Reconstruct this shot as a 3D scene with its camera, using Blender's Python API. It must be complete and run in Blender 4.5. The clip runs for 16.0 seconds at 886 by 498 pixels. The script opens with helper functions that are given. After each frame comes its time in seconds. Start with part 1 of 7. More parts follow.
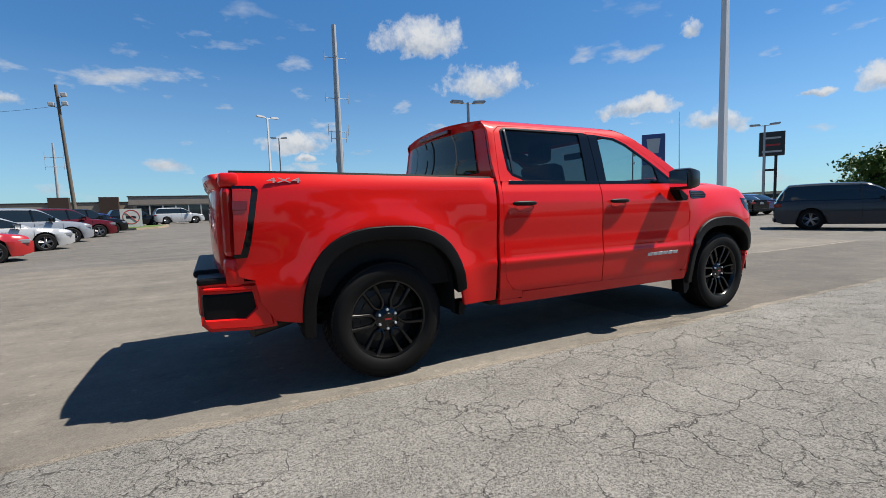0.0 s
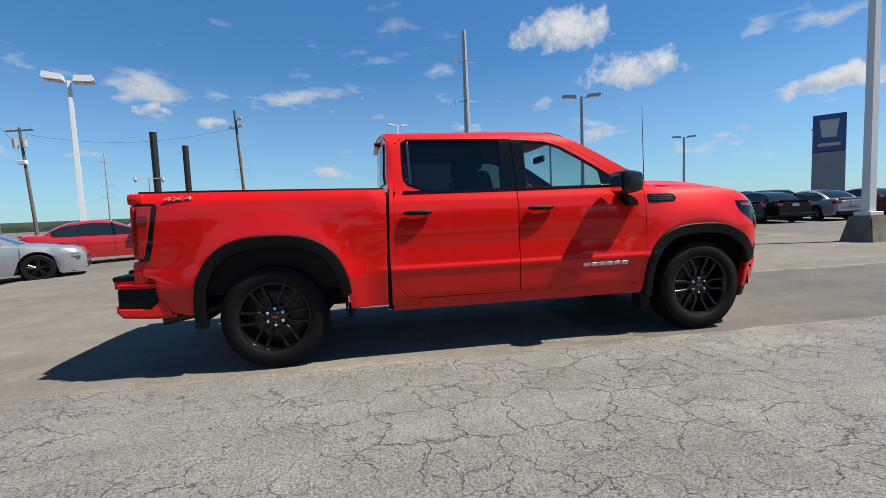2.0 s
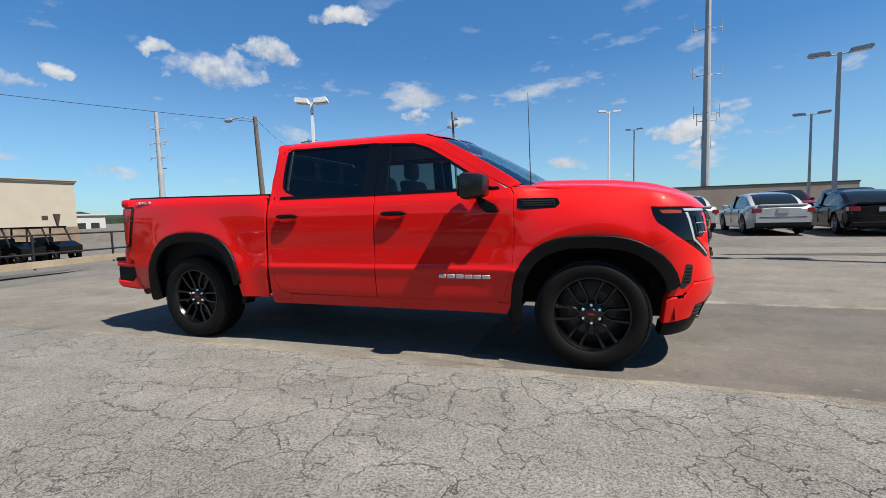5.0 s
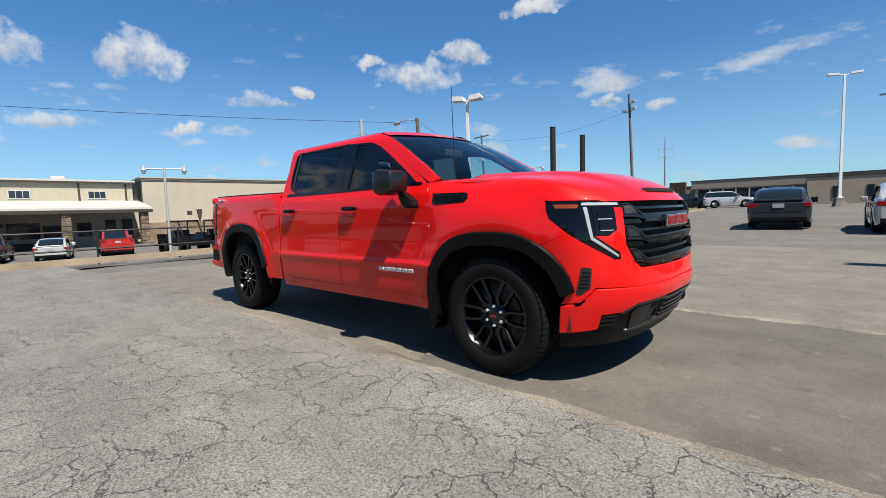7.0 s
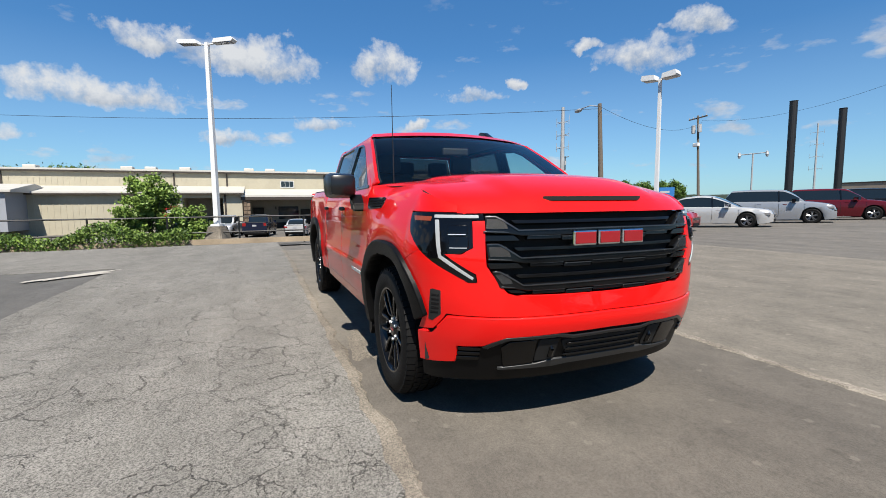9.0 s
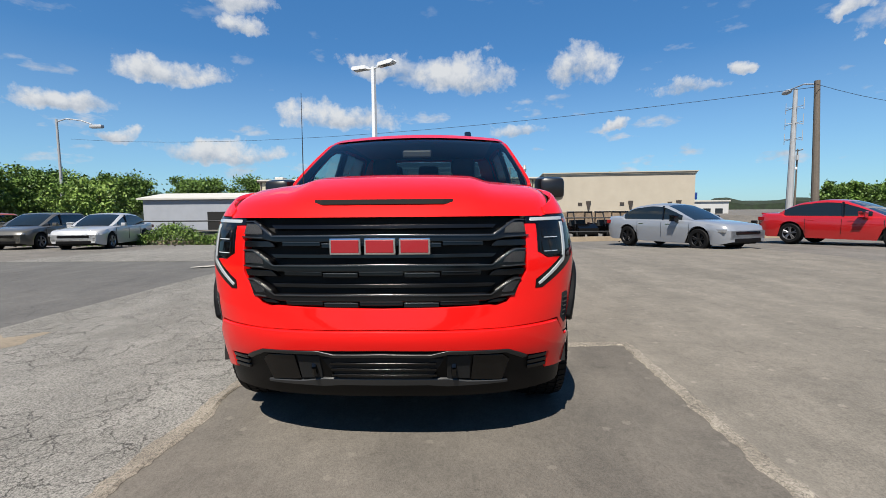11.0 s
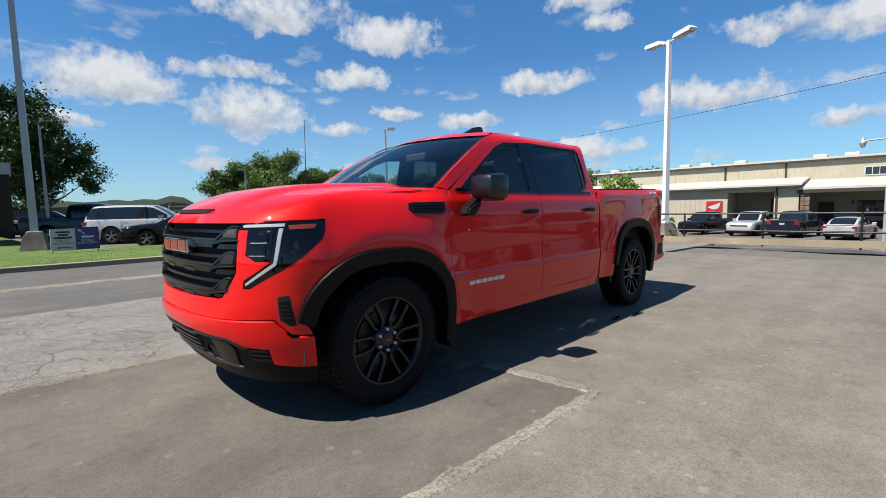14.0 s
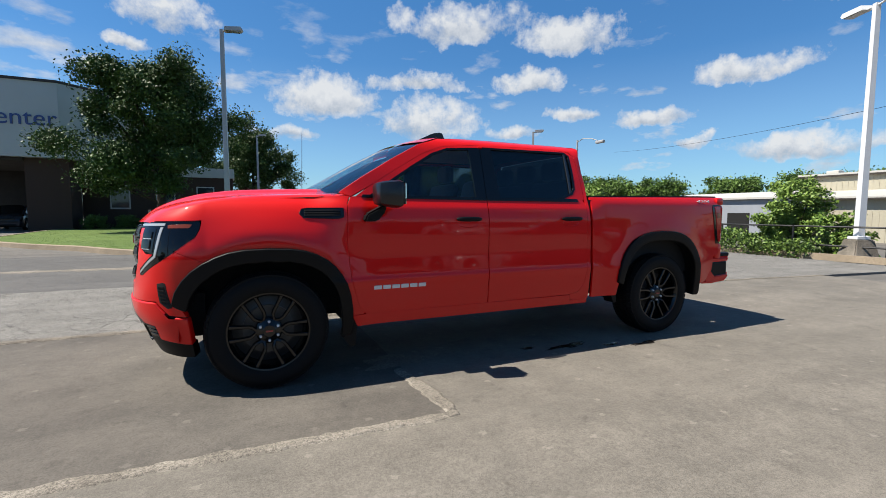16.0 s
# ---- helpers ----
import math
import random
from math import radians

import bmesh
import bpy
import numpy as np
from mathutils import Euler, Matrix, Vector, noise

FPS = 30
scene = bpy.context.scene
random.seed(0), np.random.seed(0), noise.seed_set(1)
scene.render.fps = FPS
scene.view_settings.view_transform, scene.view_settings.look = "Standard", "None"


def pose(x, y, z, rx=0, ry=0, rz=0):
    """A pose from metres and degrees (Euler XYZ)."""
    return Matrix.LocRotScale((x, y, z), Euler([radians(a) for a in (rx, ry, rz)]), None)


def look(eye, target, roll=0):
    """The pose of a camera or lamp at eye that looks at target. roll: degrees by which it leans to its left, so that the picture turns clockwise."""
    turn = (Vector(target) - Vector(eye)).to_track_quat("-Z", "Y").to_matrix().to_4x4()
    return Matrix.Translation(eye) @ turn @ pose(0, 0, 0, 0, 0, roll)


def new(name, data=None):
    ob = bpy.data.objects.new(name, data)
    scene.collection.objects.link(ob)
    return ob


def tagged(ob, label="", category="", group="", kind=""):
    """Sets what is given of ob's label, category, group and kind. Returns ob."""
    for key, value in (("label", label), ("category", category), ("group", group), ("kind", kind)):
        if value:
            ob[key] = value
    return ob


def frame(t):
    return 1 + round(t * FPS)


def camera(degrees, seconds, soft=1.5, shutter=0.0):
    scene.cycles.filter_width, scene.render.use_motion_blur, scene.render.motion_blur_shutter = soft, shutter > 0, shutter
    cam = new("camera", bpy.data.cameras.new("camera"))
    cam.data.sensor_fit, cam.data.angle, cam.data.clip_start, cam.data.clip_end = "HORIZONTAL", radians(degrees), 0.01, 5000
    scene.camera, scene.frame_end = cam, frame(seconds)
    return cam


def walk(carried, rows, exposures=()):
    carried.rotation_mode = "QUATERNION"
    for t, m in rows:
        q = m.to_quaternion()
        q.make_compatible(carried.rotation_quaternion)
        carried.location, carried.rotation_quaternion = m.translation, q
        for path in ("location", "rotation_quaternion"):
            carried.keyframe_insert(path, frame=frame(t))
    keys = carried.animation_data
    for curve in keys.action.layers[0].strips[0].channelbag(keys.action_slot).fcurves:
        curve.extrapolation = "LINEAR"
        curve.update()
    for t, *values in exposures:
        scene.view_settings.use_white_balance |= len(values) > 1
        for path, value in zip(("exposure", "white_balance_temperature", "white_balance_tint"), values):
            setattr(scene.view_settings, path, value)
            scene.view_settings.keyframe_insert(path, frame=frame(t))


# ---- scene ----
cam = camera(89.2, 16.0, soft=0.65)
PATH = [
    (0, (-1.036, -3.86, 1.148), (-0.13, -2.085, 0.974), -1.8),
    (0.5, (-0.617, -4.134, 1.177), (0.155, -2.297, 1.005), -1.9),
    (1, (-0.173, -4.293, 1.171), (0.465, -2.405, 1.005), -2.1),
    (1.5, (0.296, -4.499, 1.176), (0.782, -2.566, 1.017), -2.3),
    (2, (0.747, -4.622, 1.162), (1.077, -2.655, 1.006), -2.4),
    (2.5, (1.234, -4.668, 1.168), (1.404, -2.682, 1.005), -2.3),
    (3, (1.775, -4.698, 1.175), (1.788, -2.705, 1.01), -2.1),
    (3.5, (2.314, -4.621, 1.177), (2.168, -2.633, 1.017), -1.8),
    (4, (2.855, -4.602, 1.18), (2.539, -2.634, 1.022), -1.7),
    (4.5, (3.328, -4.483, 1.158), (2.839, -2.55, 1.003), -1.6),
    (4.7, (3.515, -4.423, 1.173), (2.957, -2.508, 1.016), -1.6),
    (6.8, (5.407, -3.572, 1.125), (4.133, -2.039, 0.96), -1.8),
    (7, (5.534, -3.409, 1.134), (4.19, -1.937, 0.965), -1.8),
    (7.5, (5.863, -3.011, 1.142), (4.365, -1.698, 0.96), -1.6),
    (8, (6.125, -2.605, 1.159), (4.491, -1.468, 0.963), -1.1),
    (8.5, (6.316, -2.177, 1.183), (4.565, -1.232, 0.983), -0.9),
    (9, (6.513, -1.717, 1.206), (4.668, -0.971, 1.01), -0.6),
    (9.2, (6.551, -1.524, 1.192), (4.675, -0.857, 0.997), -0.6),
    (11.3, (6.678, 0.661, 1.187), (4.697, 0.449, 1.009), -0.8),
    (11.5, (6.638, 0.858, 1.179), (4.672, 0.542, 0.995), -1.1),
    (11.9, (6.505, 1.241, 1.15), (4.581, 0.728, 0.963), -1.3),
    (12, (6.453, 1.351, 1.187), (4.546, 0.784, 0.99), -1.3),
    (12.5, (6.299, 1.854, 1.208), (4.484, 1.038, 1.009), -1.3),
    (13, (6.047, 2.315, 1.215), (4.349, 1.276, 1.018), -1.4),
    (13.5, (5.767, 2.753, 1.224), (4.207, 1.517, 1.028), -1.4),
    (14, (5.443, 3.151, 1.217), (4.031, 1.746, 1.038), -1.2),
    (14.5, (5.087, 3.505, 1.228), (3.821, 1.964, 1.072), -0.5),
    (15, (4.726, 3.836, 1.234), (3.602, 2.189, 1.086), -0.0),
    (15.5, (4.317, 4.032, 1.233), (3.35, 2.288, 1.08), 0.0),
    (16, (3.902, 4.24, 1.232), (3.085, 2.421, 1.07), 0.2),
]
walk(cam, [(t, look(eye, target, roll)) for t, eye, target, roll in PATH], exposures=[(0.0, 0.92), (4.5, 0.98), (7.5, 0.99), (9.0, 0.97), (12.0, 0.94), (14.0, 1.01), (16.0, 1.04)])

# ---- world and sun ----
SUN = Vector((0.85, -0.23, 1.36)).normalized()
world = bpy.data.worlds.new("sky")
scene.world = world
world.use_nodes = True


class Nodes:
    """A small wrapper to build node trees."""

    def __init__(self, tree):
        self.t = tree
        tree.nodes.clear()

    def add(self, kind, inputs=None, **props):
        n = self.t.nodes.new(kind)
        for k, v in props.items():
            if k == "operation":
                n.operation = v
            elif k == "blend":
                n.blend_type = v
            elif k == "data":
                n.data_type = v
            elif k == "feature":
                n.feature = v
            elif k == "dims":
                n.noise_dimensions = v
            elif k == "vdims":
                n.voronoi_dimensions = v
        for k, v in (inputs or {}).items():
            self.put(n, k, v)
        return n

    def put(self, n, k, v):
        sock = n.inputs[k]
        if isinstance(v, bpy.types.NodeSocket):
            self.t.links.new(v, sock)
        else:
            sock.default_value = v

    def math(self, op, a, b=0.0, c=0.0):
        n = self.add("ShaderNodeMath", {0: a, 1: b, 2: c}, operation=op)
        return n.outputs[0]

    def mix(self, f, a, b, blend="MIX"):
        n = self.add("ShaderNodeMix", data="RGBA", blend=blend)
        self.put(n, 0, f), self.put(n, 6, a), self.put(n, 7, b)
        return n.outputs[2]

    def ramp(self, f, stops):
        n = self.add("ShaderNodeValToRGB", {0: f})
        e = n.color_ramp.elements
        while len(e) < len(stops):
            e.new(0.5)
        for el, (p, c) in zip(e, stops):
            el.position = p
            el.color = (c, c, c, 1) if not isinstance(c, tuple) else (*c, 1)
        return n.outputs[0]

    def noise(self, vec, scale, detail=4.0, rough=0.55):
        n = self.add("ShaderNodeTexNoise", {"Vector": vec, "Scale": scale, "Detail": detail, "Roughness": rough})
        return n.outputs[0]


# clouds: compass bearing, height above the horizon, half width, half height, all in degrees
CLOUDS_AHEAD = [(-70.7, 10.5, 1.9, 1.4), (-65.9, 9.8, 1.5, 0.5), (-58.2, 8.5, 3.2, 1.5), (-56.3, 18.3, 2.0, 1.2), (-50.3, 10.6, 5.1, 1.4), (-33.2, 14.7, 5.7, 2.3), (-25.3, 19.8, 5.7, 2.6),
                (-9.3, 8.3, 4.8, 1.6), (-9.7, 6.3, 1.7, 0.7), (16.0, 11.0, 2.5, 0.9), (22.7, 12.0, 1.8, 0.7), (30.0, 22.6, 3.3, 1.1), (39.5, 18.3, 2.7, 1.4), (44.5, 15.8, 4.7, 2.3)]
CLOUDS_LEFT = [(51.5, 17.5, 2.7, 0.8), (59.7, 14.2, 1.0, 0.8), (64.2, 13.0, 3.0, 1.3), (71.0, 9.4, 1.4, 0.7), (75.5, 16.2, 4.9, 2.6), (82.4, 9.5, 4.1, 1.1), (89.6, 15.9, 8.6, 2.6),
               (92.5, 7.7, 3.9, 1.2), (98.3, 16.9, 6.2, 2.1), (104.0, 11.2, 7.0, 2.0), (115.2, 20.1, 3.0, 1.2), (116.4, 22.6, 5.2, 1.9), (116.7, 6.7, 7.4, 1.5), (122.6, 14.6, 5.4, 1.6)]
CLOUDS_BEHIND = [(127.5, 7.9, 2.3, 0.8), (131.4, 10.6, 4.0, 1.4), (139.5, 11.8, 3.3, 1.0), (139.8, 19.6, 5.8, 2.6), (145.1, 15.4, 4.1, 1.4), (147.2, 9.6, 3.5, 1.2), (152.9, 21.6, 8.4, 2.7),
                 (157.8, 10.8, 6.3, 3.2), (158.8, 15.6, 5.4, 1.4), (170.5, 13.4, 6.5, 3.1), (175.0, 9.0, 3.5, 1.3), (-174.0, 20.0, 6.0, 2.4), (-170.5, 16.7, 2.8, 0.9), (-165.7, 14.5, 1.2, 0.8)]


def build_sky():
    n = Nodes(world.node_tree)
    out = n.add("ShaderNodeOutputWorld")
    bg = n.add("ShaderNodeBackground", {"Strength": 0.05})
    sky = n.add("ShaderNodeTexSky")
    sky.sky_type, sky.sun_disc = "NISHITA", False
    sky.sun_elevation, sky.sun_rotation = math.asin(SUN.z), math.atan2(SUN.x, SUN.y)
    sky.altitude, sky.air_density, sky.dust_density, sky.ozone_density = 200, 1.0, 0.3, 4.0
    co = n.add("ShaderNodeTexCoord").outputs["Generated"]
    sep = n.add("ShaderNodeSeparateXYZ", {0: co})
    x, y, z = sep.outputs
    az = n.math("MULTIPLY", n.math("ARCTAN2", n.math("MULTIPLY", x, -1.0), y), 57.2958)
    el = n.math("MULTIPLY", n.math("ARCSINE", z), 57.2958)
    wob = n.noise(co, 11.0, 8.0, 0.62)
    fine = n.noise(co, 38.0, 6.0, 0.65)
    az = n.math("ADD", az, n.math("MULTIPLY", n.math("SUBTRACT", n.noise(co, 9.0, 5.0, 0.6), 0.5), 9.0))
    el_w = n.math("ADD", el, n.math("MULTIPLY", n.math("SUBTRACT", n.noise(n.add("ShaderNodeVectorMath", {0: co, 1: (3.1, 1.7, 5.2)}, operation="ADD").outputs[0], 12.0, 5.0, 0.6), 0.5), 4.0))
    total = height = None
    for b, h, w, t in CLOUDS_AHEAD + CLOUDS_LEFT + CLOUDS_BEHIND:
        dx = n.math("DIVIDE", n.math("WRAP", n.math("SUBTRACT", az, float(b)), 180.0, -180.0), float(w))
        up = n.math("MULTIPLY_ADD", el_w, 1.0 / t, -h / t)
        dy = n.math("MAXIMUM", up, n.math("MULTIPLY", up, -1.45))
        v = n.math("SUBTRACT", n.math("MULTIPLY_ADD", n.math("MULTIPLY", dx, dx), -1.0, 1.0), n.math("MULTIPLY", dy, dy))
        total = v if total is None else n.math("SMOOTH_MAX", total, v, 0.3)
        inside = n.math("MULTIPLY", n.math("MAXIMUM", v, 0.0), up)
        height = inside if height is None else n.math("ADD", height, inside)
    low = n.noise(n.add("ShaderNodeMapping", {"Vector": co, "Scale": (1, 1, 2.6)}).outputs[0], 7.0, 6.0, 0.55)
    wisps = n.math("MULTIPLY", n.math("SUBTRACT", low, 0.575), n.ramp(n.math("MULTIPLY", el, 0.025), [(0.02, 0.0), (0.12, 9.0), (0.3, 7.0), (0.55, 2.0)]))
    body = n.math("ADD", n.math("MULTIPLY", n.math("SUBTRACT", wob, 0.5), 3.4), n.math("MULTIPLY", n.math("SUBTRACT", fine, 0.5), 1.5))
    dens = n.math("SMOOTH_MAX", n.math("ADD", n.math("MAXIMUM", total, -1.6), body), n.math("ADD", wisps, -0.15), 0.2)
    mask = n.ramp(n.math("MULTIPLY_ADD", dens, 0.4, 0.3), [(0.27, 0.0), (0.45, 0.55), (0.66, 0.96)])
    relief = n.math("ADD", n.math("MULTIPLY", fine, 0.55), n.math("MULTIPLY", wob, 0.5))
    shade = n.ramp(n.math("ADD", relief, n.math("MULTIPLY", height, 0.45)), [(0.34, (4.1, 4.7, 5.5)), (0.50, (5.9, 6.3, 6.9)), (0.66, (7.6, 7.8, 8.0))])
    haze = n.ramp(n.math("MULTIPLY", el, 0.02), [(0.0, 0.35), (0.35, 0.0)])
    clear = n.mix(1.0, sky.outputs[0], (0.63, 1.06, 1.31, 1), "MULTIPLY")
    high = n.ramp(n.math("MULTIPLY", el, 0.02), [(0.2, 0.0), (0.6, 0.38)])
    zenith = n.ramp(n.math("MULTIPLY", el, 0.0111), [(0.33, 0.0), (0.68, 0.9)])
    upper = n.mix(zenith, n.mix(high, clear, (0.5, 2.5, 6.4, 1)), (0.34, 1.05, 2.5, 1))
    base = n.mix(haze, upper, (5.2, 6.7, 7.9, 1))
    n.put(bg, "Color", n.mix(mask, base, shade))
    n.t.links.new(bg.outputs[0], out.inputs[0])


build_sky()
sun_data = bpy.data.lights.new("sun", "SUN")
sun_data.energy, sun_data.angle, sun_data.color = 5.0, radians(0.53), (1.0, 0.93, 0.83)
sun = new("sun", sun_data)
sun.matrix_world = look(tuple(SUN * 60), (0, 0, 0))

# ---- materials ----
MATS = {}


def material(name, color, rough=0.5, metal=0.0, coat=0.0, grain=0.0, grain_scale=30.0, bump=0.0, bump_scale=60.0,
             vary=0.0, spec=0.5, emit=0.0, per_object=0.0):
    """A surface with two scales of variation (stains and grain) and fine relief, in object metres."""
    if name in MATS:
        return MATS[name]
    m = bpy.data.materials.new(name)
    m.use_nodes = True
    n = Nodes(m.node_tree)
    out = n.add("ShaderNodeOutputMaterial")
    p = n.add("ShaderNodeBsdfPrincipled", {"Roughness": rough, "Metallic": metal, "Coat Weight": coat, "Coat Roughness": 0.03, "Specular IOR Level": spec})
    n.t.links.new(p.outputs[0], out.inputs[0])
    col = (*color, 1.0)
    pos = n.add("ShaderNodeTexCoord").outputs["Object"]
    if vary:
        big = n.noise(pos, 0.9, 5.0)
        col = n.mix(n.ramp(big, [(0.3, 0.0), (0.7, 1.0)]), tuple(c * (1 - vary) for c in color) + (1,), tuple(min(1, c * (1 + vary)) for c in color) + (1,))
    if grain:
        g = n.noise(pos, grain_scale, 3.0, 0.7)
        k = n.ramp(g, [(0.3, 1 - grain), (0.7, 1 + grain * 0.4)])
        col = n.mix(1.0, col, k, "MULTIPLY")
        n.put(p, "Roughness", n.math("MULTIPLY_ADD", g, 0.16, max(0.02, rough - 0.08)))
    if per_object:
        r = n.add("ShaderNodeObjectInfo").outputs["Random"]
        col = n.mix(1.0, col, n.ramp(r, [(0.0, 1 - per_object), (1.0, 1 + per_object)]), "MULTIPLY")
    n.put(p, "Base Color", col)
    if emit:
        n.put(p, "Emission Color", (*color, 1.0)), n.put(p, "Emission Strength", emit)
    if bump:
        b = n.add("ShaderNodeBump", {"Strength": bump, "Distance": 0.01, "Height": n.noise(pos, bump_scale, 4.0, 0.65)})
        n.t.links.new(b.outputs[0], p.inputs["Normal"])
    MATS[name] = m
    return m


def glass_material(name, tint, density):
    """Tinted car glass: a glossy surface over a clear filter."""
    if name in MATS:
        return MATS[name]
    m = bpy.data.materials.new(name)
    m.use_nodes = True
    n = Nodes(m.node_tree)
    out = n.add("ShaderNodeOutputMaterial")
    clear = n.add("ShaderNodeBsdfTransparent", {"Color": tuple(c * density for c in tint) + (1,)})
    gloss = n.add("ShaderNodeBsdfGlossy", {"Roughness": 0.01, "Color": (1, 1, 1, 1)})
    face = n.add("ShaderNodeLayerWeight", {"Blend": 0.5}).outputs["Facing"]
    f = n.math("MULTIPLY_ADD", n.math("POWER", face, 4.6), 0.86, 0.045)
    mix = n.add("ShaderNodeMixShader", {0: f, 1: clear.outputs[0], 2: gloss.outputs[0]})
    n.t.links.new(mix.outputs[0], out.inputs[0])
    MATS[name] = m
    return m


def ground_material(name, light, dark, crack=0.0, cell=2.0, grit=1.0, stain=0.5, rough=0.9):
    """Paving: stains, aggregate, and a net of cracks where crack is given."""
    m = bpy.data.materials.new(name)
    m.use_nodes = True
    n = Nodes(m.node_tree)
    out = n.add("ShaderNodeOutputMaterial")
    p = n.add("ShaderNodeBsdfPrincipled", {"Roughness": rough, "Specular IOR Level": 0.3})
    n.t.links.new(p.outputs[0], out.inputs[0])
    pos = n.add("ShaderNodeTexCoord").outputs["Object"]
    big = n.noise(pos, 0.35, 6.0, 0.6)
    mid = n.noise(pos, 2.3, 6.0, 0.65)
    fine = n.noise(pos, 70.0, 3.0, 0.7)
    tiny = n.noise(pos, 210.0, 2.0, 0.6)
    tone = n.math("ADD", n.math("MULTIPLY", big, 0.6 * stain), n.math("MULTIPLY", mid, 0.7 * stain))
    lo = 0.65 * stain - 0.22 * stain
    col = n.mix(n.ramp(tone, [(lo, 0.0), (lo + 0.5 * stain, 1.0)]), (*dark, 1), (*light, 1))
    blot = n.ramp(n.noise(pos, 5.5, 5.0, 0.7), [(0.30, 0.72), (0.42, 1.0), (0.62, 1.0), (0.74, 1.16)])
    col = n.mix(stain, col, n.mix(1.0, col, blot, "MULTIPLY"))
    streak = n.noise(n.add("ShaderNodeMapping", {"Vector": pos, "Scale": (0.25, 1.6, 1)}).outputs[0], 1.1, 5.0, 0.6)
    col = n.mix(1.0, col, n.ramp(streak, [(0.3, 0.84), (0.7, 1.12)]), "MULTIPLY")
    speck = n.ramp(n.math("ADD", n.math("MULTIPLY", fine, 0.5), n.math("MULTIPLY", tiny, 0.5)), [(0.40, 1 - 0.48 * grit), (0.5, 1.0), (0.60, 1 + 0.36 * grit)])
    col = n.mix(1.0, col, speck, "MULTIPLY")
    mott = n.ramp(n.noise(pos, 17.0, 4.0, 0.7), [(0.36, 0.90), (0.5, 1.0), (0.64, 1.08)])
    col = n.mix(stain, col, n.mix(1.0, col, mott, "MULTIPLY"))
    fl = n.add("ShaderNodeTexVoronoi", {"Vector": pos, "Scale": 2.1, "Randomness": 1.0}, vdims="2D")
    rough_r = n.math("MULTIPLY_ADD", n.noise(pos, 60.0, 3.0, 0.7), 0.16, n.math("MULTIPLY", n.noise(pos, 0.8, 2.0), 0.05))
    fleck = n.math("LESS_THAN", fl.outputs["Distance"], n.math("SUBTRACT", rough_r, 0.062))
    col = n.mix(n.math("MULTIPLY", fleck, 0.28 * stain), col, tuple(min(1.0, c * 1.75) for c in light) + (1,))
    scr = n.noise(n.add("ShaderNodeMapping", {"Vector": pos, "Rotation": (0, 0, 0.5), "Scale": (1.3, 26, 1)}).outputs[0], 1.6, 3.0, 0.6)
    col = n.mix(1.0, col, n.ramp(scr, [(0.24, 0.93), (0.36, 1.0), (0.62, 1.0), (0.76, 1.12)]), "MULTIPLY")
    height = n.math("MULTIPLY", n.math("ADD", fine, tiny), 0.25 * grit)
    if crack:
        warp = n.add("ShaderNodeTexNoise", {"Vector": pos, "Scale": 2.2, "Detail": 5.0, "Roughness": 0.65})
        off = n.add("ShaderNodeVectorMath", {0: warp.outputs["Color"], 1: (0.5, 0.5, 0.5)}, operation="SUBTRACT")
        amp = n.add("ShaderNodeVectorMath", {0: off.outputs[0], 1: (0.55, 0.55, 0.0)}, operation="MULTIPLY")
        wp = n.add("ShaderNodeVectorMath", {0: pos, 1: amp.outputs[0]}, operation="ADD").outputs[0]
        lines = None
        for k, (sc, wd) in enumerate(((cell, 0.010), (cell * 2.4, 0.0075))):
            vo = n.add("ShaderNodeTexVoronoi", {"Vector": wp, "Scale": sc, "Randomness": 0.95}, feature="DISTANCE_TO_EDGE", vdims="2D")
            w = n.math("MULTIPLY", n.math("SUBTRACT", n.noise(pos, 1.1 + k, 4.0), 0.36 + 0.1 * k), wd * sc * 3.4)
            line = n.math("SMOOTH_MIN", 1.0, n.math("MAXIMUM", 0.0, n.math("DIVIDE", n.math("SUBTRACT", w, vo.outputs["Distance"]), n.math("MAXIMUM", w, 0.002))), 0.2)
            lines = line if lines is None else n.math("MAXIMUM", lines, line)
        lines = n.math("MULTIPLY", lines, crack)
        col = n.mix(n.math("MULTIPLY", lines, 0.85), col, (0.035, 0.033, 0.03, 1))
        height = n.math("SUBTRACT", height, n.math("MULTIPLY", lines, 1.2))
    n.put(p, "Base Color", col)
    b = n.add("ShaderNodeBump", {"Strength": 0.75, "Distance": 0.012, "Height": height})
    n.t.links.new(b.outputs[0], p.inputs["Normal"])
    MATS[name] = m
    return m


ASPHALT_OLD = ground_material("weathered_asphalt", (0.187, 0.181, 0.168), (0.121, 0.117, 0.107), crack=1.0, cell=2.9, grit=1.45)
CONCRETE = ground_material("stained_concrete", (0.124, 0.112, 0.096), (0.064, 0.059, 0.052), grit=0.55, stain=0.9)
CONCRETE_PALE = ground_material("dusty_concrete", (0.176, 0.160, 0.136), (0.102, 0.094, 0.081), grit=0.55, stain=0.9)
CONCRETE_LIGHT = ground_material("pale_concrete", (0.2227, 0.1982, 0.1629), (0.0923, 0.0815, 0.0679), grit=1.2, stain=1.0)
ASPHALT_ROAD = ground_material("dark_asphalt", (0.1031, 0.1005, 0.0951), (0.0652, 0.0641, 0.0624), crack=0.5, cell=0.9, grit=0.6)
ASPHALT_LOT = ground_material("lot_asphalt", (0.1466, 0.1358, 0.1222), (0.0815, 0.0771, 0.0706), crack=0.6, cell=0.7, grit=0.6)
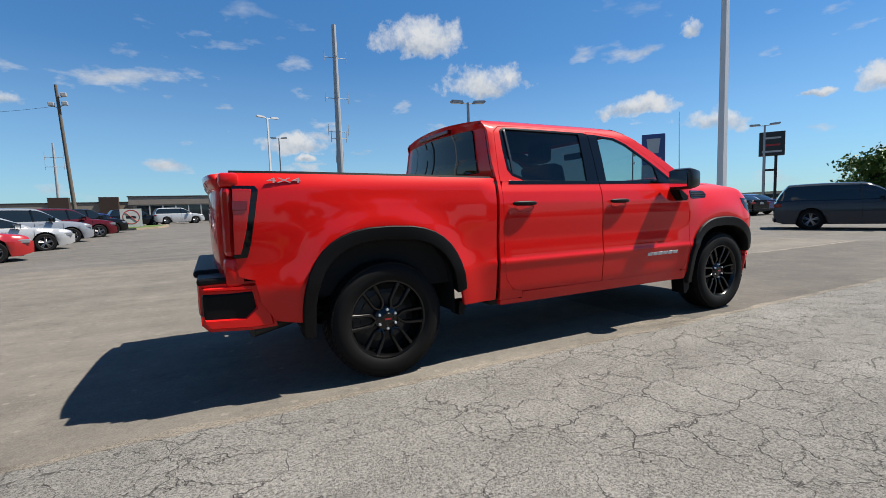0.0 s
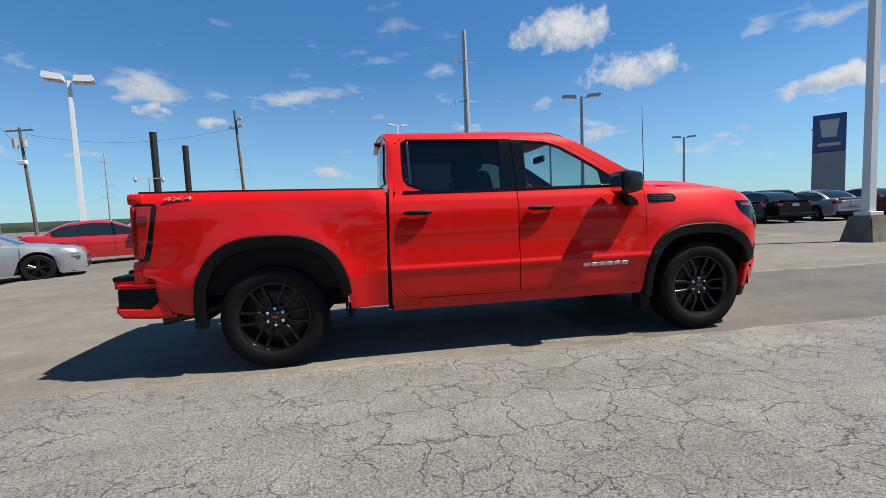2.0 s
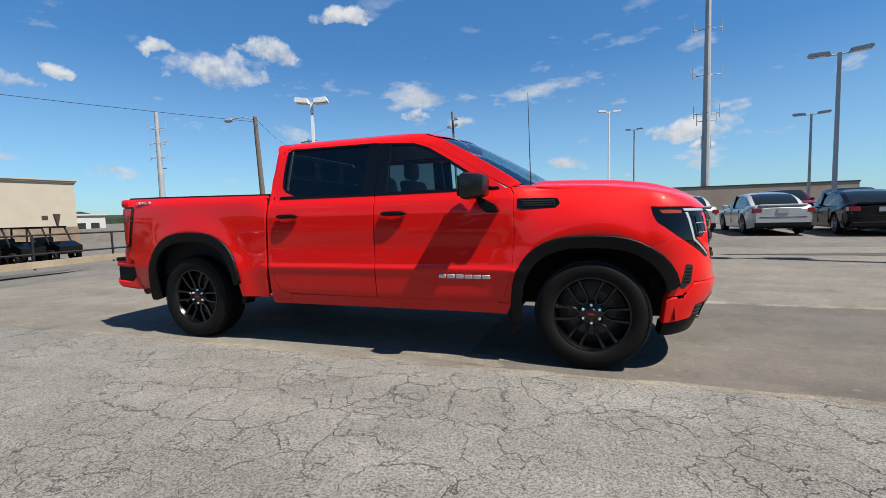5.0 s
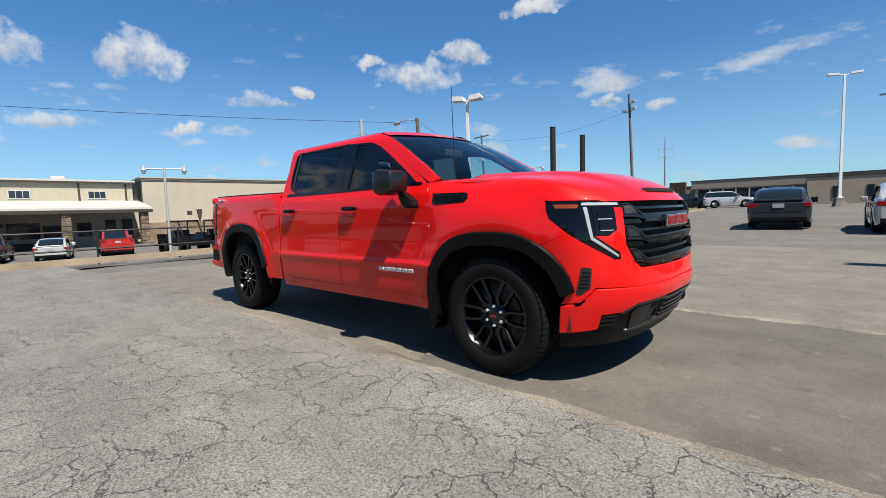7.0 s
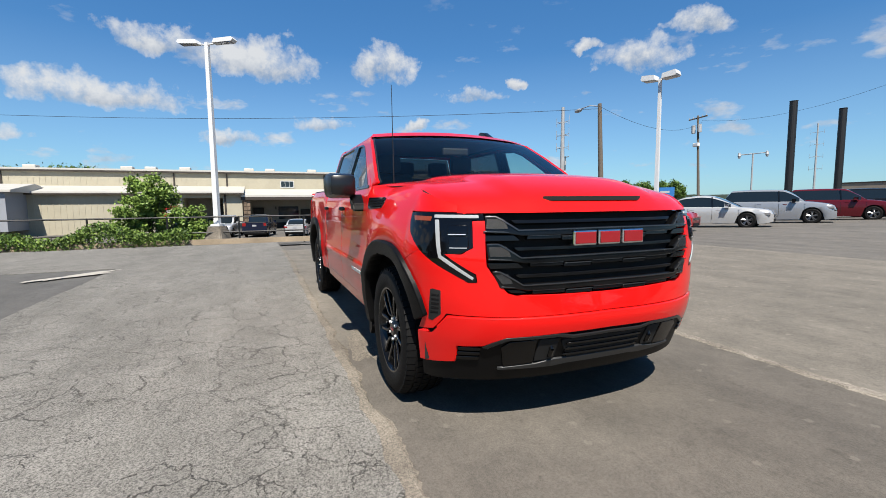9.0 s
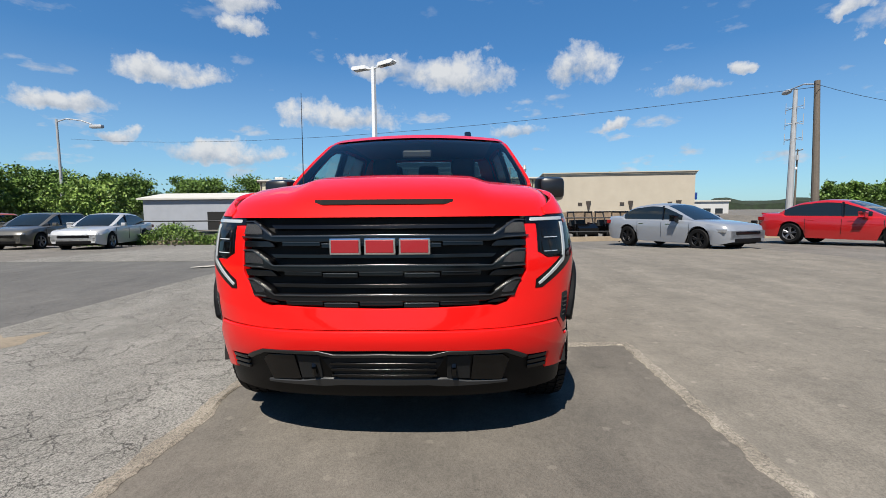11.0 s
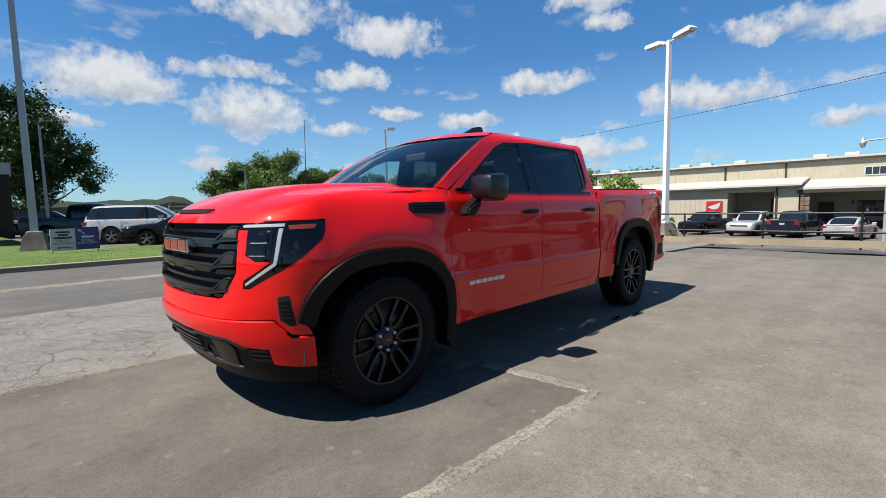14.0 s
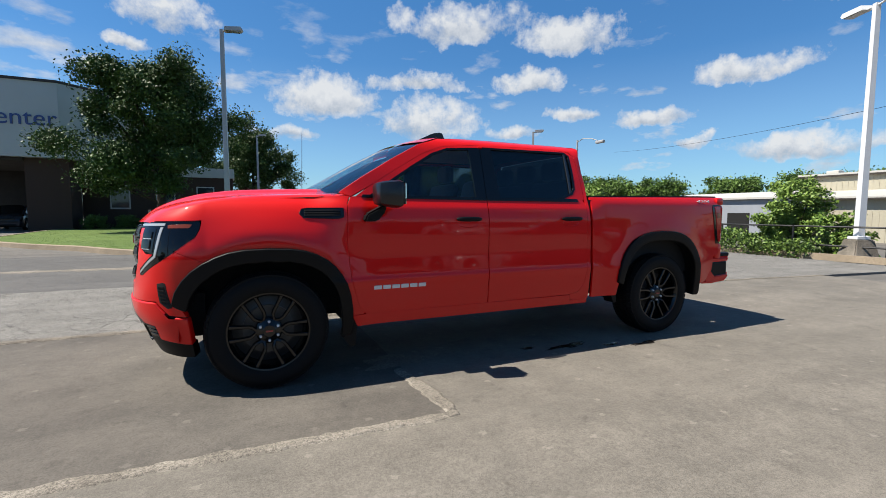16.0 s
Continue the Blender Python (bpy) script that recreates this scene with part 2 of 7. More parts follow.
GRASS_SOIL = ground_material("lawn_soil", (0.1031, 0.1575, 0.0326), (0.0543, 0.0923, 0.0163), grit=0.9)

RED = material("red_paint", (0.57, 0.0042, 0.003), 0.5, coat=0.85, spec=0.1)
RED.node_tree.nodes["Principled BSDF"].inputs["Coat IOR"].default_value = 1.42
BLACK_PLASTIC = material("black_plastic", (0.0022, 0.0022, 0.0025), 0.5, spec=0.18, grain=0.25, grain_scale=300, bump=0.05, bump_scale=700)
GLOSS_BLACK = material("gloss_black", (0.0022, 0.0022, 0.0025), 0.15, spec=0.4)
RUBBER = material("tyre_rubber", (0.0038, 0.0038, 0.004), 0.7, spec=0.18, grain=0.3, grain_scale=90, bump=0.1, bump_scale=300)
CHROME = material("chrome", (0.75, 0.76, 0.78), 0.09, metal=1.0)
SILVER = material("silver_plastic", (0.55, 0.56, 0.58), 0.3, metal=0.25)
# near-black for wells, gaps and openings: the shade of their depth as colour
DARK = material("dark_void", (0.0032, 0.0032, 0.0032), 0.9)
UNDER = material("underbody", (0.0082, 0.0082, 0.0082), 0.9, grain=0.3)
GLASS = glass_material("clear_glass", (0.80, 0.93, 0.90), 0.86)
GLASS_TINT = glass_material("tinted_glass", (0.55, 0.6, 0.62), 0.20)
GLASS_BACK = glass_material("dark_back_glass", (0.55, 0.6, 0.62), 0.09)
STEEL = material("galvanised_steel", (0.34, 0.345, 0.35), 0.5, metal=0.2, grain=0.15, vary=0.1)
WHITE_POLE = material("white_pole_paint", (0.56, 0.57, 0.58), 0.45, grain=0.06, grain_scale=12, vary=0.04)
WOOD_POLE = material("weathered_wood", (0.1086, 0.0896, 0.0706), 0.85, grain=0.4, grain_scale=25, bump=0.4, bump_scale=30, vary=0.15)
BLACK_METAL = material("black_painted_steel", (0.0065, 0.0065, 0.0071), 0.5, grain=0.2)
BARK = material("bark", (0.0461, 0.0353, 0.0272), 0.9, grain=0.4, grain_scale=18, bump=0.6, bump_scale=20)


# ---- mesh helpers ----
def mesh_object(name, bm, mat, smooth=False):
    me = bpy.data.meshes.new(name)
    bm.normal_update()
    bm.to_mesh(me)
    bm.free()
    if mat:
        me.materials.append(mat)
    if smooth:
        me.polygons.foreach_set("use_smooth", [True] * len(me.polygons))
        me.set_sharp_from_angle(angle=radians(38))
    return new(name, me)


def part(name, bm, mat, parent, label="", smooth=False):
    ob = mesh_object(name, bm, mat, smooth)
    ob.parent = parent
    if label:
        tagged(ob, label)
    return ob


def thing(name, m, label, category, group="", kind=""):
    ob = new(name)
    ob.matrix_basis = m
    ob.empty_display_size = 0.2
    return tagged(ob, label, category, group, kind)


def data_object(name, verts, faces, mat, parent=None, smooth=False, label=""):
    me = bpy.data.meshes.new(name)
    me.from_pydata(verts, [], faces)
    me.materials.append(mat)
    if smooth:
        me.polygons.foreach_set("use_smooth", [True] * len(me.polygons))
        me.set_sharp_from_angle(angle=radians(38))
    ob = new(name, me)
    ob.parent = parent
    if label:
        tagged(ob, label)
    return ob


def box(bm, x0, x1, y0, y1, z0, z1, bevel=0.0):
    ret = bmesh.ops.create_cube(bm, size=1.0)
    for v in ret["verts"]:
        v.co = Vector((x0 + (v.co.x + 0.5) * (x1 - x0), y0 + (v.co.y + 0.5) * (y1 - y0), z0 + (v.co.z + 0.5) * (z1 - z0)))
    if bevel:
        edges = list({e for v in ret["verts"] for e in v.link_edges})
        bmesh.ops.bevel(bm, geom=edges, offset=bevel, segments=2, affect="EDGES", profile=0.5)
    return bm


def boxed(*a, bevel=0.0):
    return box(bmesh.new(), *a, bevel=bevel)


def tube(bm, p, q, r0, r1=None, sides=10, caps=True):
    """A tapered round bar from p to q."""
    p, q = Vector(p), Vector(q)
    r1 = r0 if r1 is None else r1
    d = q - p
    rot = d.to_track_quat("Z", "Y").to_matrix()
    rings = []
    for c, r in ((p, r0), (q, r1)):
        rings.append([bm.verts.new(c + rot @ Vector((math.cos(a) * r, math.sin(a) * r, 0))) for a in (2 * math.pi * i / sides for i in range(sides))])
    for i in range(sides):
        j = (i + 1) % sides
        bm.faces.new((rings[0][i], rings[0][j], rings[1][j], rings[1][i]))
    if caps:
        bm.faces.new(rings[0][::-1]), bm.faces.new(rings[1])
    return bm


def tubed(*a, **k):
    return tube(bmesh.new(), *a, **k)


def lathe(profile, sides=32, axis="Y"):
    """Turns (radius, height) points round an axis."""
    bm = bmesh.new()
    rings = []
    for r, h in profile:
        ring = []
        for i in range(sides):
            a = 2 * math.pi * i / sides
            c, s = math.cos(a) * r, math.sin(a) * r
            ring.append(bm.verts.new((c, h, s) if axis == "Y" else (c, s, h)))
        rings.append(ring)
    for a, b in zip(rings, rings[1:]):
        for i in range(sides):
            j = (i + 1) % sides
            bm.faces.new((a[i], a[j], b[j], b[i]))
    return bm


def prism(outline, y0, y1, plane="XZ"):
    """A flat outline given depth. plane XZ: depth along y; YZ: along x; XY: along z."""
    bm = bmesh.new()
    def at(p, d):
        return {"XZ": (p[0], d, p[1]), "YZ": (d, p[0], p[1]), "XY": (p[0], p[1], d)}[plane]
    a = [bm.verts.new(at(p, y0)) for p in outline]
    b = [bm.verts.new(at(p, y1)) for p in outline]
    bm.faces.new(a), bm.faces.new(b[::-1])
    for i in range(len(a)):
        j = (i + 1) % len(a)
        bm.faces.new((a[j], a[i], b[i], b[j]))
    bmesh.ops.recalc_face_normals(bm, faces=bm.faces)
    return bm


def text(name, words, size, mat, m, depth=0.004, parent=None, align="CENTER"):
    cu = bpy.data.curves.new(name, "FONT")
    cu.body, cu.size, cu.extrude, cu.align_x, cu.align_y = words, size, depth, align, "CENTER"
    cu.materials.append(mat)
    tmp = new(name, cu)
    me = bpy.data.meshes.new_from_object(tmp.evaluated_get(bpy.context.evaluated_depsgraph_get()))
    bpy.data.objects.remove(tmp)
    ob = new(name, me)
    ob.parent = parent
    ob.matrix_basis = m
    return ob


# ---- ground ----
def ground_height(x, y):
    z = 0.0
    if y > 2:
        z += 0.012 * min(y - 2, 88)
    if x < -4:
        z -= 0.025 * min(-4 - x, 8.5)
    return z


def sheet(name, xs, ys, lift, mat, label, category, ragged=0.0, thick=0.0, kind="structure", low=None):
    """A paving sheet that follows the ground, with an uneven rim."""
    verts, faces = [], []
    nx, ny = len(xs), len(ys)
    for i, x in enumerate(xs):
        for j, y in enumerate(ys):
            px, py = x, y
            if ragged and (i in (0, nx - 1) or j in (0, ny - 1)):
                w = noise.noise(Vector((x * 2.1, y * 2.1, 3.0))) + 0.5 * noise.noise(Vector((x * 7, y * 7, 1.0)))
                if i in (0, nx - 1):
                    px += w * ragged
                if j in (0, ny - 1):
                    py += w * ragged
            z = ground_height(px, py) + lift
            if low:
                z = low(px, py, z)
            verts.append((px, py, z))
    for i in range(nx - 1):
        for j in range(ny - 1):
            a = i * ny + j
            faces.append((a, a + ny, a + ny + 1, a + 1))
    if thick:
        rim = [i * ny for i in range(nx)] + [(nx - 1) * ny + j for j in range(1, ny)] + [i * ny + ny - 1 for i in range(nx - 2, -1, -1)] + [j for j in range(ny - 2, 0, -1)]
        base = len(verts)
        for r in rim:
            verts.append((verts[r][0], verts[r][1], verts[r][2] - thick))
        for k in range(len(rim)):
            l = (k + 1) % len(rim)
            faces.append((rim[k], base + k, base + l, rim[l]))
    ob = data_object(name, verts, faces, mat)
    return tagged(ob, label, category, kind=kind)


def span(a, b, step):
    return np.linspace(a, b, max(2, int(abs(b - a) / step) + 1)).tolist()


def lower_lot(x, y, z):
    """Behind the kerb the neighbours' yard lies lower."""
    if x < -14.2 and y < 40:
        return z - min(1.0, (-14.2 - x) * 1.2) * 0.75 - min(45.0, -14.2 - x) * 0.0168
    return z


far = [-900, -400, -200, -120, -80, -60]
sheet("ground", far + span(-45, 45, 2.5) + [60, 80, 120, 200, 400, 900], far + span(-45, 45, 2.5) + [60, 80, 120, 200, 400, 900], -0.04,
      ASPHALT_LOT, "grey weathered asphalt parking lot reaching to the horizon", "ground", low=lower_lot)
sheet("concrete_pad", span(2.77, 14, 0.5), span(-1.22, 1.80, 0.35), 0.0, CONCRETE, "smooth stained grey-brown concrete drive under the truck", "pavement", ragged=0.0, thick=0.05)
sheet("concrete_pad_rear", span(-7.5, 2.77, 0.5), span(-1.22, 0.95, 0.35), 0.0, CONCRETE_PALE, "dusty grey-brown concrete slab behind the joint", "pavement", ragged=0.0, thick=0.05)
sheet("concrete_drive", span(-7.5, 2.77, 0.5), span(0.95, 9.0, 0.35), 0.0, CONCRETE_PALE, "paler dusty concrete slab beside the truck", "pavement", ragged=0.0, thick=0.05)
sheet("concrete_drive_front", span(2.77, 14, 0.5), span(1.80, 9.0, 0.35), 0.0, CONCRETE_PALE, "paler dusty concrete slab ahead of the truck", "pavement", ragged=0.0, thick=0.05)
sheet("asphalt_apron", span(-12.3, 30, 0.22), span(-4.4, -1.16, 0.3), 0.012, ASPHALT_OLD, "light grey asphalt broken by a net of cracks", "pavement", ragged=0.035, thick=0.06)
sheet("asphalt_corner", span(-12.3, -4.2, 0.3), span(-11.2, -4.42, 0.3), 0.004, ASPHALT_OLD, "light grey cracked asphalt by the fence", "pavement", ragged=0.05, thick=0.05)
sheet("road", span(-4.18, 60, 1.0), span(-11.2, -4.42, 0.7), -0.004, ASPHALT_ROAD, "darker patched asphalt driveway", "road", ragged=0.03, thick=0.04)


# ---- the red pickup ----
AXLE_F, RADIUS = 3.745, 0.412          # rear axle at x = 0; tyre radius
JOIN = 4.10                            # where the side turns into the rounded front
ARC = 1.12                             # length of the front's half from JOIN to the middle line
POW = 2.6                              # how square the front corners are, seen from above


def corner(z):
    """The bumper's corners are rounder than the lamps' above it."""
    return POW - 0.2 * (1 - ease(0.58, 0.76, z))


def curve(points, soft=0.03):
    """A softly rounded function through (at, value) points."""
    xs = np.array([p[0] for p in points], float)
    ys = np.array([p[1] for p in points], float)
    g = np.linspace(xs[0] - 0.2, xs[-1] + 0.2, 500)
    step = g[1] - g[0]
    lo, hi = (ys[1] - ys[0]) / (xs[1] - xs[0]), (ys[-1] - ys[-2]) / (xs[-1] - xs[-2])
    v = np.interp(g, xs, ys)
    v = np.where(g < xs[0], ys[0] + (g - xs[0]) * lo, np.where(g > xs[-1], ys[-1] + (g - xs[-1]) * hi, v))
    k = np.exp(-0.5 * (np.arange(-60, 61) * step / soft) ** 2)
    k /= k.sum()
    pad = np.concatenate([v[0] + (np.arange(-60, 0)) * (v[1] - v[0]), v, v[-1] + np.arange(1, 61) * (v[-1] - v[-2])])
    v = np.convolve(pad, k, mode="valid")
    return lambda t: float(np.interp(t, g, v))


door_w = curve([(0.30, 0.94), (0.42, 0.962), (0.52, 0.978), (0.66, 0.990), (0.728, 1.003), (0.752, 0.990), (0.90, 0.982), (1.05, 0.986), (1.18, 0.984), (1.27, 0.968), (1.335, 0.940),
                (1.40, 0.918), (1.55, 0.875), (1.68, 0.832), (1.76, 0.805), (1.81, 0.778), (1.845, 0.742), (1.868, 0.690), (1.885, 0.60)], 0.009)
fender_w = curve([(0.30, 0.95), (0.50, 0.975), (0.70, 0.988), (0.85, 0.985), (1.0, 0.982), (1.10, 0.972), (1.18, 0.952), (1.25, 0.922), (1.30, 0.885), (1.33, 0.845), (1.345, 0.81), (1.36, 0.77)], 0.022)
bed_w = curve([(0.30, 0.95), (0.45, 0.968), (0.70, 0.992), (0.85, 0.985), (1.05, 0.988), (1.20, 0.985), (1.32, 0.975), (1.37, 0.955), (1.41, 0.925)], 0.02)
nose_x = curve([(0.20, 4.47), (0.28, 4.53), (0.36, 4.57), (0.45, 4.61), (0.52, 4.645), (0.60, 4.665), (0.66, 4.655), (0.75, 4.64), (0.95, 4.625), (1.10, 4.61), (1.165, 4.585), (1.20, 4.56), (1.26, 4.44)], 0.02)


def ease(a, b, t):
    t = min(1.0, max(0.0, (t - a) / (b - a)))
    return t * t * (3 - 2 * t)


def half_width(x, z):
    """How far the body's side stands from the middle line."""
    w = door_w(z)
    w += (bed_w(z) - w) * (1 - ease(0.75, 1.0, x))
    w += (fender_w(min(z, 1.337)) - w) * ease(3.16, 3.50, x)
    for ax in (0.0, AXLE_F):          # the arches swell
        d = math.hypot(x - ax, (z - 0.42) * 0.95)
        w += 0.024 * math.exp(-((d - 0.60) / 0.12) ** 2) * (1 if z < 1.2 else max(0, 1 - (z - 1.2) * 8))
    w -= 0.018 * max(0.0, (x - 3.5) / 0.6) ** 2
    w -= 0.035 * max(0.0, (-0.35 - x) / 0.6) ** 2
    return w


# even steps along the rounded corner
_th = np.linspace(math.pi / 2, 0, 2000)
_xs, _ys = 0.5 * np.maximum(np.cos(_th), 0) ** (2 / POW), 0.94 * np.maximum(np.sin(_th), 0) ** (2 / POW)
_len = np.concatenate([[0], np.cumsum(np.hypot(np.diff(_xs), np.diff(_ys)))])
_len /= _len[-1]


def skin(s, z, out=0.0):
    """The body's surface: s runs along the side as x, then round the corner to the middle of the front."""
    if s <= JOIN:
        return Vector((s, half_width(s, z) + out, z))
    w, a = half_width(JOIN, z), nose_x(z) - JOIN
    th = float(np.interp(min(1.0, (s - JOIN) / ARC), _len, _th))
    k = corner(z)
    p = Vector((JOIN + a * max(0, math.cos(th)) ** (2 / k), w * max(0, math.sin(th)) ** (2 / k), z))
    if out:
        q = Vector((math.cos(th) ** (2 - 2 / k) / max(a, 0.01) if math.cos(th) > 0 else 0, math.sin(th) ** (2 - 2 / k) / w if math.sin(th) > 0 else 0, 0)).normalized()
        p += q * out
    return p


def sx(x, z):
    """s of a point of the skin at length x beyond the corner's start."""
    if x <= JOIN:
        return x
    c = min(1.0, (x - JOIN) / (nose_x(z) - JOIN)) ** (corner(z) / 2)
    return JOIN + ARC * float(np.interp(-math.acos(c), -_th, _len))


def sy(y, z):
    """s of a point of the front at distance y from the middle line."""
    c = min(1.0, y / half_width(JOIN, z)) ** (corner(z) / 2)
    return JOIN + ARC * float(np.interp(-math.asin(c), -_th, _len))


def skin_normal(s, z, side):
    e = 0.004
    du, dv = skin(s + e, z) - skin(s - e, z), skin(s, z + e) - skin(s, z - e)
    n = dv.cross(du)
    if n.length < 1e-12:
        n = Vector((1, 0, 0))
    n.normalize()
    if n.y < 0 and s < JOIN or n.x < 0 and s > JOIN + 0.6:
        n = -n
    return Vector((n.x, n.y * side, n.z))


def densify(outline, step):
    pts = []
    for i, p in enumerate(outline):
        q = outline[(i + 1) % len(outline)]
        k = max(1, int(math.hypot(q[0] - p[0], q[1] - p[1]) / step))
        for j in range(k):
            pts.append((p[0] + (q[0] - p[0]) * j / k, p[1] + (q[1] - p[1]) * j / k))
    return pts


def panel(name, outline, side, mat, parent, label="", out=0.0, depth=0.025, step=0.055, shape=None, rim=0.004):
    """A piece of the skin cut out along an outline of (s, z), with a turned-in edge."""
    bm = bmesh.new()
    pts = densify(outline, 0.03)
    bm.faces.new([bm.verts.new((a, 0, b)) for a, b in pts])
    lo_s, hi_s = min(p[0] for p in pts), max(p[0] for p in pts)
    lo_z, hi_z = min(p[1] for p in pts), max(p[1] for p in pts)
    for axis, lo, hi, st in ((0, lo_s, hi_s, step), (2, lo_z, hi_z, step * 0.75)):
        for v in np.arange(math.ceil(lo / st) * st, hi, st):
            co, no = Vector((0, 0, 0)), Vector((0, 0, 0))
            co[axis], no[axis] = v + 1e-4, 1
            bmesh.ops.bisect_plane(bm, geom=bm.verts[:] + bm.edges[:] + bm.faces[:], plane_co=co, plane_no=no, dist=1e-5)
    bm.verts.index_update()
    verts, normals, faces = [], [], []
    surf = shape or (lambda s, z, o: skin(s, z, o))
    for v in bm.verts:
        n = skin_normal(v.co.x, v.co.z, side)
        p = surf(v.co.x, v.co.z, out)
        verts.append(Vector((p.x, p.y * side, p.z)))
        normals.append(n)
    for f in bm.faces:
        faces.append([v.index for v in f.verts])
    # rounded rim: first a small roll, then straight in
    edges = [e for e in bm.edges if e.is_boundary]
    ring = {}
    for e in edges:
        a, b = e.verts
        f = e.link_faces[0]
        for v in (a, b):
            if v.index not in ring:
                n = normals[v.index]
                around = Vector((0, 0, 0))
                c = Vector((0, 0, 0))
                for ee in v.link_edges:
                    if ee.is_boundary:
                        o = ee.other_vert(v)
                        fc = ee.link_faces[0].calc_center_median()
                        mid = (v.co + o.co) / 2
                        t = (o.co - v.co)
                        perp = Vector((t.z, 0, -t.x))
                        if perp.dot(fc - mid) > 0:
                            perp = -perp
                        around += perp.normalized() if perp.length else perp
                if around.length < 1e-9:
                    around = Vector((0, 0, 1))
                around.normalize()
                e2 = 0.01
                p0 = surf(v.co.x, v.co.z, out)
                p1 = surf(v.co.x + around.x * e2, v.co.z + around.z * e2, out)
                w = (p1 - p0)
                w = Vector((w.x, w.y * side, w.z))
                w = w.normalized() if w.length else n
                base = verts[v.index]
                i1 = len(verts)
                verts.append(base + w * rim - n * rim), normals.append((w + n * 0.3).normalized())
                verts.append(base + w * rim - n * depth), normals.append(w)
                ring[v.index] = i1
    for e in edges:
        a, b = e.verts
        f = e.link_faces[0]
        idx = [v.index for v in f.verts]
        i, j = idx.index(a.index), idx.index(b.index)
        p, q = (a.index, b.index) if (i + 1) % len(idx) == j else (b.index, a.index)
        faces.append([q, p, ring[p], ring[q]])
        faces.append([ring[q], ring[p], ring[p] + 1, ring[q] + 1])
    bm.free()
    me = bpy.data.meshes.new(name)

    fverts = list(faces)

    f = fverts[0]
    c = (verts[f[1]] - verts[f[0]]).cross(verts[f[2]] - verts[f[1]])
    if c.dot(normals[f[0]]) < 0:
        fverts = [x[::-1] for x in fverts]
    me.from_pydata([tuple(v) for v in verts], [], fverts)
    me.polygons.foreach_set("use_smooth", [True] * len(me.polygons))
    me.normals_split_custom_set_from_vertices([tuple(n) for n in normals])
    me.materials.append(mat)
    ob = new(name, me)
    ob.parent = parent
    if label:
        tagged(ob, label)
    return ob


def arch_line(ax, r, z0, squash=1.0, n=20, a0=None):
    """Points over a wheel from its front foot to its rear foot: a squarish arch."""
    pts = []
    for i in range(n + 1):
        a = math.pi * i / n
        c, s = math.cos(a), math.sin(a)
        pts.append((ax + r * math.copysign(abs(c) ** 0.72, c), z0 + r * squash * abs(s) ** 0.72))
    return pts


truck = thing("pickup_truck", pose(0, 0, 0), "glossy red crew-cab pickup truck with black wheels and trim", "pickup truck")
# grey of the window divider and of highlights painted on the grille bars
SATIN = material("satin_trim_and_glint", (0.0815, 0.0831, 0.0852), 0.26, metal=0.85)
LIP = material("satin_black_lip", (0.0109, 0.0109, 0.0114), 0.3, spec=0.5)
SKID = material("skid_grey", (0.0326, 0.0337, 0.0353), 0.4, metal=0.3)
HONEYCOMB = material("honeycomb_mesh", (0.0082, 0.0082, 0.0087), 0.4, grain=0.75, grain_scale=170, bump=0.6, bump_scale=170)
MIRROR_CAP = material("satin_black_cap", (0.0065, 0.0065, 0.0071), 0.28, spec=0.5)
GRILLE_BLACK = material("grille_black", (0.0032, 0.0032, 0.0035), 0.17, spec=0.35, grain=0.2, grain_scale=200)
RIM_BLACK = material("gloss_black_alloy", (0.0022, 0.0022, 0.0025), 0.2, spec=0.45)
LENS = material("smoked_lens", (0.0022, 0.0022, 0.0027), 0.06, spec=0.4)
DRL = material("white_light_bar", (0.2987, 0.3149, 0.3258), 0.15, coat=1.0)
AMBER = material("amber_reflector", (0.19, 0.0326, 0.0054), 0.2, coat=0.5)
TAIL = material("tail_lamp_red", (0.42, 0.007, 0.007), 0.12, coat=0.25)
TAIL_DARK = material("tail_lamp_dark", (0.16, 0.004, 0.004), 0.12, coat=0.25)
CABIN = material("cabin_plastic", (0.0109, 0.0109, 0.0114), 0.65, grain=0.15)
SEAT = material("dark_seat_fabric", (0.0407, 0.0407, 0.0434), 0.85, grain=0.2, grain_scale=120)
BADGE_RED = material("badge_red", (0.2281, 0.0065, 0.0109), 0.25, coat=0.6)

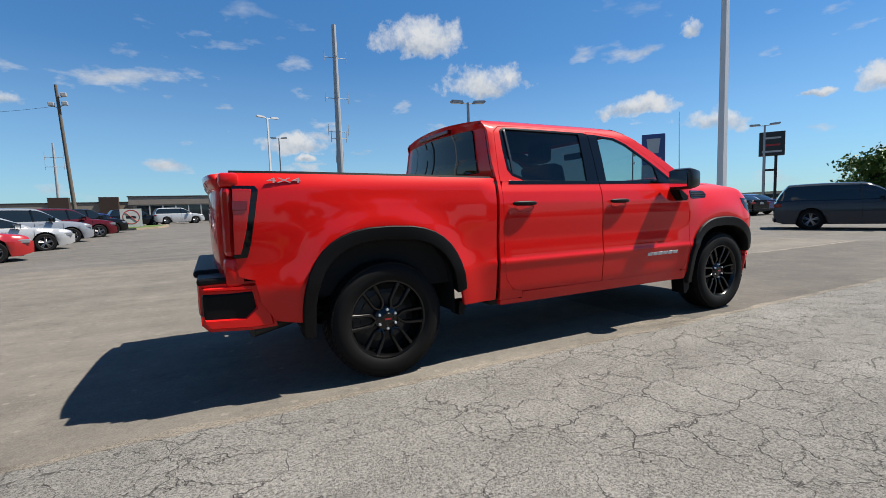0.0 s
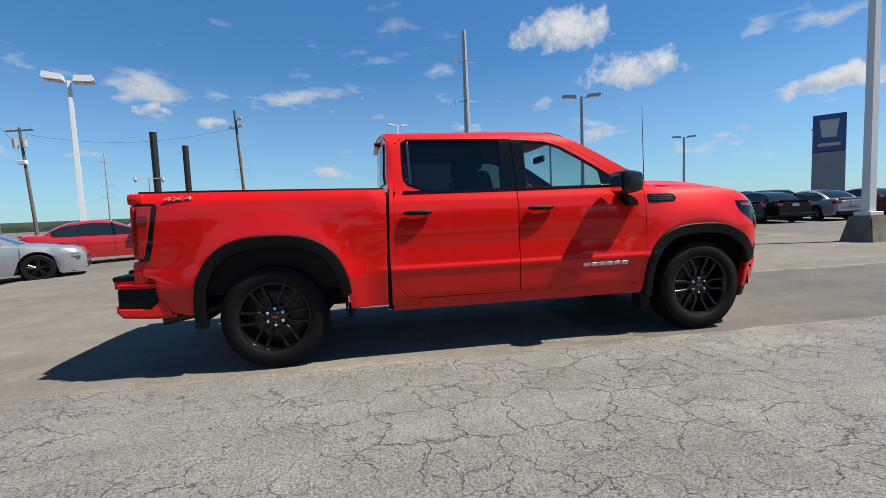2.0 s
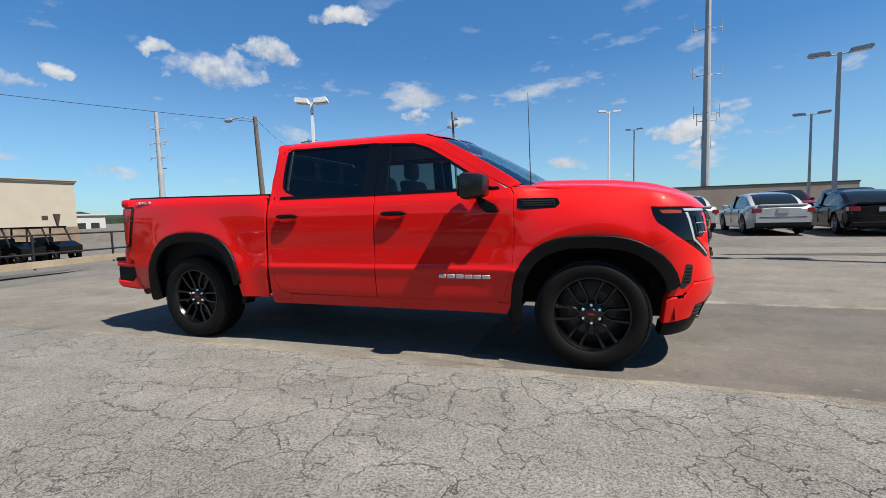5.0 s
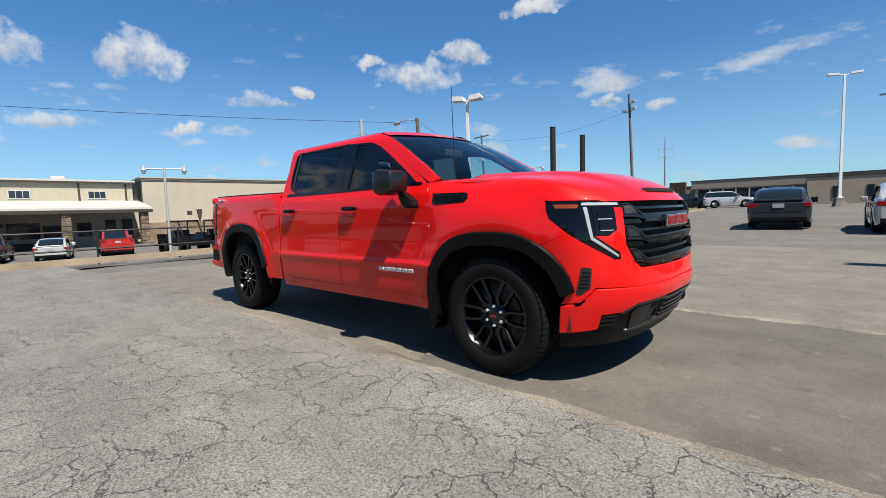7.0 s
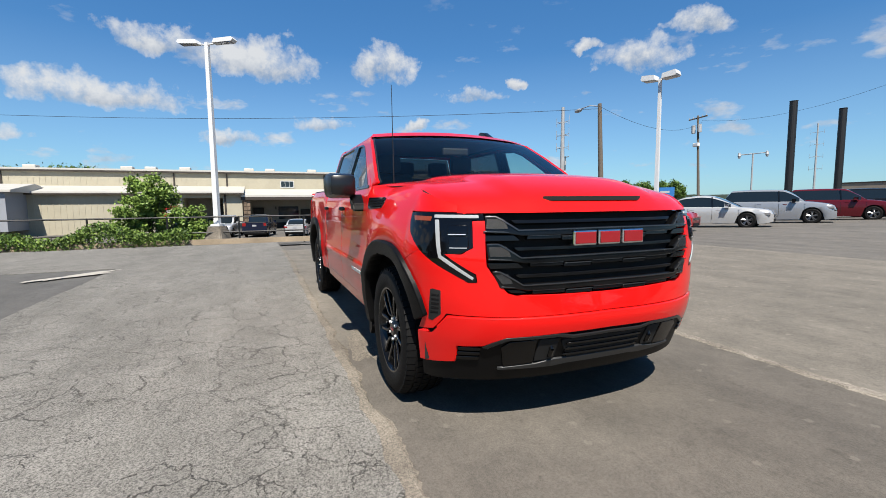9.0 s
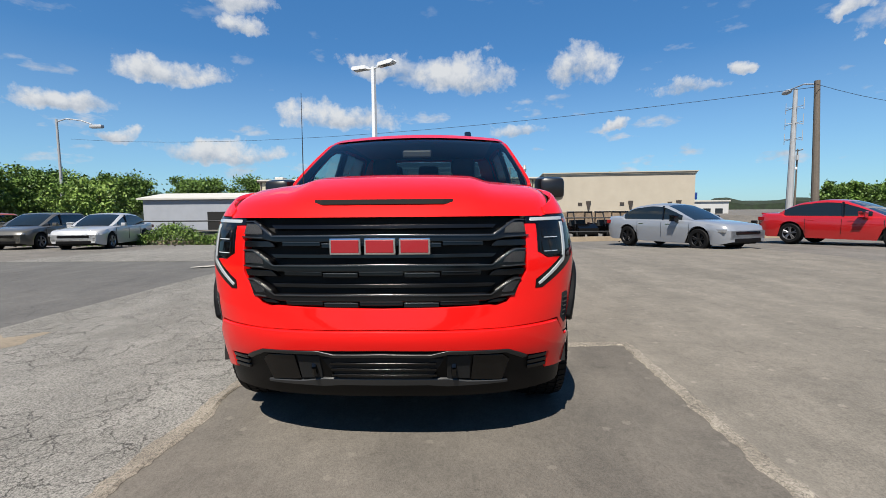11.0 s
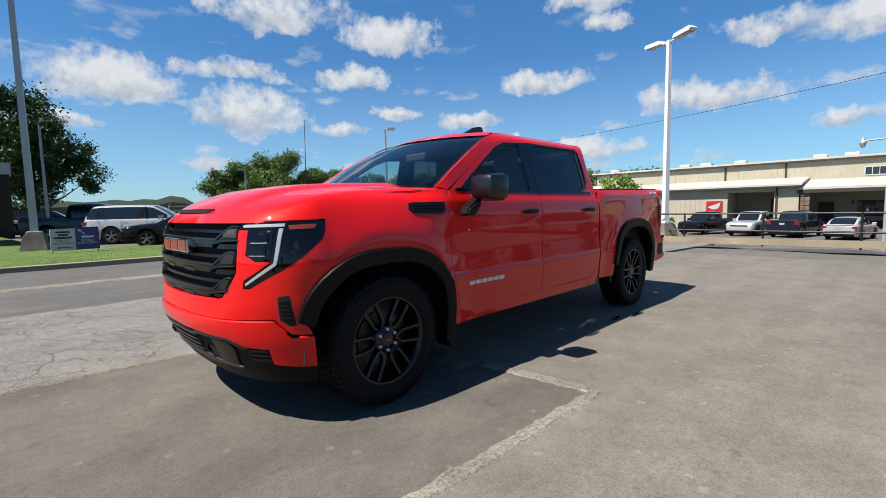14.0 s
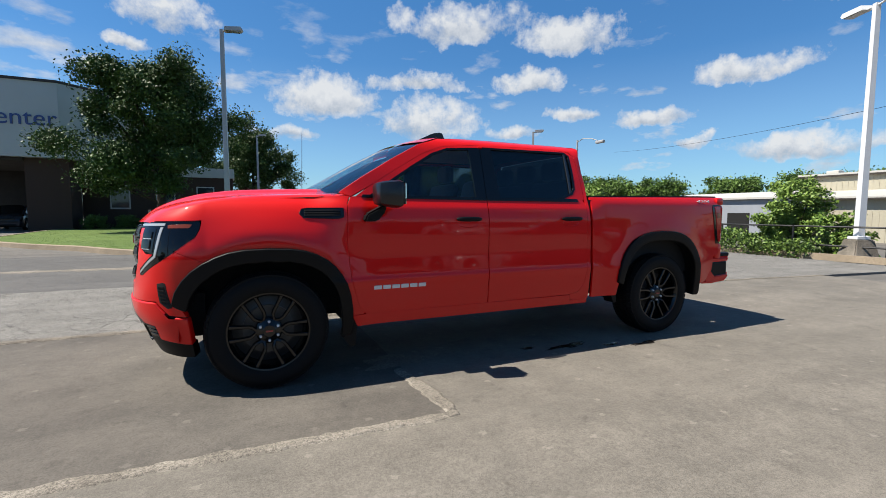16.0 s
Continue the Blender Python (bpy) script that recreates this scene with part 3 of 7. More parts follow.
LAMP_CLEAR = material("lamp_lens", (0.2987, 0.3095, 0.3258), 0.1, metal=0.5, coat=1.0)
for side in (-1, 1):
    # bed side
    arch = arch_line(0.02, 0.56, 0.40, 1.10)
    outline = [(-0.93, 0.93), (-0.905, 1.405), (0.0, 1.392), (0.912, 1.376), (0.895, 0.90), (0.885, 0.44), (0.60, 0.44)] + arch[1:-1] + [(-0.56, 0.47), (-0.72, 0.50), (-0.80, 0.62), (-0.83, 0.76), (-0.915, 0.79)]
    panel("bed_side", outline, side, RED, truck, step=0.03)
    # cab: pillar behind the rear door, roof rail, windscreen pillar
    outline = [(0.93, 0.43), (0.925, 0.9), (0.945, 1.372), (0.935, 1.50), (0.945, 1.66), (0.95, 1.775), (0.925, 1.835), (0.945, 1.858), (1.14, 1.866), (1.6, 1.874), (2.1, 1.868), (2.38, 1.848), (2.58, 1.778), (2.82, 1.645), (3.07, 1.492), (3.24, 1.380),
               (3.16, 1.352), (3.01, 1.435), (2.78, 1.578), (2.55, 1.71), (2.38, 1.775), (2.10, 1.806), (1.6, 1.818), (1.22, 1.817), (1.06, 1.806), (1.006, 1.76), (0.988, 1.60), (0.976, 1.45), (0.968, 1.30), (0.962, 0.72), (0.985, 0.58), (1.05, 0.50), (1.14, 0.478), (1.14, 0.43)]
    panel("cab_frame", outline, side, RED, truck)
    panel("pillar_lining", outline, side, CABIN, truck, out=-0.030, depth=0.006)
    # doors
    panel("rocker_panel", [(0.94, 0.388), (3.13, 0.388), (3.17, 0.47), (1.146, 0.472), (1.146, 0.424), (0.94, 0.424)], side, RED, truck, depth=0.05)
    rear = panel("rear_door", [(0.968, 0.72), (0.991, 0.585), (1.053, 0.507), (1.14, 0.484), (2.0115, 0.478), (2.0115, 1.336), (0.998, 1.352), (0.974, 1.30)], side, RED, truck, step=0.03)
    front = panel("front_door", [(2.0245, 0.478), (3.06, 0.474), (3.115, 0.53), (3.175, 0.75), (3.195, 1.0), (3.188, 1.29), (3.160, 1.347), (2.0245, 1.336)], side, RED, truck, step=0.03)
    panel("window_frame", [(0.980, 1.356), (1.235, 1.356), (1.10, 1.405), (1.066, 1.45), (1.058, 1.60), (1.066, 1.768), (1.11, 1.797), (1.985, 1.791), (2.014, 1.791), (2.014, 1.806), (1.6, 1.813), (1.22, 1.811), (1.065, 1.800), (1.012, 1.756), (0.994, 1.60), (0.982, 1.45)], side, RED, rear, depth=0.02)
    panel("window_seal", [(1.235, 1.352), (1.10, 1.402), (1.064, 1.45), (1.056, 1.60), (1.064, 1.769), (1.11, 1.799), (1.985, 1.793), (1.985, 1.779), (1.12, 1.785), (1.082, 1.761), (1.074, 1.60), (1.082, 1.458), (1.112, 1.418), (1.245, 1.368)], side, GLOSS_BLACK, rear, out=0.002, depth=0.012, rim=0.002)
    panel("window_seal", [(2.022, 1.784), (2.10, 1.782), (2.33, 1.764), (2.47, 1.714), (2.66, 1.600), (2.86, 1.470), (3.03, 1.352), (3.005, 1.352), (2.848, 1.457), (2.648, 1.586), (2.46, 1.699), (2.325, 1.748), (2.10, 1.766), (2.022, 1.768)], side, GLOSS_BLACK, front, out=0.002, depth=0.012, rim=0.002)
    panel("window_frame", [(2.022, 1.803), (2.10, 1.801), (2.38, 1.770), (2.55, 1.704), (2.78, 1.572), (3.01, 1.428), (3.12, 1.352), (3.03, 1.35), (2.86, 1.468), (2.66, 1.598), (2.47, 1.712), (2.33, 1.762), (2.10, 1.78), (2.022, 1.782)], side, RED, front, depth=0.02)
    # black pillar covers and window seals
    panel("pillar_trim", [(1.885, 1.356), (2.013, 1.356), (2.013, 1.779), (1.912, 1.779)], side, GLOSS_BLACK, rear, out=0.003, depth=0.015)
    panel("pillar_trim", [(2.023, 1.356), (2.112, 1.356), (2.128, 1.775), (2.023, 1.779)], side, GLOSS_BLACK, front, out=0.003, depth=0.015)
    panel("window_seal", [(1.05, 1.337), (2.013, 1.337), (2.013, 1.356), (1.06, 1.358)], side, GLOSS_BLACK, rear, out=0.006, depth=0.015)
    panel("window_seal", [(2.023, 1.337), (3.08, 1.345), (3.07, 1.362), (2.023, 1.356)], side, GLOSS_BLACK, front, out=0.006, depth=0.015)
    panel("quarter_divider", [(1.112, 1.405), (1.126, 1.40), (1.122, 1.785), (1.108, 1.785)], side, SATIN, rear, out=0.001, depth=0.012)
    g = panel("rear_window", [(1.24, 1.355), (1.89, 1.352), (1.915, 1.786), (1.11, 1.790), (1.072, 1.765), (1.066, 1.60), (1.072, 1.455), (1.105, 1.41)], side, GLASS_TINT, rear, "dark tinted glass", out=-0.012, depth=0.004)
    g.visible_shadow = False
    g = panel("front_window", [(2.105, 1.35), (3.04, 1.35), (2.86, 1.472), (2.66, 1.602), (2.47, 1.716), (2.33, 1.766), (2.12, 1.782)], side, GLASS, front, "clear glass", out=-0.012, depth=0.004)
    g.visible_shadow = False
    panel("mirror_sail", [(2.82, 1.355), (3.06, 1.355), (2.87, 1.475), (2.80, 1.50)], side, GLOSS_BLACK, front, out=-0.002, depth=0.02)
    # front wing
    arch = arch_line(AXLE_F, 0.545, 0.37, 1.06)
    seam = [(sx(4.30, 0.97), 0.982)]
    outline = [(3.122, 0.53), (3.080, 0.487), (3.092, 0.479), (3.18, 0.477), (3.20, 0.44)] + [p for p in arch[1:-1][::-1] if p[0] < AXLE_F or p[1] > 0.89] + [(4.085, 0.890)] + seam + [(4.165, 1.066), (4.140, 1.120), (4.135, 1.176), (sx(4.30, 1.17), 1.174), (sx(4.42, 1.17), 1.172), (sx(4.40, 1.2), 1.205), (sx(4.25, 1.25), 1.258), (4.05, 1.30), (3.8, 1.326), (3.5, 1.337), (3.24, 1.350), (3.172, 1.350), (3.196, 1.30), (3.203, 1.0), (3.182, 0.75)]
    panel("front_wing", outline, side, RED, truck, step=0.035)
    panel("wing_vent", [(3.225, 1.262), (3.225, 1.20), (3.26, 1.187), (3.50, 1.195), (3.525, 1.222), (3.51, 1.255), (3.47, 1.262)], side, GLOSS_BLACK, truck, out=0.006, depth=0.02)
    for k in range(3):
        z = 1.207 + k * 0.017
        panel("vent_slat", [(3.25, z), (3.49, z), (3.49, z + 0.006), (3.25, z + 0.006)], side, BLACK_PLASTIC, truck, out=0.012, depth=0.012)
    # wheel arch flares
    for ax, r, z0, sq, cut in ((0.02, 0.56, 0.40, 1.10, 0.0), (AXLE_F, 0.545, 0.37, 1.06, 0.0)):
        o = arch_line(ax, r + 0.022, z0, sq * 1.005)
        i = arch_line(ax, r - 0.040, z0, sq * 0.99)
        front_foot, rear_foot = (0.02, 0.0) if ax < 1 else (0.22, -0.06)
        o = [p for p in o if p[1] > z0 + front_foot or p[0] < ax]
        i = [p for p in i if p[1] > z0 + front_foot or p[0] < ax]
        panel("arch_flare", o + [(ax - r - 0.012, z0 - 0.03), (ax - r + 0.045, z0 - 0.03)] + i[::-1], side, BLACK_PLASTIC, truck, "matt black wheel arch flare", out=0.028, depth=0.10, step=0.05, rim=0.010)
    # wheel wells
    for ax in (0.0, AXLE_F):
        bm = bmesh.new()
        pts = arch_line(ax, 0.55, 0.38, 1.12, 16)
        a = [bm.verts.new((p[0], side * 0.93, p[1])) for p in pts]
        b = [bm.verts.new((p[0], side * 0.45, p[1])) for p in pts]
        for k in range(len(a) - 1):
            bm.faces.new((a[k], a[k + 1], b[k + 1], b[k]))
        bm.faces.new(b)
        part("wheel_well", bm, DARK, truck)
    # handles
    for owner, hx in ((rear, 1.165), (front, 2.215)):
        hz = 1.175
        y = half_width(hx, hz)
        cup = lathe([(0.001, -0.001), (0.05, -0.001), (0.062, 0.004)], 20)
        for v in cup.verts:
            v.co = Vector((v.co.x * 1.5 + hx, side * (y + v.co.y), v.co.z * 0.62 + hz - 0.028))
        part("handle_cup", cup, RED, owner)
        bm = bmesh.new()
        bmesh.ops.create_uvsphere(bm, u_segments=20, v_segments=12, radius=1.0)
        for v in bm.verts:
            px, py, pz = v.co
            px = math.copysign(abs(px) ** 0.6, px)
            pz = math.copysign(abs(pz) ** 0.8, pz)
            v.co = Vector((hx - 0.005 + px * 0.118, side * (y + 0.026 + py * 0.016 - 0.012 * px * px), hz + 0.004 + pz * 0.019))
        part("handle", bm, BLACK_PLASTIC, owner, "black pull handle", smooth=True)
    # model lettering as plain bars on the door, and the drive badge on the bed
    for k in range(6):
        x0 = 2.592 + k * 0.0715
        panel("lettering_bar", [(x0, 0.656), (x0 + 0.057, 0.656), (x0 + 0.057, 0.682), (x0, 0.682)], side, SILVER, front, out=0.005, depth=0.008, rim=0.002)
    yb = half_width(-0.6, 1.345) + 0.004
    text("drive_badge", "4X4", 0.068, SILVER, (pose(-0.63, -yb, 1.356, 92, 0, 0) if side < 0 else pose(-0.63, yb, 1.356, 92, 0, 180)) @ Matrix.Diagonal((1.75, 0.62, 1, 1)), depth=0.005, parent=truck)
    # tail lamp wrapping the corner
    lamp = panel("tail_lamp", [(-0.918, 1.325), (-0.80, 1.322), (-0.785, 1.30), (-0.84, 0.99), (-0.865, 0.905), (-0.93, 0.90)], side, LENS, truck, "red and smoked tail lamp", out=0.008, depth=0.06)
    panel("red_lens", [(-0.918, 1.305), (-0.822, 1.302), (-0.865, 1.06), (-0.90, 0.925), (-0.93, 0.925)], side, TAIL, lamp, out=0.014, depth=0.02)
    panel("bright_band", [(-0.925, 1.235), (-0.845, 1.235), (-0.853, 1.185), (-0.925, 1.185)], side, TAIL_DARK, lamp, out=0.018, depth=0.01)
    bm = boxed(-0.985, -0.915, min(side * 0.948, side * 0.80), max(side * 0.955, side * 0.80), 0.905, 1.325, bevel=0.035)
    part("rear_lens", bm, TAIL, lamp)
    # splash guard behind the front wheel
    part("splash_guard", prism([(3.13, 0.46), (3.20, 0.46), (3.235, 0.30), (3.19, 0.235), (3.15, 0.235)], side * 0.84, side * 0.975), BLACK_PLASTIC, truck)
    part("splash_guard", prism([(0.57, 0.46), (0.64, 0.46), (0.60, 0.36), (0.56, 0.36)], side * 0.84, side * 0.96), BLACK_PLASTIC, truck)

    # headlamp: smoked lens, white C-shaped light bar, red fang beneath
    head = panel("headlamp", [(4.143, 1.168), (sy(0.885, 1.165), 1.168), (sy(0.682, 1.155), 1.158), (sy(0.684, 1.125), 1.127), (sy(0.738, 1.12), 1.127), (sy(0.745, 0.99), 0.992), (sy(0.80, 0.96), 0.962), (sy(0.872, 0.96), 0.962), (sy(0.858, 0.945), 0.948),
                              (sy(0.738, 0.85), 0.853), (sy(0.733, 0.81), 0.817), (sy(0.768, 0.815), 0.819), (sx(4.38, 0.915), 0.916), (sx(4.30, 0.97), 0.974), (4.172, 1.066), (4.147, 1.120)], side, LENS, truck, "smoked headlamp with a white light bar", out=0.001, depth=0.05, step=0.04, rim=0.002)
    panel("light_bar", [(sy(0.705, 1.15), 1.152), (sy(0.882, 1.15), 1.156), (sy(0.884, 1.14), 1.142), (sy(0.705, 1.14), 1.139)], side, DRL, head, "white light bar", out=0.006, depth=0.01, step=0.04, rim=0.002)
    panel("light_bar", [(sy(0.883, 1.13), 1.130), (sy(0.871, 1.13), 1.130), (sy(0.878, 0.95), 0.950), (sy(0.746, 0.84), 0.840), (sy(0.750, 0.83), 0.831), (sy(0.888, 0.94), 0.940)], side, DRL, head, "white light bar", out=0.006, depth=0.01, step=0.04, rim=0.002)
    panel("lamp_unit", [(sy(0.852, 1.12), 1.118), (sy(0.745, 1.12), 1.118), (sy(0.752, 0.99), 0.996), (sy(0.80, 0.972), 0.972), (sy(0.864, 0.97), 0.972)], side, GLOSS_BLACK, head, out=0.005, depth=0.01, rim=0.002)
    for z0, z1 in ((1.062, 1.100), (0.995, 1.045)):
        panel("lamp_projector", [(sy(0.842, z0), z0), (sy(0.765, z0), z0), (sy(0.762, z1), z1), (sy(0.838, z1), z1)], side, LENS, head, out=0.012, depth=0.012, rim=0.004)
        panel("projector_rim", [(sy(0.842, z0), z0 - 0.006), (sy(0.77, z0), z0 - 0.006), (sy(0.77, z0), z0 - 0.002), (sy(0.842, z0), z0 - 0.002)], side, SILVER, head, out=0.010, depth=0.01, rim=0.001)
    panel("amber_reflector", [(4.185, 1.150), (sx(4.33, 1.14), 1.146), (sx(4.33, 1.12), 1.126), (4.20, 1.128)], side, AMBER, head, out=0.003, depth=0.01, rim=0.002)
    # bumper corner: red upper band, black slit, black lower part
    panel("bumper_corner", [(4.236, 0.529), (sx(4.345, 0.55), 0.541), (sy(0.850, 0.63), 0.631), (sy(0.56, 0.62), 0.626), (sy(0.0, 0.62), 0.631), (sy(0.0, 0.54), 0.548), (sy(0.30, 0.54), 0.543), (sy(0.59, 0.53), 0.532), (sy(0.655, 0.505), 0.505), (sy(0.69, 0.485), 0.486), (sy(0.808, 0.48), 0.480), (sy(0.803, 0.40), 0.402), (sx(4.40, 0.39), 0.388), (4.236, 0.366)], side, RED, truck, out=0.010, depth=0.06, rim=0.010)
    panel("air_slit", [(sy(0.912, 0.78), 0.776), (sy(0.884, 0.775), 0.768), (sy(0.880, 0.65), 0.645), (sy(0.906, 0.61), 0.606), (sy(0.920, 0.61), 0.610), (sy(0.920, 0.77), 0.770)], side, DARK, truck, "black vertical air slit", out=0.001, depth=0.02, rim=0.002)
    for k in range(5):
        z = 0.650 + k * 0.023
        panel("slit_fin", [(sy(0.914, z), z), (sy(0.888, z), z), (sy(0.888, z), z + 0.007), (sy(0.914, z), z + 0.007)], side, GLOSS_BLACK, truck, out=0.003, depth=0.01, rim=0.001)
    panel("lower_bumper", [(4.234, 0.357), (sx(4.40, 0.38), 0.379), (sy(0.808, 0.395), 0.393), (sy(0.813, 0.47), 0.472), (sy(0.69, 0.477), 0.478), (sy(0.65, 0.50), 0.497), (sy(0.588, 0.525), 0.524), (sy(0.30, 0.53), 0.534), (sy(0.0, 0.54), 0.539), (sy(0.0, 0.27), 0.270), (sy(0.55, 0.27), 0.266), (sy(0.80, 0.27), 0.272), (4.30, 0.268), (4.234, 0.272)], side, BLACK_PLASTIC, truck, out=-0.006, depth=0.08)
    panel("fog_recess", [(sy(0.60, 0.47), 0.470), (sy(0.565, 0.49), 0.498), (sy(0.43, 0.50), 0.506), (sy(0.42, 0.37), 0.372), (sy(0.57, 0.36), 0.358)], side, GRILLE_BLACK, truck, out=0.004, depth=0.02)
    # flat panels: near-black stands for the shade inside these openings
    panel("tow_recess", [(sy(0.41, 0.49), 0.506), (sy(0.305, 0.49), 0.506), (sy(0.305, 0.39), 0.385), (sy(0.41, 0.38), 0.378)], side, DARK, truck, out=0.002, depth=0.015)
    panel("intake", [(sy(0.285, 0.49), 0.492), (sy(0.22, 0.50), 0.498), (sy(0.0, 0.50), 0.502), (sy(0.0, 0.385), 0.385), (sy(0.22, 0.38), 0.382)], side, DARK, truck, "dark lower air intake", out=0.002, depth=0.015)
    for k in range(3):
        z = 0.398 + k * 0.034
        panel("intake_bar", [(sy(0.25, z), z), (sy(0.0, z), z), (sy(0.0, z), z + 0.009), (sy(0.25, z), z + 0.009)], side, GLOSS_BLACK, truck, out=0.010, depth=0.02, rim=0.002)
    panel("skid_trim", [(sy(0.595, 0.345), 0.346), (sy(0.40, 0.355), 0.357), (sy(0.30, 0.37), 0.376), (sy(0.0, 0.375), 0.378), (sy(0.0, 0.345), 0.346), (sy(0.21, 0.345), 0.346), (sy(0.30, 0.34), 0.336), (sy(0.595, 0.336), 0.338)], side, SKID, truck, "grey skid trim under the bumper", out=0.008, depth=0.03)
    for k in range(3):
        z = 0.402 + k * 0.027
        panel("corner_fin", [(sy(0.795, z), z), (sy(0.70, z), z), (sy(0.70, z), z + 0.014), (sy(0.795, z), z + 0.014)], side, GLOSS_BLACK, truck, out=0.008, depth=0.03)
    panel("bumper_lip", [(sy(0.690, 0.48), 0.476), (sy(0.652, 0.50), 0.499), (sy(0.59, 0.525), 0.526), (sy(0.30, 0.53), 0.534), (sy(0.23, 0.515), 0.517), (sy(0.0, 0.52), 0.522), (sy(0.0, 0.51), 0.511), (sy(0.23, 0.505), 0.506), (sy(0.31, 0.52), 0.522), (sy(0.58, 0.51), 0.514), (sy(0.64, 0.49), 0.487), (sy(0.67, 0.47), 0.470)], side, LIP, truck, "satin black bumper lip", out=0.012, depth=0.03)
    hook = bmesh.new()
    pts = [(4.50, 0.335, 0.48), (4.585, 0.335, 0.475), (4.60, 0.335, 0.445), (4.585, 0.335, 0.41), (4.50, 0.335, 0.40)]
    for a, b in zip(pts, pts[1:]):
        tube(hook, (a[0], a[1] * side, a[2]), (b[0], b[1] * side, b[2]), 0.013, 0.013, 8)
    part("tow_hook", hook, GLOSS_BLACK, truck)
    # red surround of the grille: the face between headlamp and bumper
    foot = [p for p in arch if p[0] > AXLE_F and 0.552 < p[1] < 0.87][::-1]
    panel("front_face", [(sy(0.0, 0.73), 0.735), (sy(0.30, 0.74), 0.739), (sy(0.535, 0.74), 0.745), (sy(0.585, 0.755), 0.758), (sy(0.645, 0.825), 0.828), (sy(0.688, 0.895), 0.897), (sy(0.690, 0.98), 0.98), (sy(0.682, 1.12), 1.122), (sy(0.734, 1.12), 1.122), (sy(0.741, 0.99), 0.988), (sy(0.798, 0.957), 0.956), (sy(0.868, 0.955), 0.956), (sy(0.852, 0.945), 0.943),
                         (sy(0.733, 0.855), 0.857), (sy(0.728, 0.81), 0.812), (sy(0.768, 0.813), 0.813), (sx(4.385, 0.91), 0.910), (sx(4.305, 0.965), 0.968), (sx(4.295, 0.97), 0.974), (4.090, 0.883)] + foot + [(4.236, 0.549), (sx(4.345, 0.56), 0.562), (sy(0.858, 0.65), 0.651), (sy(0.56, 0.64), 0.640), (sy(0.0, 0.645), 0.646)], side, RED, truck, depth=0.05)
    panel("bumper_seam", [(4.238, 0.525), (sx(4.345, 0.55), 0.535), (sy(0.852, 0.63), 0.626), (sy(0.56, 0.62), 0.614), (sy(0.0, 0.62), 0.618), (sy(0.0, 0.65), 0.652), (sy(0.56, 0.64), 0.646), (sy(0.860, 0.65), 0.657), (sx(4.345, 0.57), 0.568), (4.238, 0.553)], side, DARK, truck, out=-0.012, depth=0.01)
    # grille: backing, three wide bars with chevron ends, thin bars between them, painted glints on top
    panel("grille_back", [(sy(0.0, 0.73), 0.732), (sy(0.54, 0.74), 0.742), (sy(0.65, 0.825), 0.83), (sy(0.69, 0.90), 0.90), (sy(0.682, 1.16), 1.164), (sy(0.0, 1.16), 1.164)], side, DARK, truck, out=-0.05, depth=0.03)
    for k in range(3):
        zt = 1.146 - 0.138 * k
        w, wl = ((0.672, 0.676), (0.678, 0.672), (0.655, 0.625))[k]
        panel("grille_bar", [(sy(0.0, zt), zt - 0.066), (sy(0.51, zt), zt - 0.069), (sy(0.60, zt), zt - 0.012), (sy(0.625, zt), zt), (sy(w, zt), zt), (sy(wl, zt - 0.07), zt - 0.078), (sy(0.56, zt), zt - 0.084), (sy(0.49, zt), zt - 0.096), (sy(0.0, zt), zt - 0.094)], side, GRILLE_BLACK, truck, out=0.002, depth=0.05, step=0.05, rim=0.005)
        # thin grey strips stand in for highlights along the gloss black bars
        panel("bar_edge", [(sy(0.0, zt), zt - 0.0655), (sy(0.51, zt), zt - 0.0685), (sy(0.60, zt), zt - 0.0115), (sy(0.625, zt), zt + 0.001), (sy(w, zt), zt + 0.001), (sy(w, zt), zt - 0.004), (sy(0.627, zt), zt - 0.004), (sy(0.604, zt), zt - 0.0165), (sy(0.513, zt), zt - 0.0735), (sy(0.0, zt), zt - 0.0705)], side, SATIN, truck, out=0.009, depth=0.008, step=0.06, rim=0.001)
        panel("honeycomb", [(sy(w - 0.008, zt), zt - 0.014), (sy(0.585, zt), zt - 0.014), (sy(0.565, zt), zt - 0.062), (sy(wl - 0.010, zt), zt - 0.062)], side, HONEYCOMB, truck, "fine honeycomb mesh", out=0.006, depth=0.008, rim=0.001)
        panel("bar_edge", [(sy(wl, zt), zt - 0.073), (sy(0.56, zt), zt - 0.078), (sy(0.56, zt), zt - 0.082), (sy(wl, zt), zt - 0.077)], side, SATIN, truck, out=0.008, depth=0.008, rim=0.001)
        # stepped thin bars above and below the wide one
        for y0, y1, dz in ((0.0, 0.10, -0.100), (0.11, 0.27, -0.108), (0.28, 0.46, -0.100)):
            panel("grille_step", [(sy(y1, zt), zt + dz - 0.016), (sy(y0, zt), zt + dz - 0.016), (sy(y0, zt), zt + dz), (sy(y1, zt), zt + dz)], side, GRILLE_BLACK, truck, out=-0.006, depth=0.03, rim=0.003)
            panel("bar_edge", [(sy(y1, zt), zt + dz - 0.001), (sy(y0, zt), zt + dz - 0.001), (sy(y0, zt), zt + dz + 0.003), (sy(y1, zt), zt + dz + 0.003)], side, SATIN, truck, out=-0.001, depth=0.008, rim=0.001)
        panel("grille_step", [(sy(0.52, zt), zt - 0.036), (sy(0.0, zt), zt - 0.036), (sy(0.0, zt), zt - 0.022), (sy(0.54, zt), zt - 0.022)], side, GRILLE_BLACK, truck, out=-0.02, depth=0.03, rim=0.003)
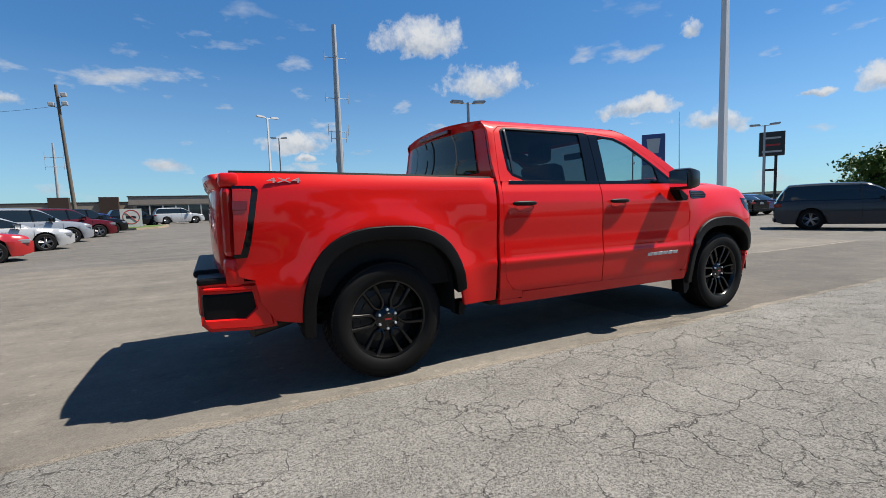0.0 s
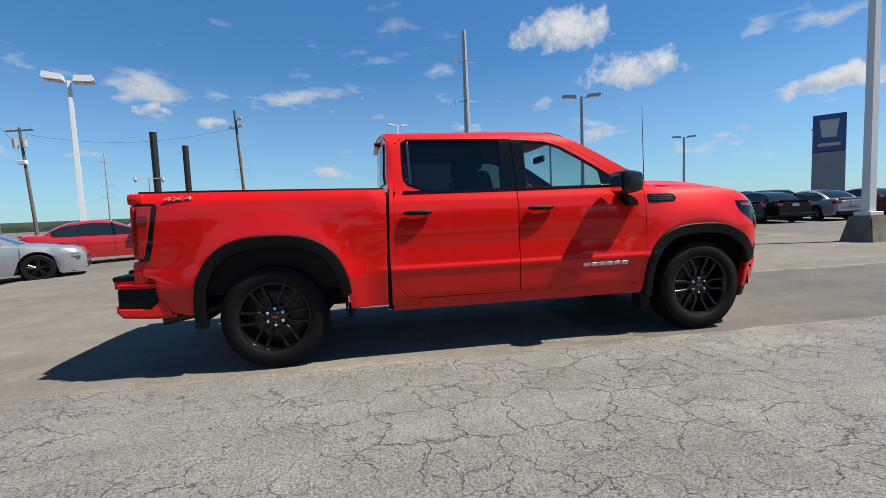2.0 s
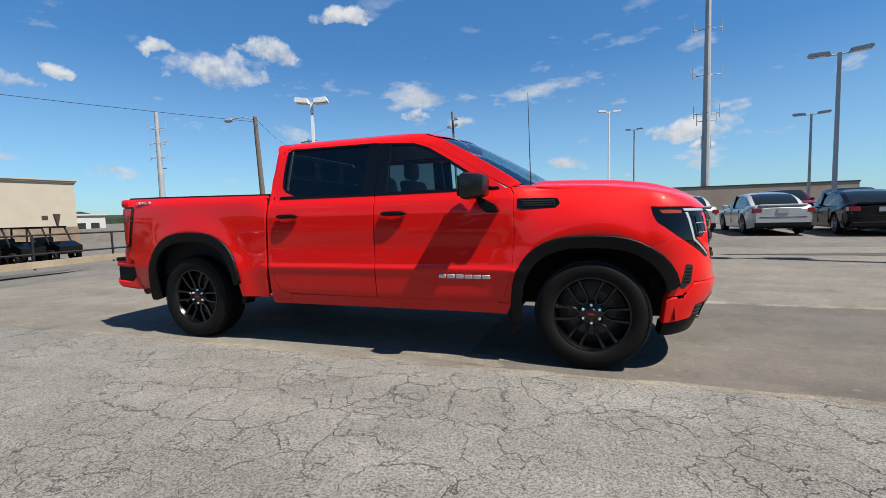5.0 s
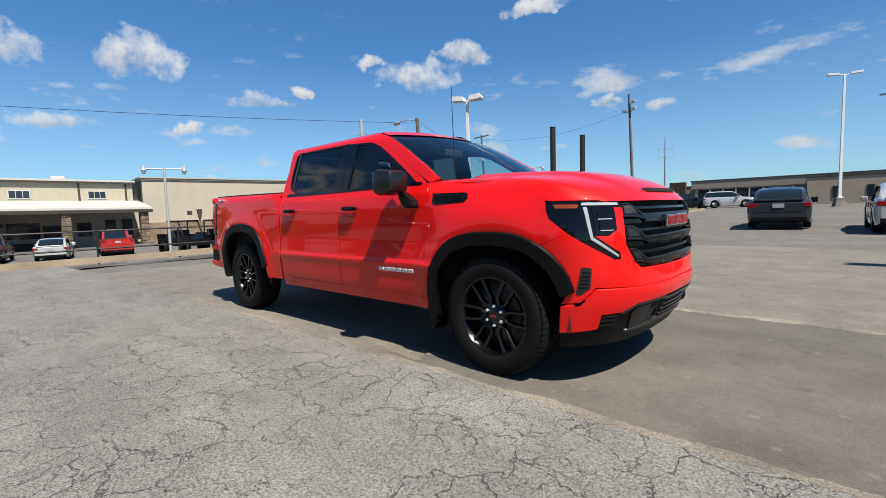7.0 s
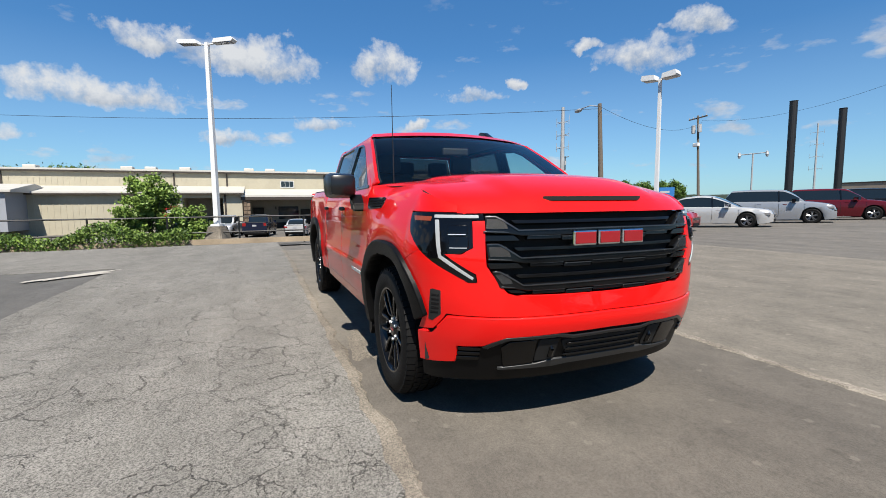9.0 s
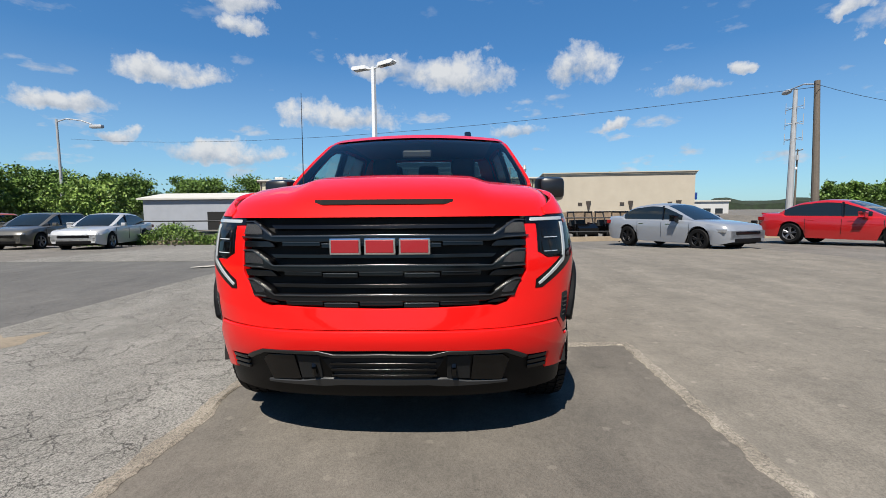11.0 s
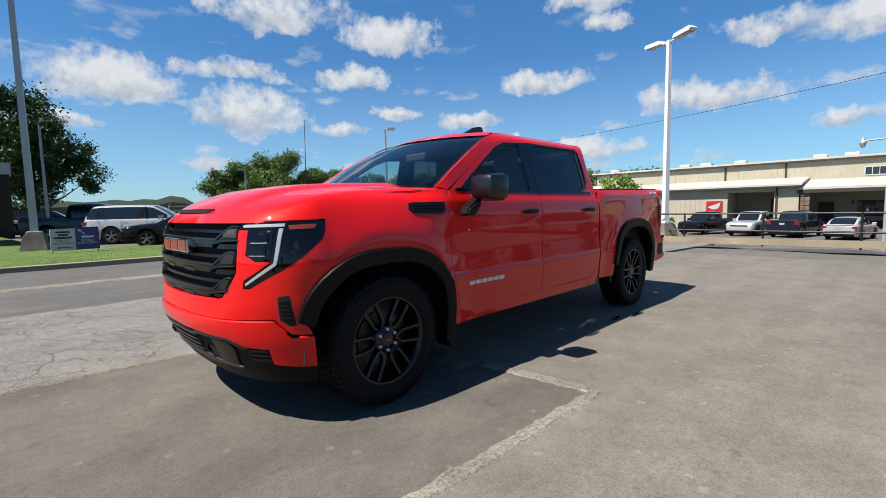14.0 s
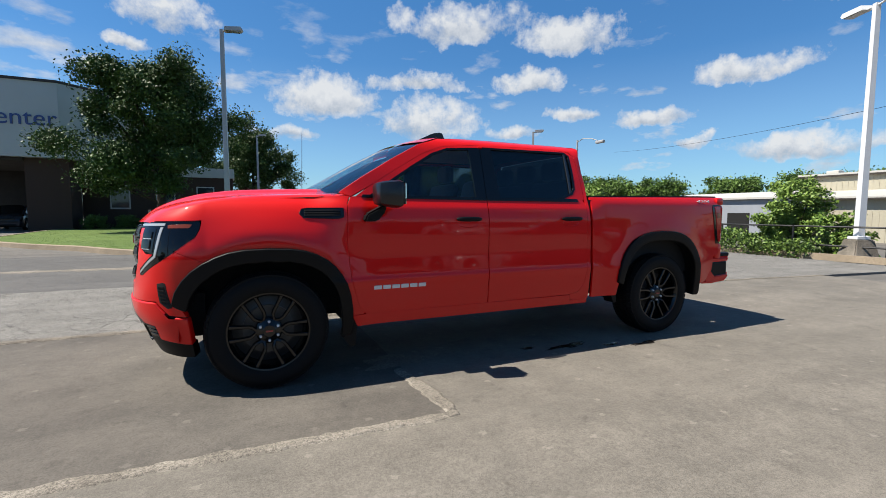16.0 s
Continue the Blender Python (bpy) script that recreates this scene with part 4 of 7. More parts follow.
        panel("outer_bar", [(sy(wl - 0.01, zt), zt - 0.122), (sy(0.50, zt), zt - 0.122), (sy(0.53, zt), zt - 0.098), (sy(wl, zt), zt - 0.096)] if k < 2 else [(sy(0.57, zt), zt - 0.108), (sy(0.50, zt), zt - 0.110), (sy(0.53, zt), zt - 0.098), (sy(0.595, zt), zt - 0.094)], side, GRILLE_BLACK, truck, out=-0.006, depth=0.03, rim=0.003)

# bright emblem on the grille: three plain red blocks edged in chrome
for k in range(3):
    y0 = -0.235 + k * 0.160
    bm = boxed(4.60, 4.64, y0, y0 + 0.148, 0.988, 1.068, bevel=0.008)
    e = part("emblem", bm, CHROME, truck, "red emblem block edged in chrome")
    part("emblem_face", boxed(4.638, 4.645, y0 + 0.010, y0 + 0.138, 0.998, 1.058, bevel=0.003), BADGE_RED, e)


def grid_surface(name, f, nu, nv, mat, parent, label="", thickness=0.0):
    """A smooth sheet over (u, v) in 0..1."""
    verts = [tuple(f(i / nu, j / nv)) for i in range(nu + 1) for j in range(nv + 1)]
    faces = []
    for i in range(nu):
        for j in range(nv):
            a = i * (nv + 1) + j
            faces.append((a, a + 1, a + nv + 2, a + nv + 1))
    ob = data_object(name, verts, faces, mat, parent, smooth=True, label=label)
    if thickness:
        md = ob.modifiers.new("thickness", "SOLIDIFY")
        md.thickness, md.offset = thickness, 1.0
    return ob


# hood
hood_z = curve([(0.0, 1.352), (0.25, 1.346), (0.5, 1.332), (0.7, 1.305), (0.85, 1.262), (0.94, 1.222), (1.0, 1.156)], 0.03)
hood_y = curve([(0.0, 0.915), (0.06, 0.905), (0.14, 0.875), (0.25, 0.838), (0.4, 0.838), (0.6, 0.845), (0.8, 0.85), (0.92, 0.832), (1.0, 0.81)], 0.03)


def hood(u, v):
    w = 2 * v - 1
    y = hood_y(u) * w
    front = skin(sy(abs(y), 1.165), 1.165).x + 0.006
    rear = 3.17 + 0.20 * (1 - w * w)
    x = rear + (front - rear) * u
    raised = 0.028 * ease(0.66, 0.50, abs(w))
    z = hood_z(u) + (0.040 * (1 - abs(w) ** 2.4) + raised) * (1 - u ** 5) - 0.022 * (max(0, abs(w) - 0.93) / 0.07) ** 2 * min(1.0, 0.25 + 3 * u) + 0.006
    return x, y, z


h = grid_surface("hood", hood, 40, 60, RED, truck, "red hood with a raised centre")
for v in (0.004, 0.996):
    seam = bmesh.new()
    line = [Vector(hood(k / 24 * 0.985, v)) + Vector((0, 0, 0.001)) for k in range(25)]
    for a, b in zip(line, line[1:]):
        tube(seam, a, b, 0.0035, 0.0035, 6, caps=False)
    part("hood_seam", seam, DARK, h, "dark shut line beside the hood")
slot = prism([(4.505, -0.335), (4.530, -0.29), (4.538, -0.17), (4.541, 0.0), (4.538, 0.17), (4.530, 0.29), (4.505, 0.335), (4.500, 0.30), (4.510, 0.15), (4.510, -0.15), (4.500, -0.30)], 1.222, 1.2455, plane="XY")
part("hood_slot", slot, DARK, h, "dark slot at the hood's lip")

# windscreen, roof, back of the cab
pill = [(2.38, 1.848), (2.58, 1.778), (2.82, 1.645), (3.07, 1.492), (3.24, 1.380), (3.30, 1.338)]


def along(points, t):
    k = t * (len(points) - 1)
    i = min(int(k), len(points) - 2)
    f = k - i
    return points[i][0] + (points[i + 1][0] - points[i][0]) * f, points[i][1] + (points[i + 1][1] - points[i][1]) * f


def screen(u, v):
    w = 2 * v - 1
    x, z = along(pill, u)
    y = half_width(x, z) - 0.012
    bow = 0.12 + 0.09 * u
    return x + bow * (1 - w * w) - 0.004, y * w, z + 0.024 * (1 - w * w) * (1 - u * 0.6)


ws = grid_surface("windscreen", lambda u, v: screen(0.135 + 0.865 * u, v), 16, 28, GLASS, truck, "clear raked windscreen")
ws.visible_shadow = False


def header(u, v):
    x, y, z = screen(0.14 * u, v)
    return x + 0.004, y, z + 0.010


grid_surface("roof_header", header, 4, 28, RED, truck)
part("cowl", boxed(3.18, 3.52, -0.72, 0.72, 1.25, 1.33, bevel=0.01), BLACK_PLASTIC, truck)
roof_line = [(0.925, 1.850), (1.14, 1.866), (1.6, 1.874), (2.1, 1.868), (2.38, 1.848)]


def roof(u, v):
    w = 2 * v - 1
    xe, ze = along(roof_line, u)
    y = half_width(xe, ze)
    x = xe + (0.12 * u - 0.05 * (1 - u)) * (1 - w * w)
    return x, (y + 0.002) * w, ze + (0.024 + 0.012 * math.sin(u * math.pi)) * (1 - abs(w) ** 2.2)


grid_surface("roof", roof, 24, 36, RED, truck, "red roof")
back_line = [(0.945, 1.375), (0.935, 1.50), (0.945, 1.66), (0.95, 1.775), (0.925, 1.850)]


def back(u, v):
    w = 2 * v - 1
    x, z = along(back_line, u)
    return x - 0.05 * (1 - w * w) + 0.004, (half_width(x, z) - 0.002) * w, z + 0.04 * (1 - w * w) * u ** 3


for u0, u1, v0, v1 in ((0, 0.12, 0, 1), (0.78, 1, 0, 1), (0.12, 0.78, 0, 0.11), (0.12, 0.78, 0.89, 1)):
    grid_surface("cab_back", lambda u, v, a=u0, b=u1, c=v0, d=v1: back(a + (b - a) * u, c + (d - c) * v), 6, 20, RED, truck)


def back_glass(u, v):
    x, y, z = back(0.12 + 0.66 * u, 0.11 + 0.78 * v)
    return x - 0.012, y, z


grid_surface("back_window", back_glass, 8, 16, GLASS_BACK, truck, "dark tinted back window").visible_shadow = False
part("brake_light", boxed(0.858, 0.90, -0.30, 0.30, 1.815, 1.850, bevel=0.008), TAIL_DARK, truck, "high brake light strip")
part("cab_rear_wall", boxed(0.93, 0.96, -0.92, 0.92, 0.5, 1.38), RED, truck)

# bed and tailgate
part("bed_floor", boxed(-0.90, 0.90, -0.72, 0.72, 0.78, 0.86), UNDER, truck)
# dark filler box in place of the shade between cab and bed
part("cab_gap", boxed(0.897, 0.941, -0.945, 0.945, 0.52, 1.352), DARK, truck)
part("bed_front_wall", boxed(0.86, 0.905, -0.90, 0.90, 0.60, 1.355), RED, truck)
for side in (-1, 1):
    part("bed_inner_wall", boxed(-0.90, 0.90, side * 0.84 - 0.02, side * 0.84 + 0.02, 0.60, 1.36), UNDER, truck)
    rail = bmesh.new()
    y0 = 0.815
    vs = []
    for x, z in ((-0.93, 1.412), (-0.5, 1.408), (0.0, 1.400), (0.5, 1.392), (0.905, 1.384)):
        w = half_width(x, 1.395)
        vs.append([rail.verts.new(p) for p in ((x, side * (w - 0.012), z - 0.012), (x, side * (w - 0.02), z + 0.008), (x, side * y0, z + 0.008), (x, side * y0, z - 0.03))])
    for a, b in zip(vs, vs[1:]):
        for k in range(3):
            rail.faces.new((a[k], a[k + 1], b[k + 1], b[k]))
    bmesh.ops.recalc_face_normals(rail, faces=rail.faces)
    part("bed_rail_cap", rail, BLACK_PLASTIC, truck)


def gate(u, v):
    w = 2 * v - 1
    z = 0.72 + 0.69 * u
    prof = 0.020 * math.sin(u * math.pi) - 0.035 * ease(0.86, 1.0, u) * -1
    x = -0.985 - prof - 0.012 * ease(0.86, 0.97, u) + 0.05 * w ** 4
    return x, 0.80 * w, z


grid_surface("tailgate", gate, 24, 24, RED, truck, "red tailgate", thickness=-0.05)
for side in (-1, 1):
    part("bed_corner", boxed(-0.992, -0.88, min(side * 0.78, side * 0.945), max(side * 0.78, side * 0.945), 1.318, 1.404, bevel=0.022), RED, truck, smooth=True)
    part("bed_corner", boxed(-0.995, -0.88, min(side * 0.80, side * 0.952), max(side * 0.80, side * 0.952), 0.72, 0.905, bevel=0.035), RED, truck, smooth=True)
    # rear bumper end with its step cut-out
    end = prism([(-1.13, 0.755), (-0.80, 0.755), (-0.755, 0.70), (-0.715, 0.46), (-0.86, 0.455), (-1.09, 0.475), (-1.13, 0.52), (-1.13, 0.57), (-0.90, 0.555), (-0.85, 0.60), (-0.865, 0.685), (-1.13, 0.700)], side * 0.60, side * 0.955)
    bmesh.ops.bevel(end, geom=[e for e in end.edges if abs(e.verts[0].co.y - e.verts[1].co.y) < 1e-5 and abs(abs(e.verts[0].co.y) - 0.955) < 1e-4], offset=0.025, segments=3, affect="EDGES")
    part("bumper_end", end, RED, truck, "red rear bumper end with a black step", smooth=True)
    part("bumper_step", boxed(-1.12, -0.82, min(side * 0.58, side * 0.935), max(side * 0.58, side * 0.935), 0.50, 0.70, bevel=0.02), BLACK_PLASTIC, truck)
    part("bumper_top", boxed(-1.14, -0.90, min(side * 0.45, side * 0.94), max(side * 0.45, side * 0.94), 0.752, 0.792, bevel=0.012), BLACK_PLASTIC, truck)
part("rear_bumper", boxed(-1.15, -0.95, -0.62, 0.62, 0.50, 0.77, bevel=0.03), RED, truck)
part("bumper_pad", boxed(-1.165, -0.99, -0.66, 0.66, 0.765, 0.815, bevel=0.02), BLACK_PLASTIC, truck)
part("hitch", boxed(-1.17, -0.95, -0.06, 0.06, 0.44, 0.54, bevel=0.01), BLACK_METAL, truck)
part("exhaust", tubed((-0.35, -0.66, 0.50), (-0.86, -0.83, 0.425), 0.042, 0.045, 14), BLACK_METAL, truck)

# chassis
for y in (-0.42, 0.42):
    part("frame_rail", boxed(-1.0, 4.3, y - 0.04, y + 0.04, 0.46, 0.62), UNDER, truck)
part("floor_pan", boxed(0.95, 3.2, -0.90, 0.90, 0.43, 0.50), UNDER, truck)
part("bumper_core", boxed(4.15, 4.36, -0.70, 0.70, 0.36, 0.66), DARK, truck)
part("engine_block", boxed(3.15, 4.45, -0.60, 0.60, 0.45, 1.18), DARK, truck)
part("cab_lining", boxed(0.98, 3.15, -0.925, 0.925, 0.46, 0.95), DARK, truck)
part("rear_axle", tubed((0, -0.72, RADIUS), (0, 0.72, RADIUS), 0.06, 0.06, 10), UNDER, truck)
part("front_axle", tubed((AXLE_F, -0.72, RADIUS), (AXLE_F, 0.72, RADIUS), 0.05, 0.05, 10), UNDER, truck)
part("fuel_tank", boxed(0.9, 2.4, -0.85, -0.48, 0.36, 0.5, bevel=0.04), UNDER, truck)

# cabin
part("dashboard", boxed(2.78, 3.22, -0.80, 0.80, 1.05, 1.32, bevel=0.06), CABIN, truck)
part("door_sill_lining", boxed(1.0, 3.0, -0.915, -0.88, 0.95, 1.33), CABIN, truck)
part("door_sill_lining", boxed(1.0, 3.0, 0.88, 0.915, 0.95, 1.33), CABIN, truck)
part("headliner", boxed(1.05, 2.40, -0.68, 0.68, 1.815, 1.835), material("headliner_cloth", (0.1358, 0.1358, 0.1303), 0.9), truck)
wheel_ring = bmesh.new()
for i in range(24):
    a, b = 2 * math.pi * i / 24, 2 * math.pi * (i + 1) / 24
    tube(wheel_ring, (0, math.cos(a) * 0.185, math.sin(a) * 0.185), (0, math.cos(b) * 0.185, math.sin(b) * 0.185), 0.016, 0.016, 8, caps=False)
tube(wheel_ring, (0, -0.18, 0), (0, 0.18, 0), 0.02, 0.02, 8)
tube(wheel_ring, (0, 0, 0), (0, 0, -0.18), 0.02, 0.02, 8)
box(wheel_ring, -0.02, 0.04, -0.06, 0.06, -0.06, 0.05)
sw = part("steering_wheel", wheel_ring, CABIN, truck)
sw.matrix_basis = pose(2.66, 0.40, 1.30, 0, -25, 0)
for sx0, ys in ((1.95, (-0.42, 0.42)), (1.15, (-0.45, 0.0, 0.45))):
    for y in ys:
        seat = part("seat", boxed(sx0, sx0 + 0.52, y - 0.25, y + 0.25, 0.80, 0.98, bevel=0.05), SEAT, truck, smooth=True)
        b = boxed(-0.09, 0.07, y - 0.245, y + 0.245, 0.0, 0.62, bevel=0.05)
        for v in b.verts:
            v.co.x += sx0 - v.co.z * 0.24
            v.co.z += 0.92
        part("seat_back", b, SEAT, seat, smooth=True)
        b = boxed(-0.06, 0.06, y - 0.125, y + 0.125, 0.0, 0.19, bevel=0.045)
        for v in b.verts:
            v.co.x += sx0 - 0.165
            v.co.z += 1.555
        part("headrest", b, SEAT, seat, smooth=True)
part("rear_view_mirror", boxed(2.58, 2.62, -0.13, 0.13, 1.66, 1.73, bevel=0.015), CABIN, truck)

# door mirrors
for side in (-1, 1):
    bm = boxed(2.835, 3.03, min(side * 1.0, side * 1.245), max(side * 1.0, side * 1.245), 1.265, 1.462, bevel=0.045)
    for v in bm.verts:
        if v.co.x > 2.95:
            v.co.y = side * (1.115 + (abs(v.co.y) - 1.115) * 0.82)
            v.co.z = 1.37 + (v.co.z - 1.37) * 0.86
    mir = part("mirror", bm, MIRROR_CAP, truck, "black door mirror", smooth=True)
    part("mirror_glass", boxed(2.826, 2.832, min(side * 1.03, side * 1.21), max(side * 1.03, side * 1.21), 1.292, 1.44), material("mirror", (0.9, 0.9, 0.9), 0.02, metal=1.0), mir)
    arm = prism([(2.92, 1.30), (3.07, 1.22), (3.09, 1.165), (2.99, 1.165), (2.93, 1.24)], side * 0.955, side * 1.06)
    bmesh.ops.bevel(arm, geom=arm.edges[:], offset=0.012, segments=2, affect="EDGES")
    part("mirror_arm", arm, BLACK_PLASTIC, mir, smooth=True)

# aerials
part("whip_aerial", tubed((3.30, -0.80, 1.32), (3.285, -0.80, 2.07), 0.0045, 0.002, 6), BLACK_METAL, truck, "thin whip aerial")
part("aerial_foot", tubed((3.30, -0.80, 1.31), (3.30, -0.80, 1.345), 0.03, 0.018, 10), BLACK_PLASTIC, truck)
fin = prism([(2.20, 1.880), (2.46, 1.866), (2.32, 1.935), (2.245, 1.948), (2.225, 1.94)], 0.43, 0.49)
bmesh.ops.bevel(fin, geom=fin.edges[:], offset=0.008, segments=2, affect="EDGES")
part("shark_fin", fin, GLOSS_BLACK, truck)


def truck_wheel(x, side):
    """Tyre with tread blocks, six double spokes, nuts and cap. Built facing +y."""
    R, w = RADIUS, 0.135
    prof = [(0.265, -w + 0.01), (0.31, -w - 0.004), (0.36, -w), (0.393, -w + 0.025), (R - 0.010, -w + 0.055), (R - 0.008, 0.0), (R - 0.010, w - 0.055), (0.397, w - 0.022), (0.365, w), (0.345, w + 0.004), (0.31, w + 0.004), (0.275, w - 0.006), (0.262, w - 0.02)]
    tyre = lathe(prof, 56)
    bmesh.ops.recalc_face_normals(tyre, faces=tyre.faces)
    wh = part("wheel", tyre, RUBBER, truck, smooth=True)
    wh.matrix_basis = pose(x, side * 0.855, RADIUS - 0.004, 0, 0, 0 if side > 0 else 180)
    tread = bmesh.new()
    n = 60
    for k in range(n):
        a = 2 * math.pi * k / n
        for y0, y1, sh in ((-0.128, -0.078, 0.0), (-0.070, -0.030, 0.5), (-0.022, 0.022, 0.2), (0.030, 0.070, 0.6), (0.078, 0.128, 0.1)):
            b = a + sh * 2 * math.pi / n
            h = 2 * math.pi / n * 0.42
            vs = []
            for ang, yy, r in ((b - h, y0, R - 0.014), (b + h, y0 + 0.004, R - 0.014), (b + h, y1, R - 0.014), (b - h, y1 - 0.004, R - 0.014), (b - h, y0, R - 0.002), (b + h, y0 + 0.004, R - 0.002), (b + h, y1, R - 0.002), (b - h, y1 - 0.004, R - 0.002)):
                edge = 0.014 if abs(yy) > 0.12 else 0.0
                vs.append(tread.verts.new((math.cos(ang) * (r - edge), yy, math.sin(ang) * (r - edge))))
            for f in ((4, 5, 6, 7), (0, 1, 5, 4), (1, 2, 6, 5), (2, 3, 7, 6), (3, 0, 4, 7)):
                tread.faces.new([vs[q] for q in f])
    bmesh.ops.recalc_face_normals(tread, faces=tread.faces)
    tagged(part("tread", tread, RUBBER, wh), kind="stuff")
    rim = lathe([(0.245, -0.10), (0.250, 0.075), (0.260, 0.105), (0.278, 0.120), (0.276, 0.127), (0.262, 0.124), (0.248, 0.100), (0.240, 0.06), (0.235, -0.08)], 56)
    bmesh.ops.recalc_face_normals(rim, faces=rim.faces)
    part("rim", rim, RIM_BLACK, wh, smooth=True)
    for k in range(6):
        base = 2 * math.pi * k / 6
        for d in (-1, 1):
            bm = bmesh.new()
            rows = []
            for t, r, off, th, y in ((0, 0.072, 0.004, 0.014, 0.086), (0.1, 0.090, 0.012, 0.014, 0.094), (0.2, 0.104, 0.028, 0.013, 0.100), (0.35, 0.128, 0.039, 0.0115, 0.104), (0.65, 0.180, 0.043, 0.0115, 0.110), (1, 0.262, 0.048, 0.014, 0.115)):
                row = []
                for o2, yy in ((-th, y - 0.035), (-th, y - 0.006), (-th * 0.6, y), (th * 0.6, y), (th, y - 0.006), (th, y - 0.035)):
                    o = d * off + o2
                    row.append(bm.verts.new((math.cos(base) * r - math.sin(base) * o, yy, math.sin(base) * r + math.cos(base) * o)))
                rows.append(row)
            for a, b in zip(rows, rows[1:]):
                for q in range(5):
                    bm.faces.new((a[q], a[q + 1], b[q + 1], b[q]))
            bmesh.ops.recalc_face_normals(bm, faces=bm.faces)
            part("spoke", bm, RIM_BLACK, wh)
    hub = lathe([(0.001, 0.106), (0.04, 0.106), (0.046, 0.100), (0.075, 0.092), (0.088, 0.080), (0.09, 0.03)], 30)
    bmesh.ops.recalc_face_normals(hub, faces=hub.faces)
    part("hub", hub, RIM_BLACK, wh, smooth=True)
    part("cap_badge", boxed(-0.024, 0.024, 0.104, 0.109, -0.006, 0.006), BADGE_RED, wh)
    for k in range(6):
        a = 2 * math.pi * (k + 0.5) / 6
        c, s = math.cos(a) * 0.066, math.sin(a) * 0.066
        part("lug_nut", tubed((c, 0.085, s), (c, 0.108, s), 0.012, 0.009, 6), SILVER, wh)
    disc = lathe([(0.05, 0.02), (0.17, 0.02), (0.17, 0.0), (0.245, -0.02)], 32)
    part("brake_disc", disc, material("brake_steel", (0.0652, 0.0652, 0.0652), 0.45, metal=0.8), wh)
    back_plate = lathe([(0.001, -0.06), (0.25, -0.06)], 24)
    part("back_plate", back_plate, DARK, wh)


for x in (0.0, AXLE_F):
    for side in (-1, 1):
        truck_wheel(x, side)


# ---- parked cars ----
def car_paint(name, color):
    light = sum(color) > 0.12
    return material("paint_" + name, color, 0.3 if light else 0.12, metal=0.25 if sum(color) > 0.35 else 0.0, coat=1.0 if light else 0.0, spec=0.5 if light else 0.32)


PAINTS = {"white": (0.391, 0.3964, 0.4018), "silver": (0.2281, 0.2443, 0.2715), "red": (0.3258, 0.0076, 0.0087), "maroon": (0.0706, 0.0065, 0.0109), "black": (0.0054, 0.0054, 0.0065),
          "blue": (0.0065, 0.0163, 0.1412), "grey": (0.032, 0.038, 0.047), "navy": (0.0065, 0.0098, 0.0245), "orange": (0.391, 0.0706, 0.0065), "bronze": (0.0652, 0.0624, 0.0543),
          "slate": (0.0217, 0.0272, 0.0353)}
# shape: length, width, height, wheelbase, wheel radius, front overhang, then the cabin's base rear/front and roof rear/front along the length, belt, hood and deck heights
SHAPES = {"sedan": (4.70, 1.82, 1.43, 2.74, 0.335, 0.93, 0.50, 3.44, 1.48, 2.42, 0.92, 0.90, 0.985),
          "suv": (4.70, 1.88, 1.68, 2.70, 0.365, 0.92, 0.06, 3.50, 0.42, 2.65, 1.08, 1.06, 1.08),
          "hatch": (4.35, 1.82, 1.47, 2.65, 0.33, 0.90, 0.04, 3.20, 0.55, 2.25, 0.94, 0.92, 0.98),
          "pickup": (5.6, 1.98, 1.85, 3.5, 0.40, 0.95, 1.85, 4.05, 2.00, 3.35, 1.18, 1.15, 1.18)}
TAIL_RED = material("tail_lens", (0.19, 0.0044, 0.0044), 0.15, coat=0.6)
CAR_GLASS = material("dark_car_glass", (0.0082, 0.0119, 0.0136), 0.04, coat=0.3)
ALLOY = material("alloy", (0.2715, 0.2715, 0.2824), 0.3, metal=0.9)
ALLOY_DARK = material("dark_alloy", (0.0163, 0.0163, 0.0174), 0.3, metal=0.6)
PLATE = material("number_plate", (0.2715, 0.2824, 0.3041), 0.5)


def car_wheel(car, x, y, r, alloy):
    s = 1 if y > 0 else -1
    tyre = lathe([(r * 0.62, -0.10 * s), (r * 0.9, -0.105 * s), (r, -0.075 * s), (r, 0.075 * s), (r * 0.9, 0.105 * s), (r * 0.66, 0.10 * s), (r * 0.62, 0.05 * s)], 28)
    bmesh.ops.recalc_face_normals(tyre, faces=tyre.faces)
    w = part("wheel", tyre, RUBBER, car, smooth=True)
    w.matrix_basis = pose(x, y, r)
    bm = bmesh.new()
    for i in range(5):
        a = 2 * math.pi * i / 5 + 0.3
        for d in (-0.16, 0.16):
            tube(bm, (0, 0.06 * s, 0), (math.cos(a + d) * r * 0.62, 0.085 * s, math.sin(a + d) * r * 0.62), 0.024, 0.018, 5)
    rim = part("rim", bm, alloy, w)
    lip = lathe([(r * 0.60, 0.07 * s), (r * 0.655, 0.10 * s), (r * 0.68, 0.10 * s)], 28)
    tube(lip, (0, 0.05 * s, 0), (0, 0.10 * s, 0), 0.06, 0.05, 10)
    part("rim_lip", lip, alloy, w)
    disc = lathe([(0.001, 0.02 * s), (r * 0.62, 0.02 * s)], 20)
    part("brake_disc", disc, DARK, w)
    return w


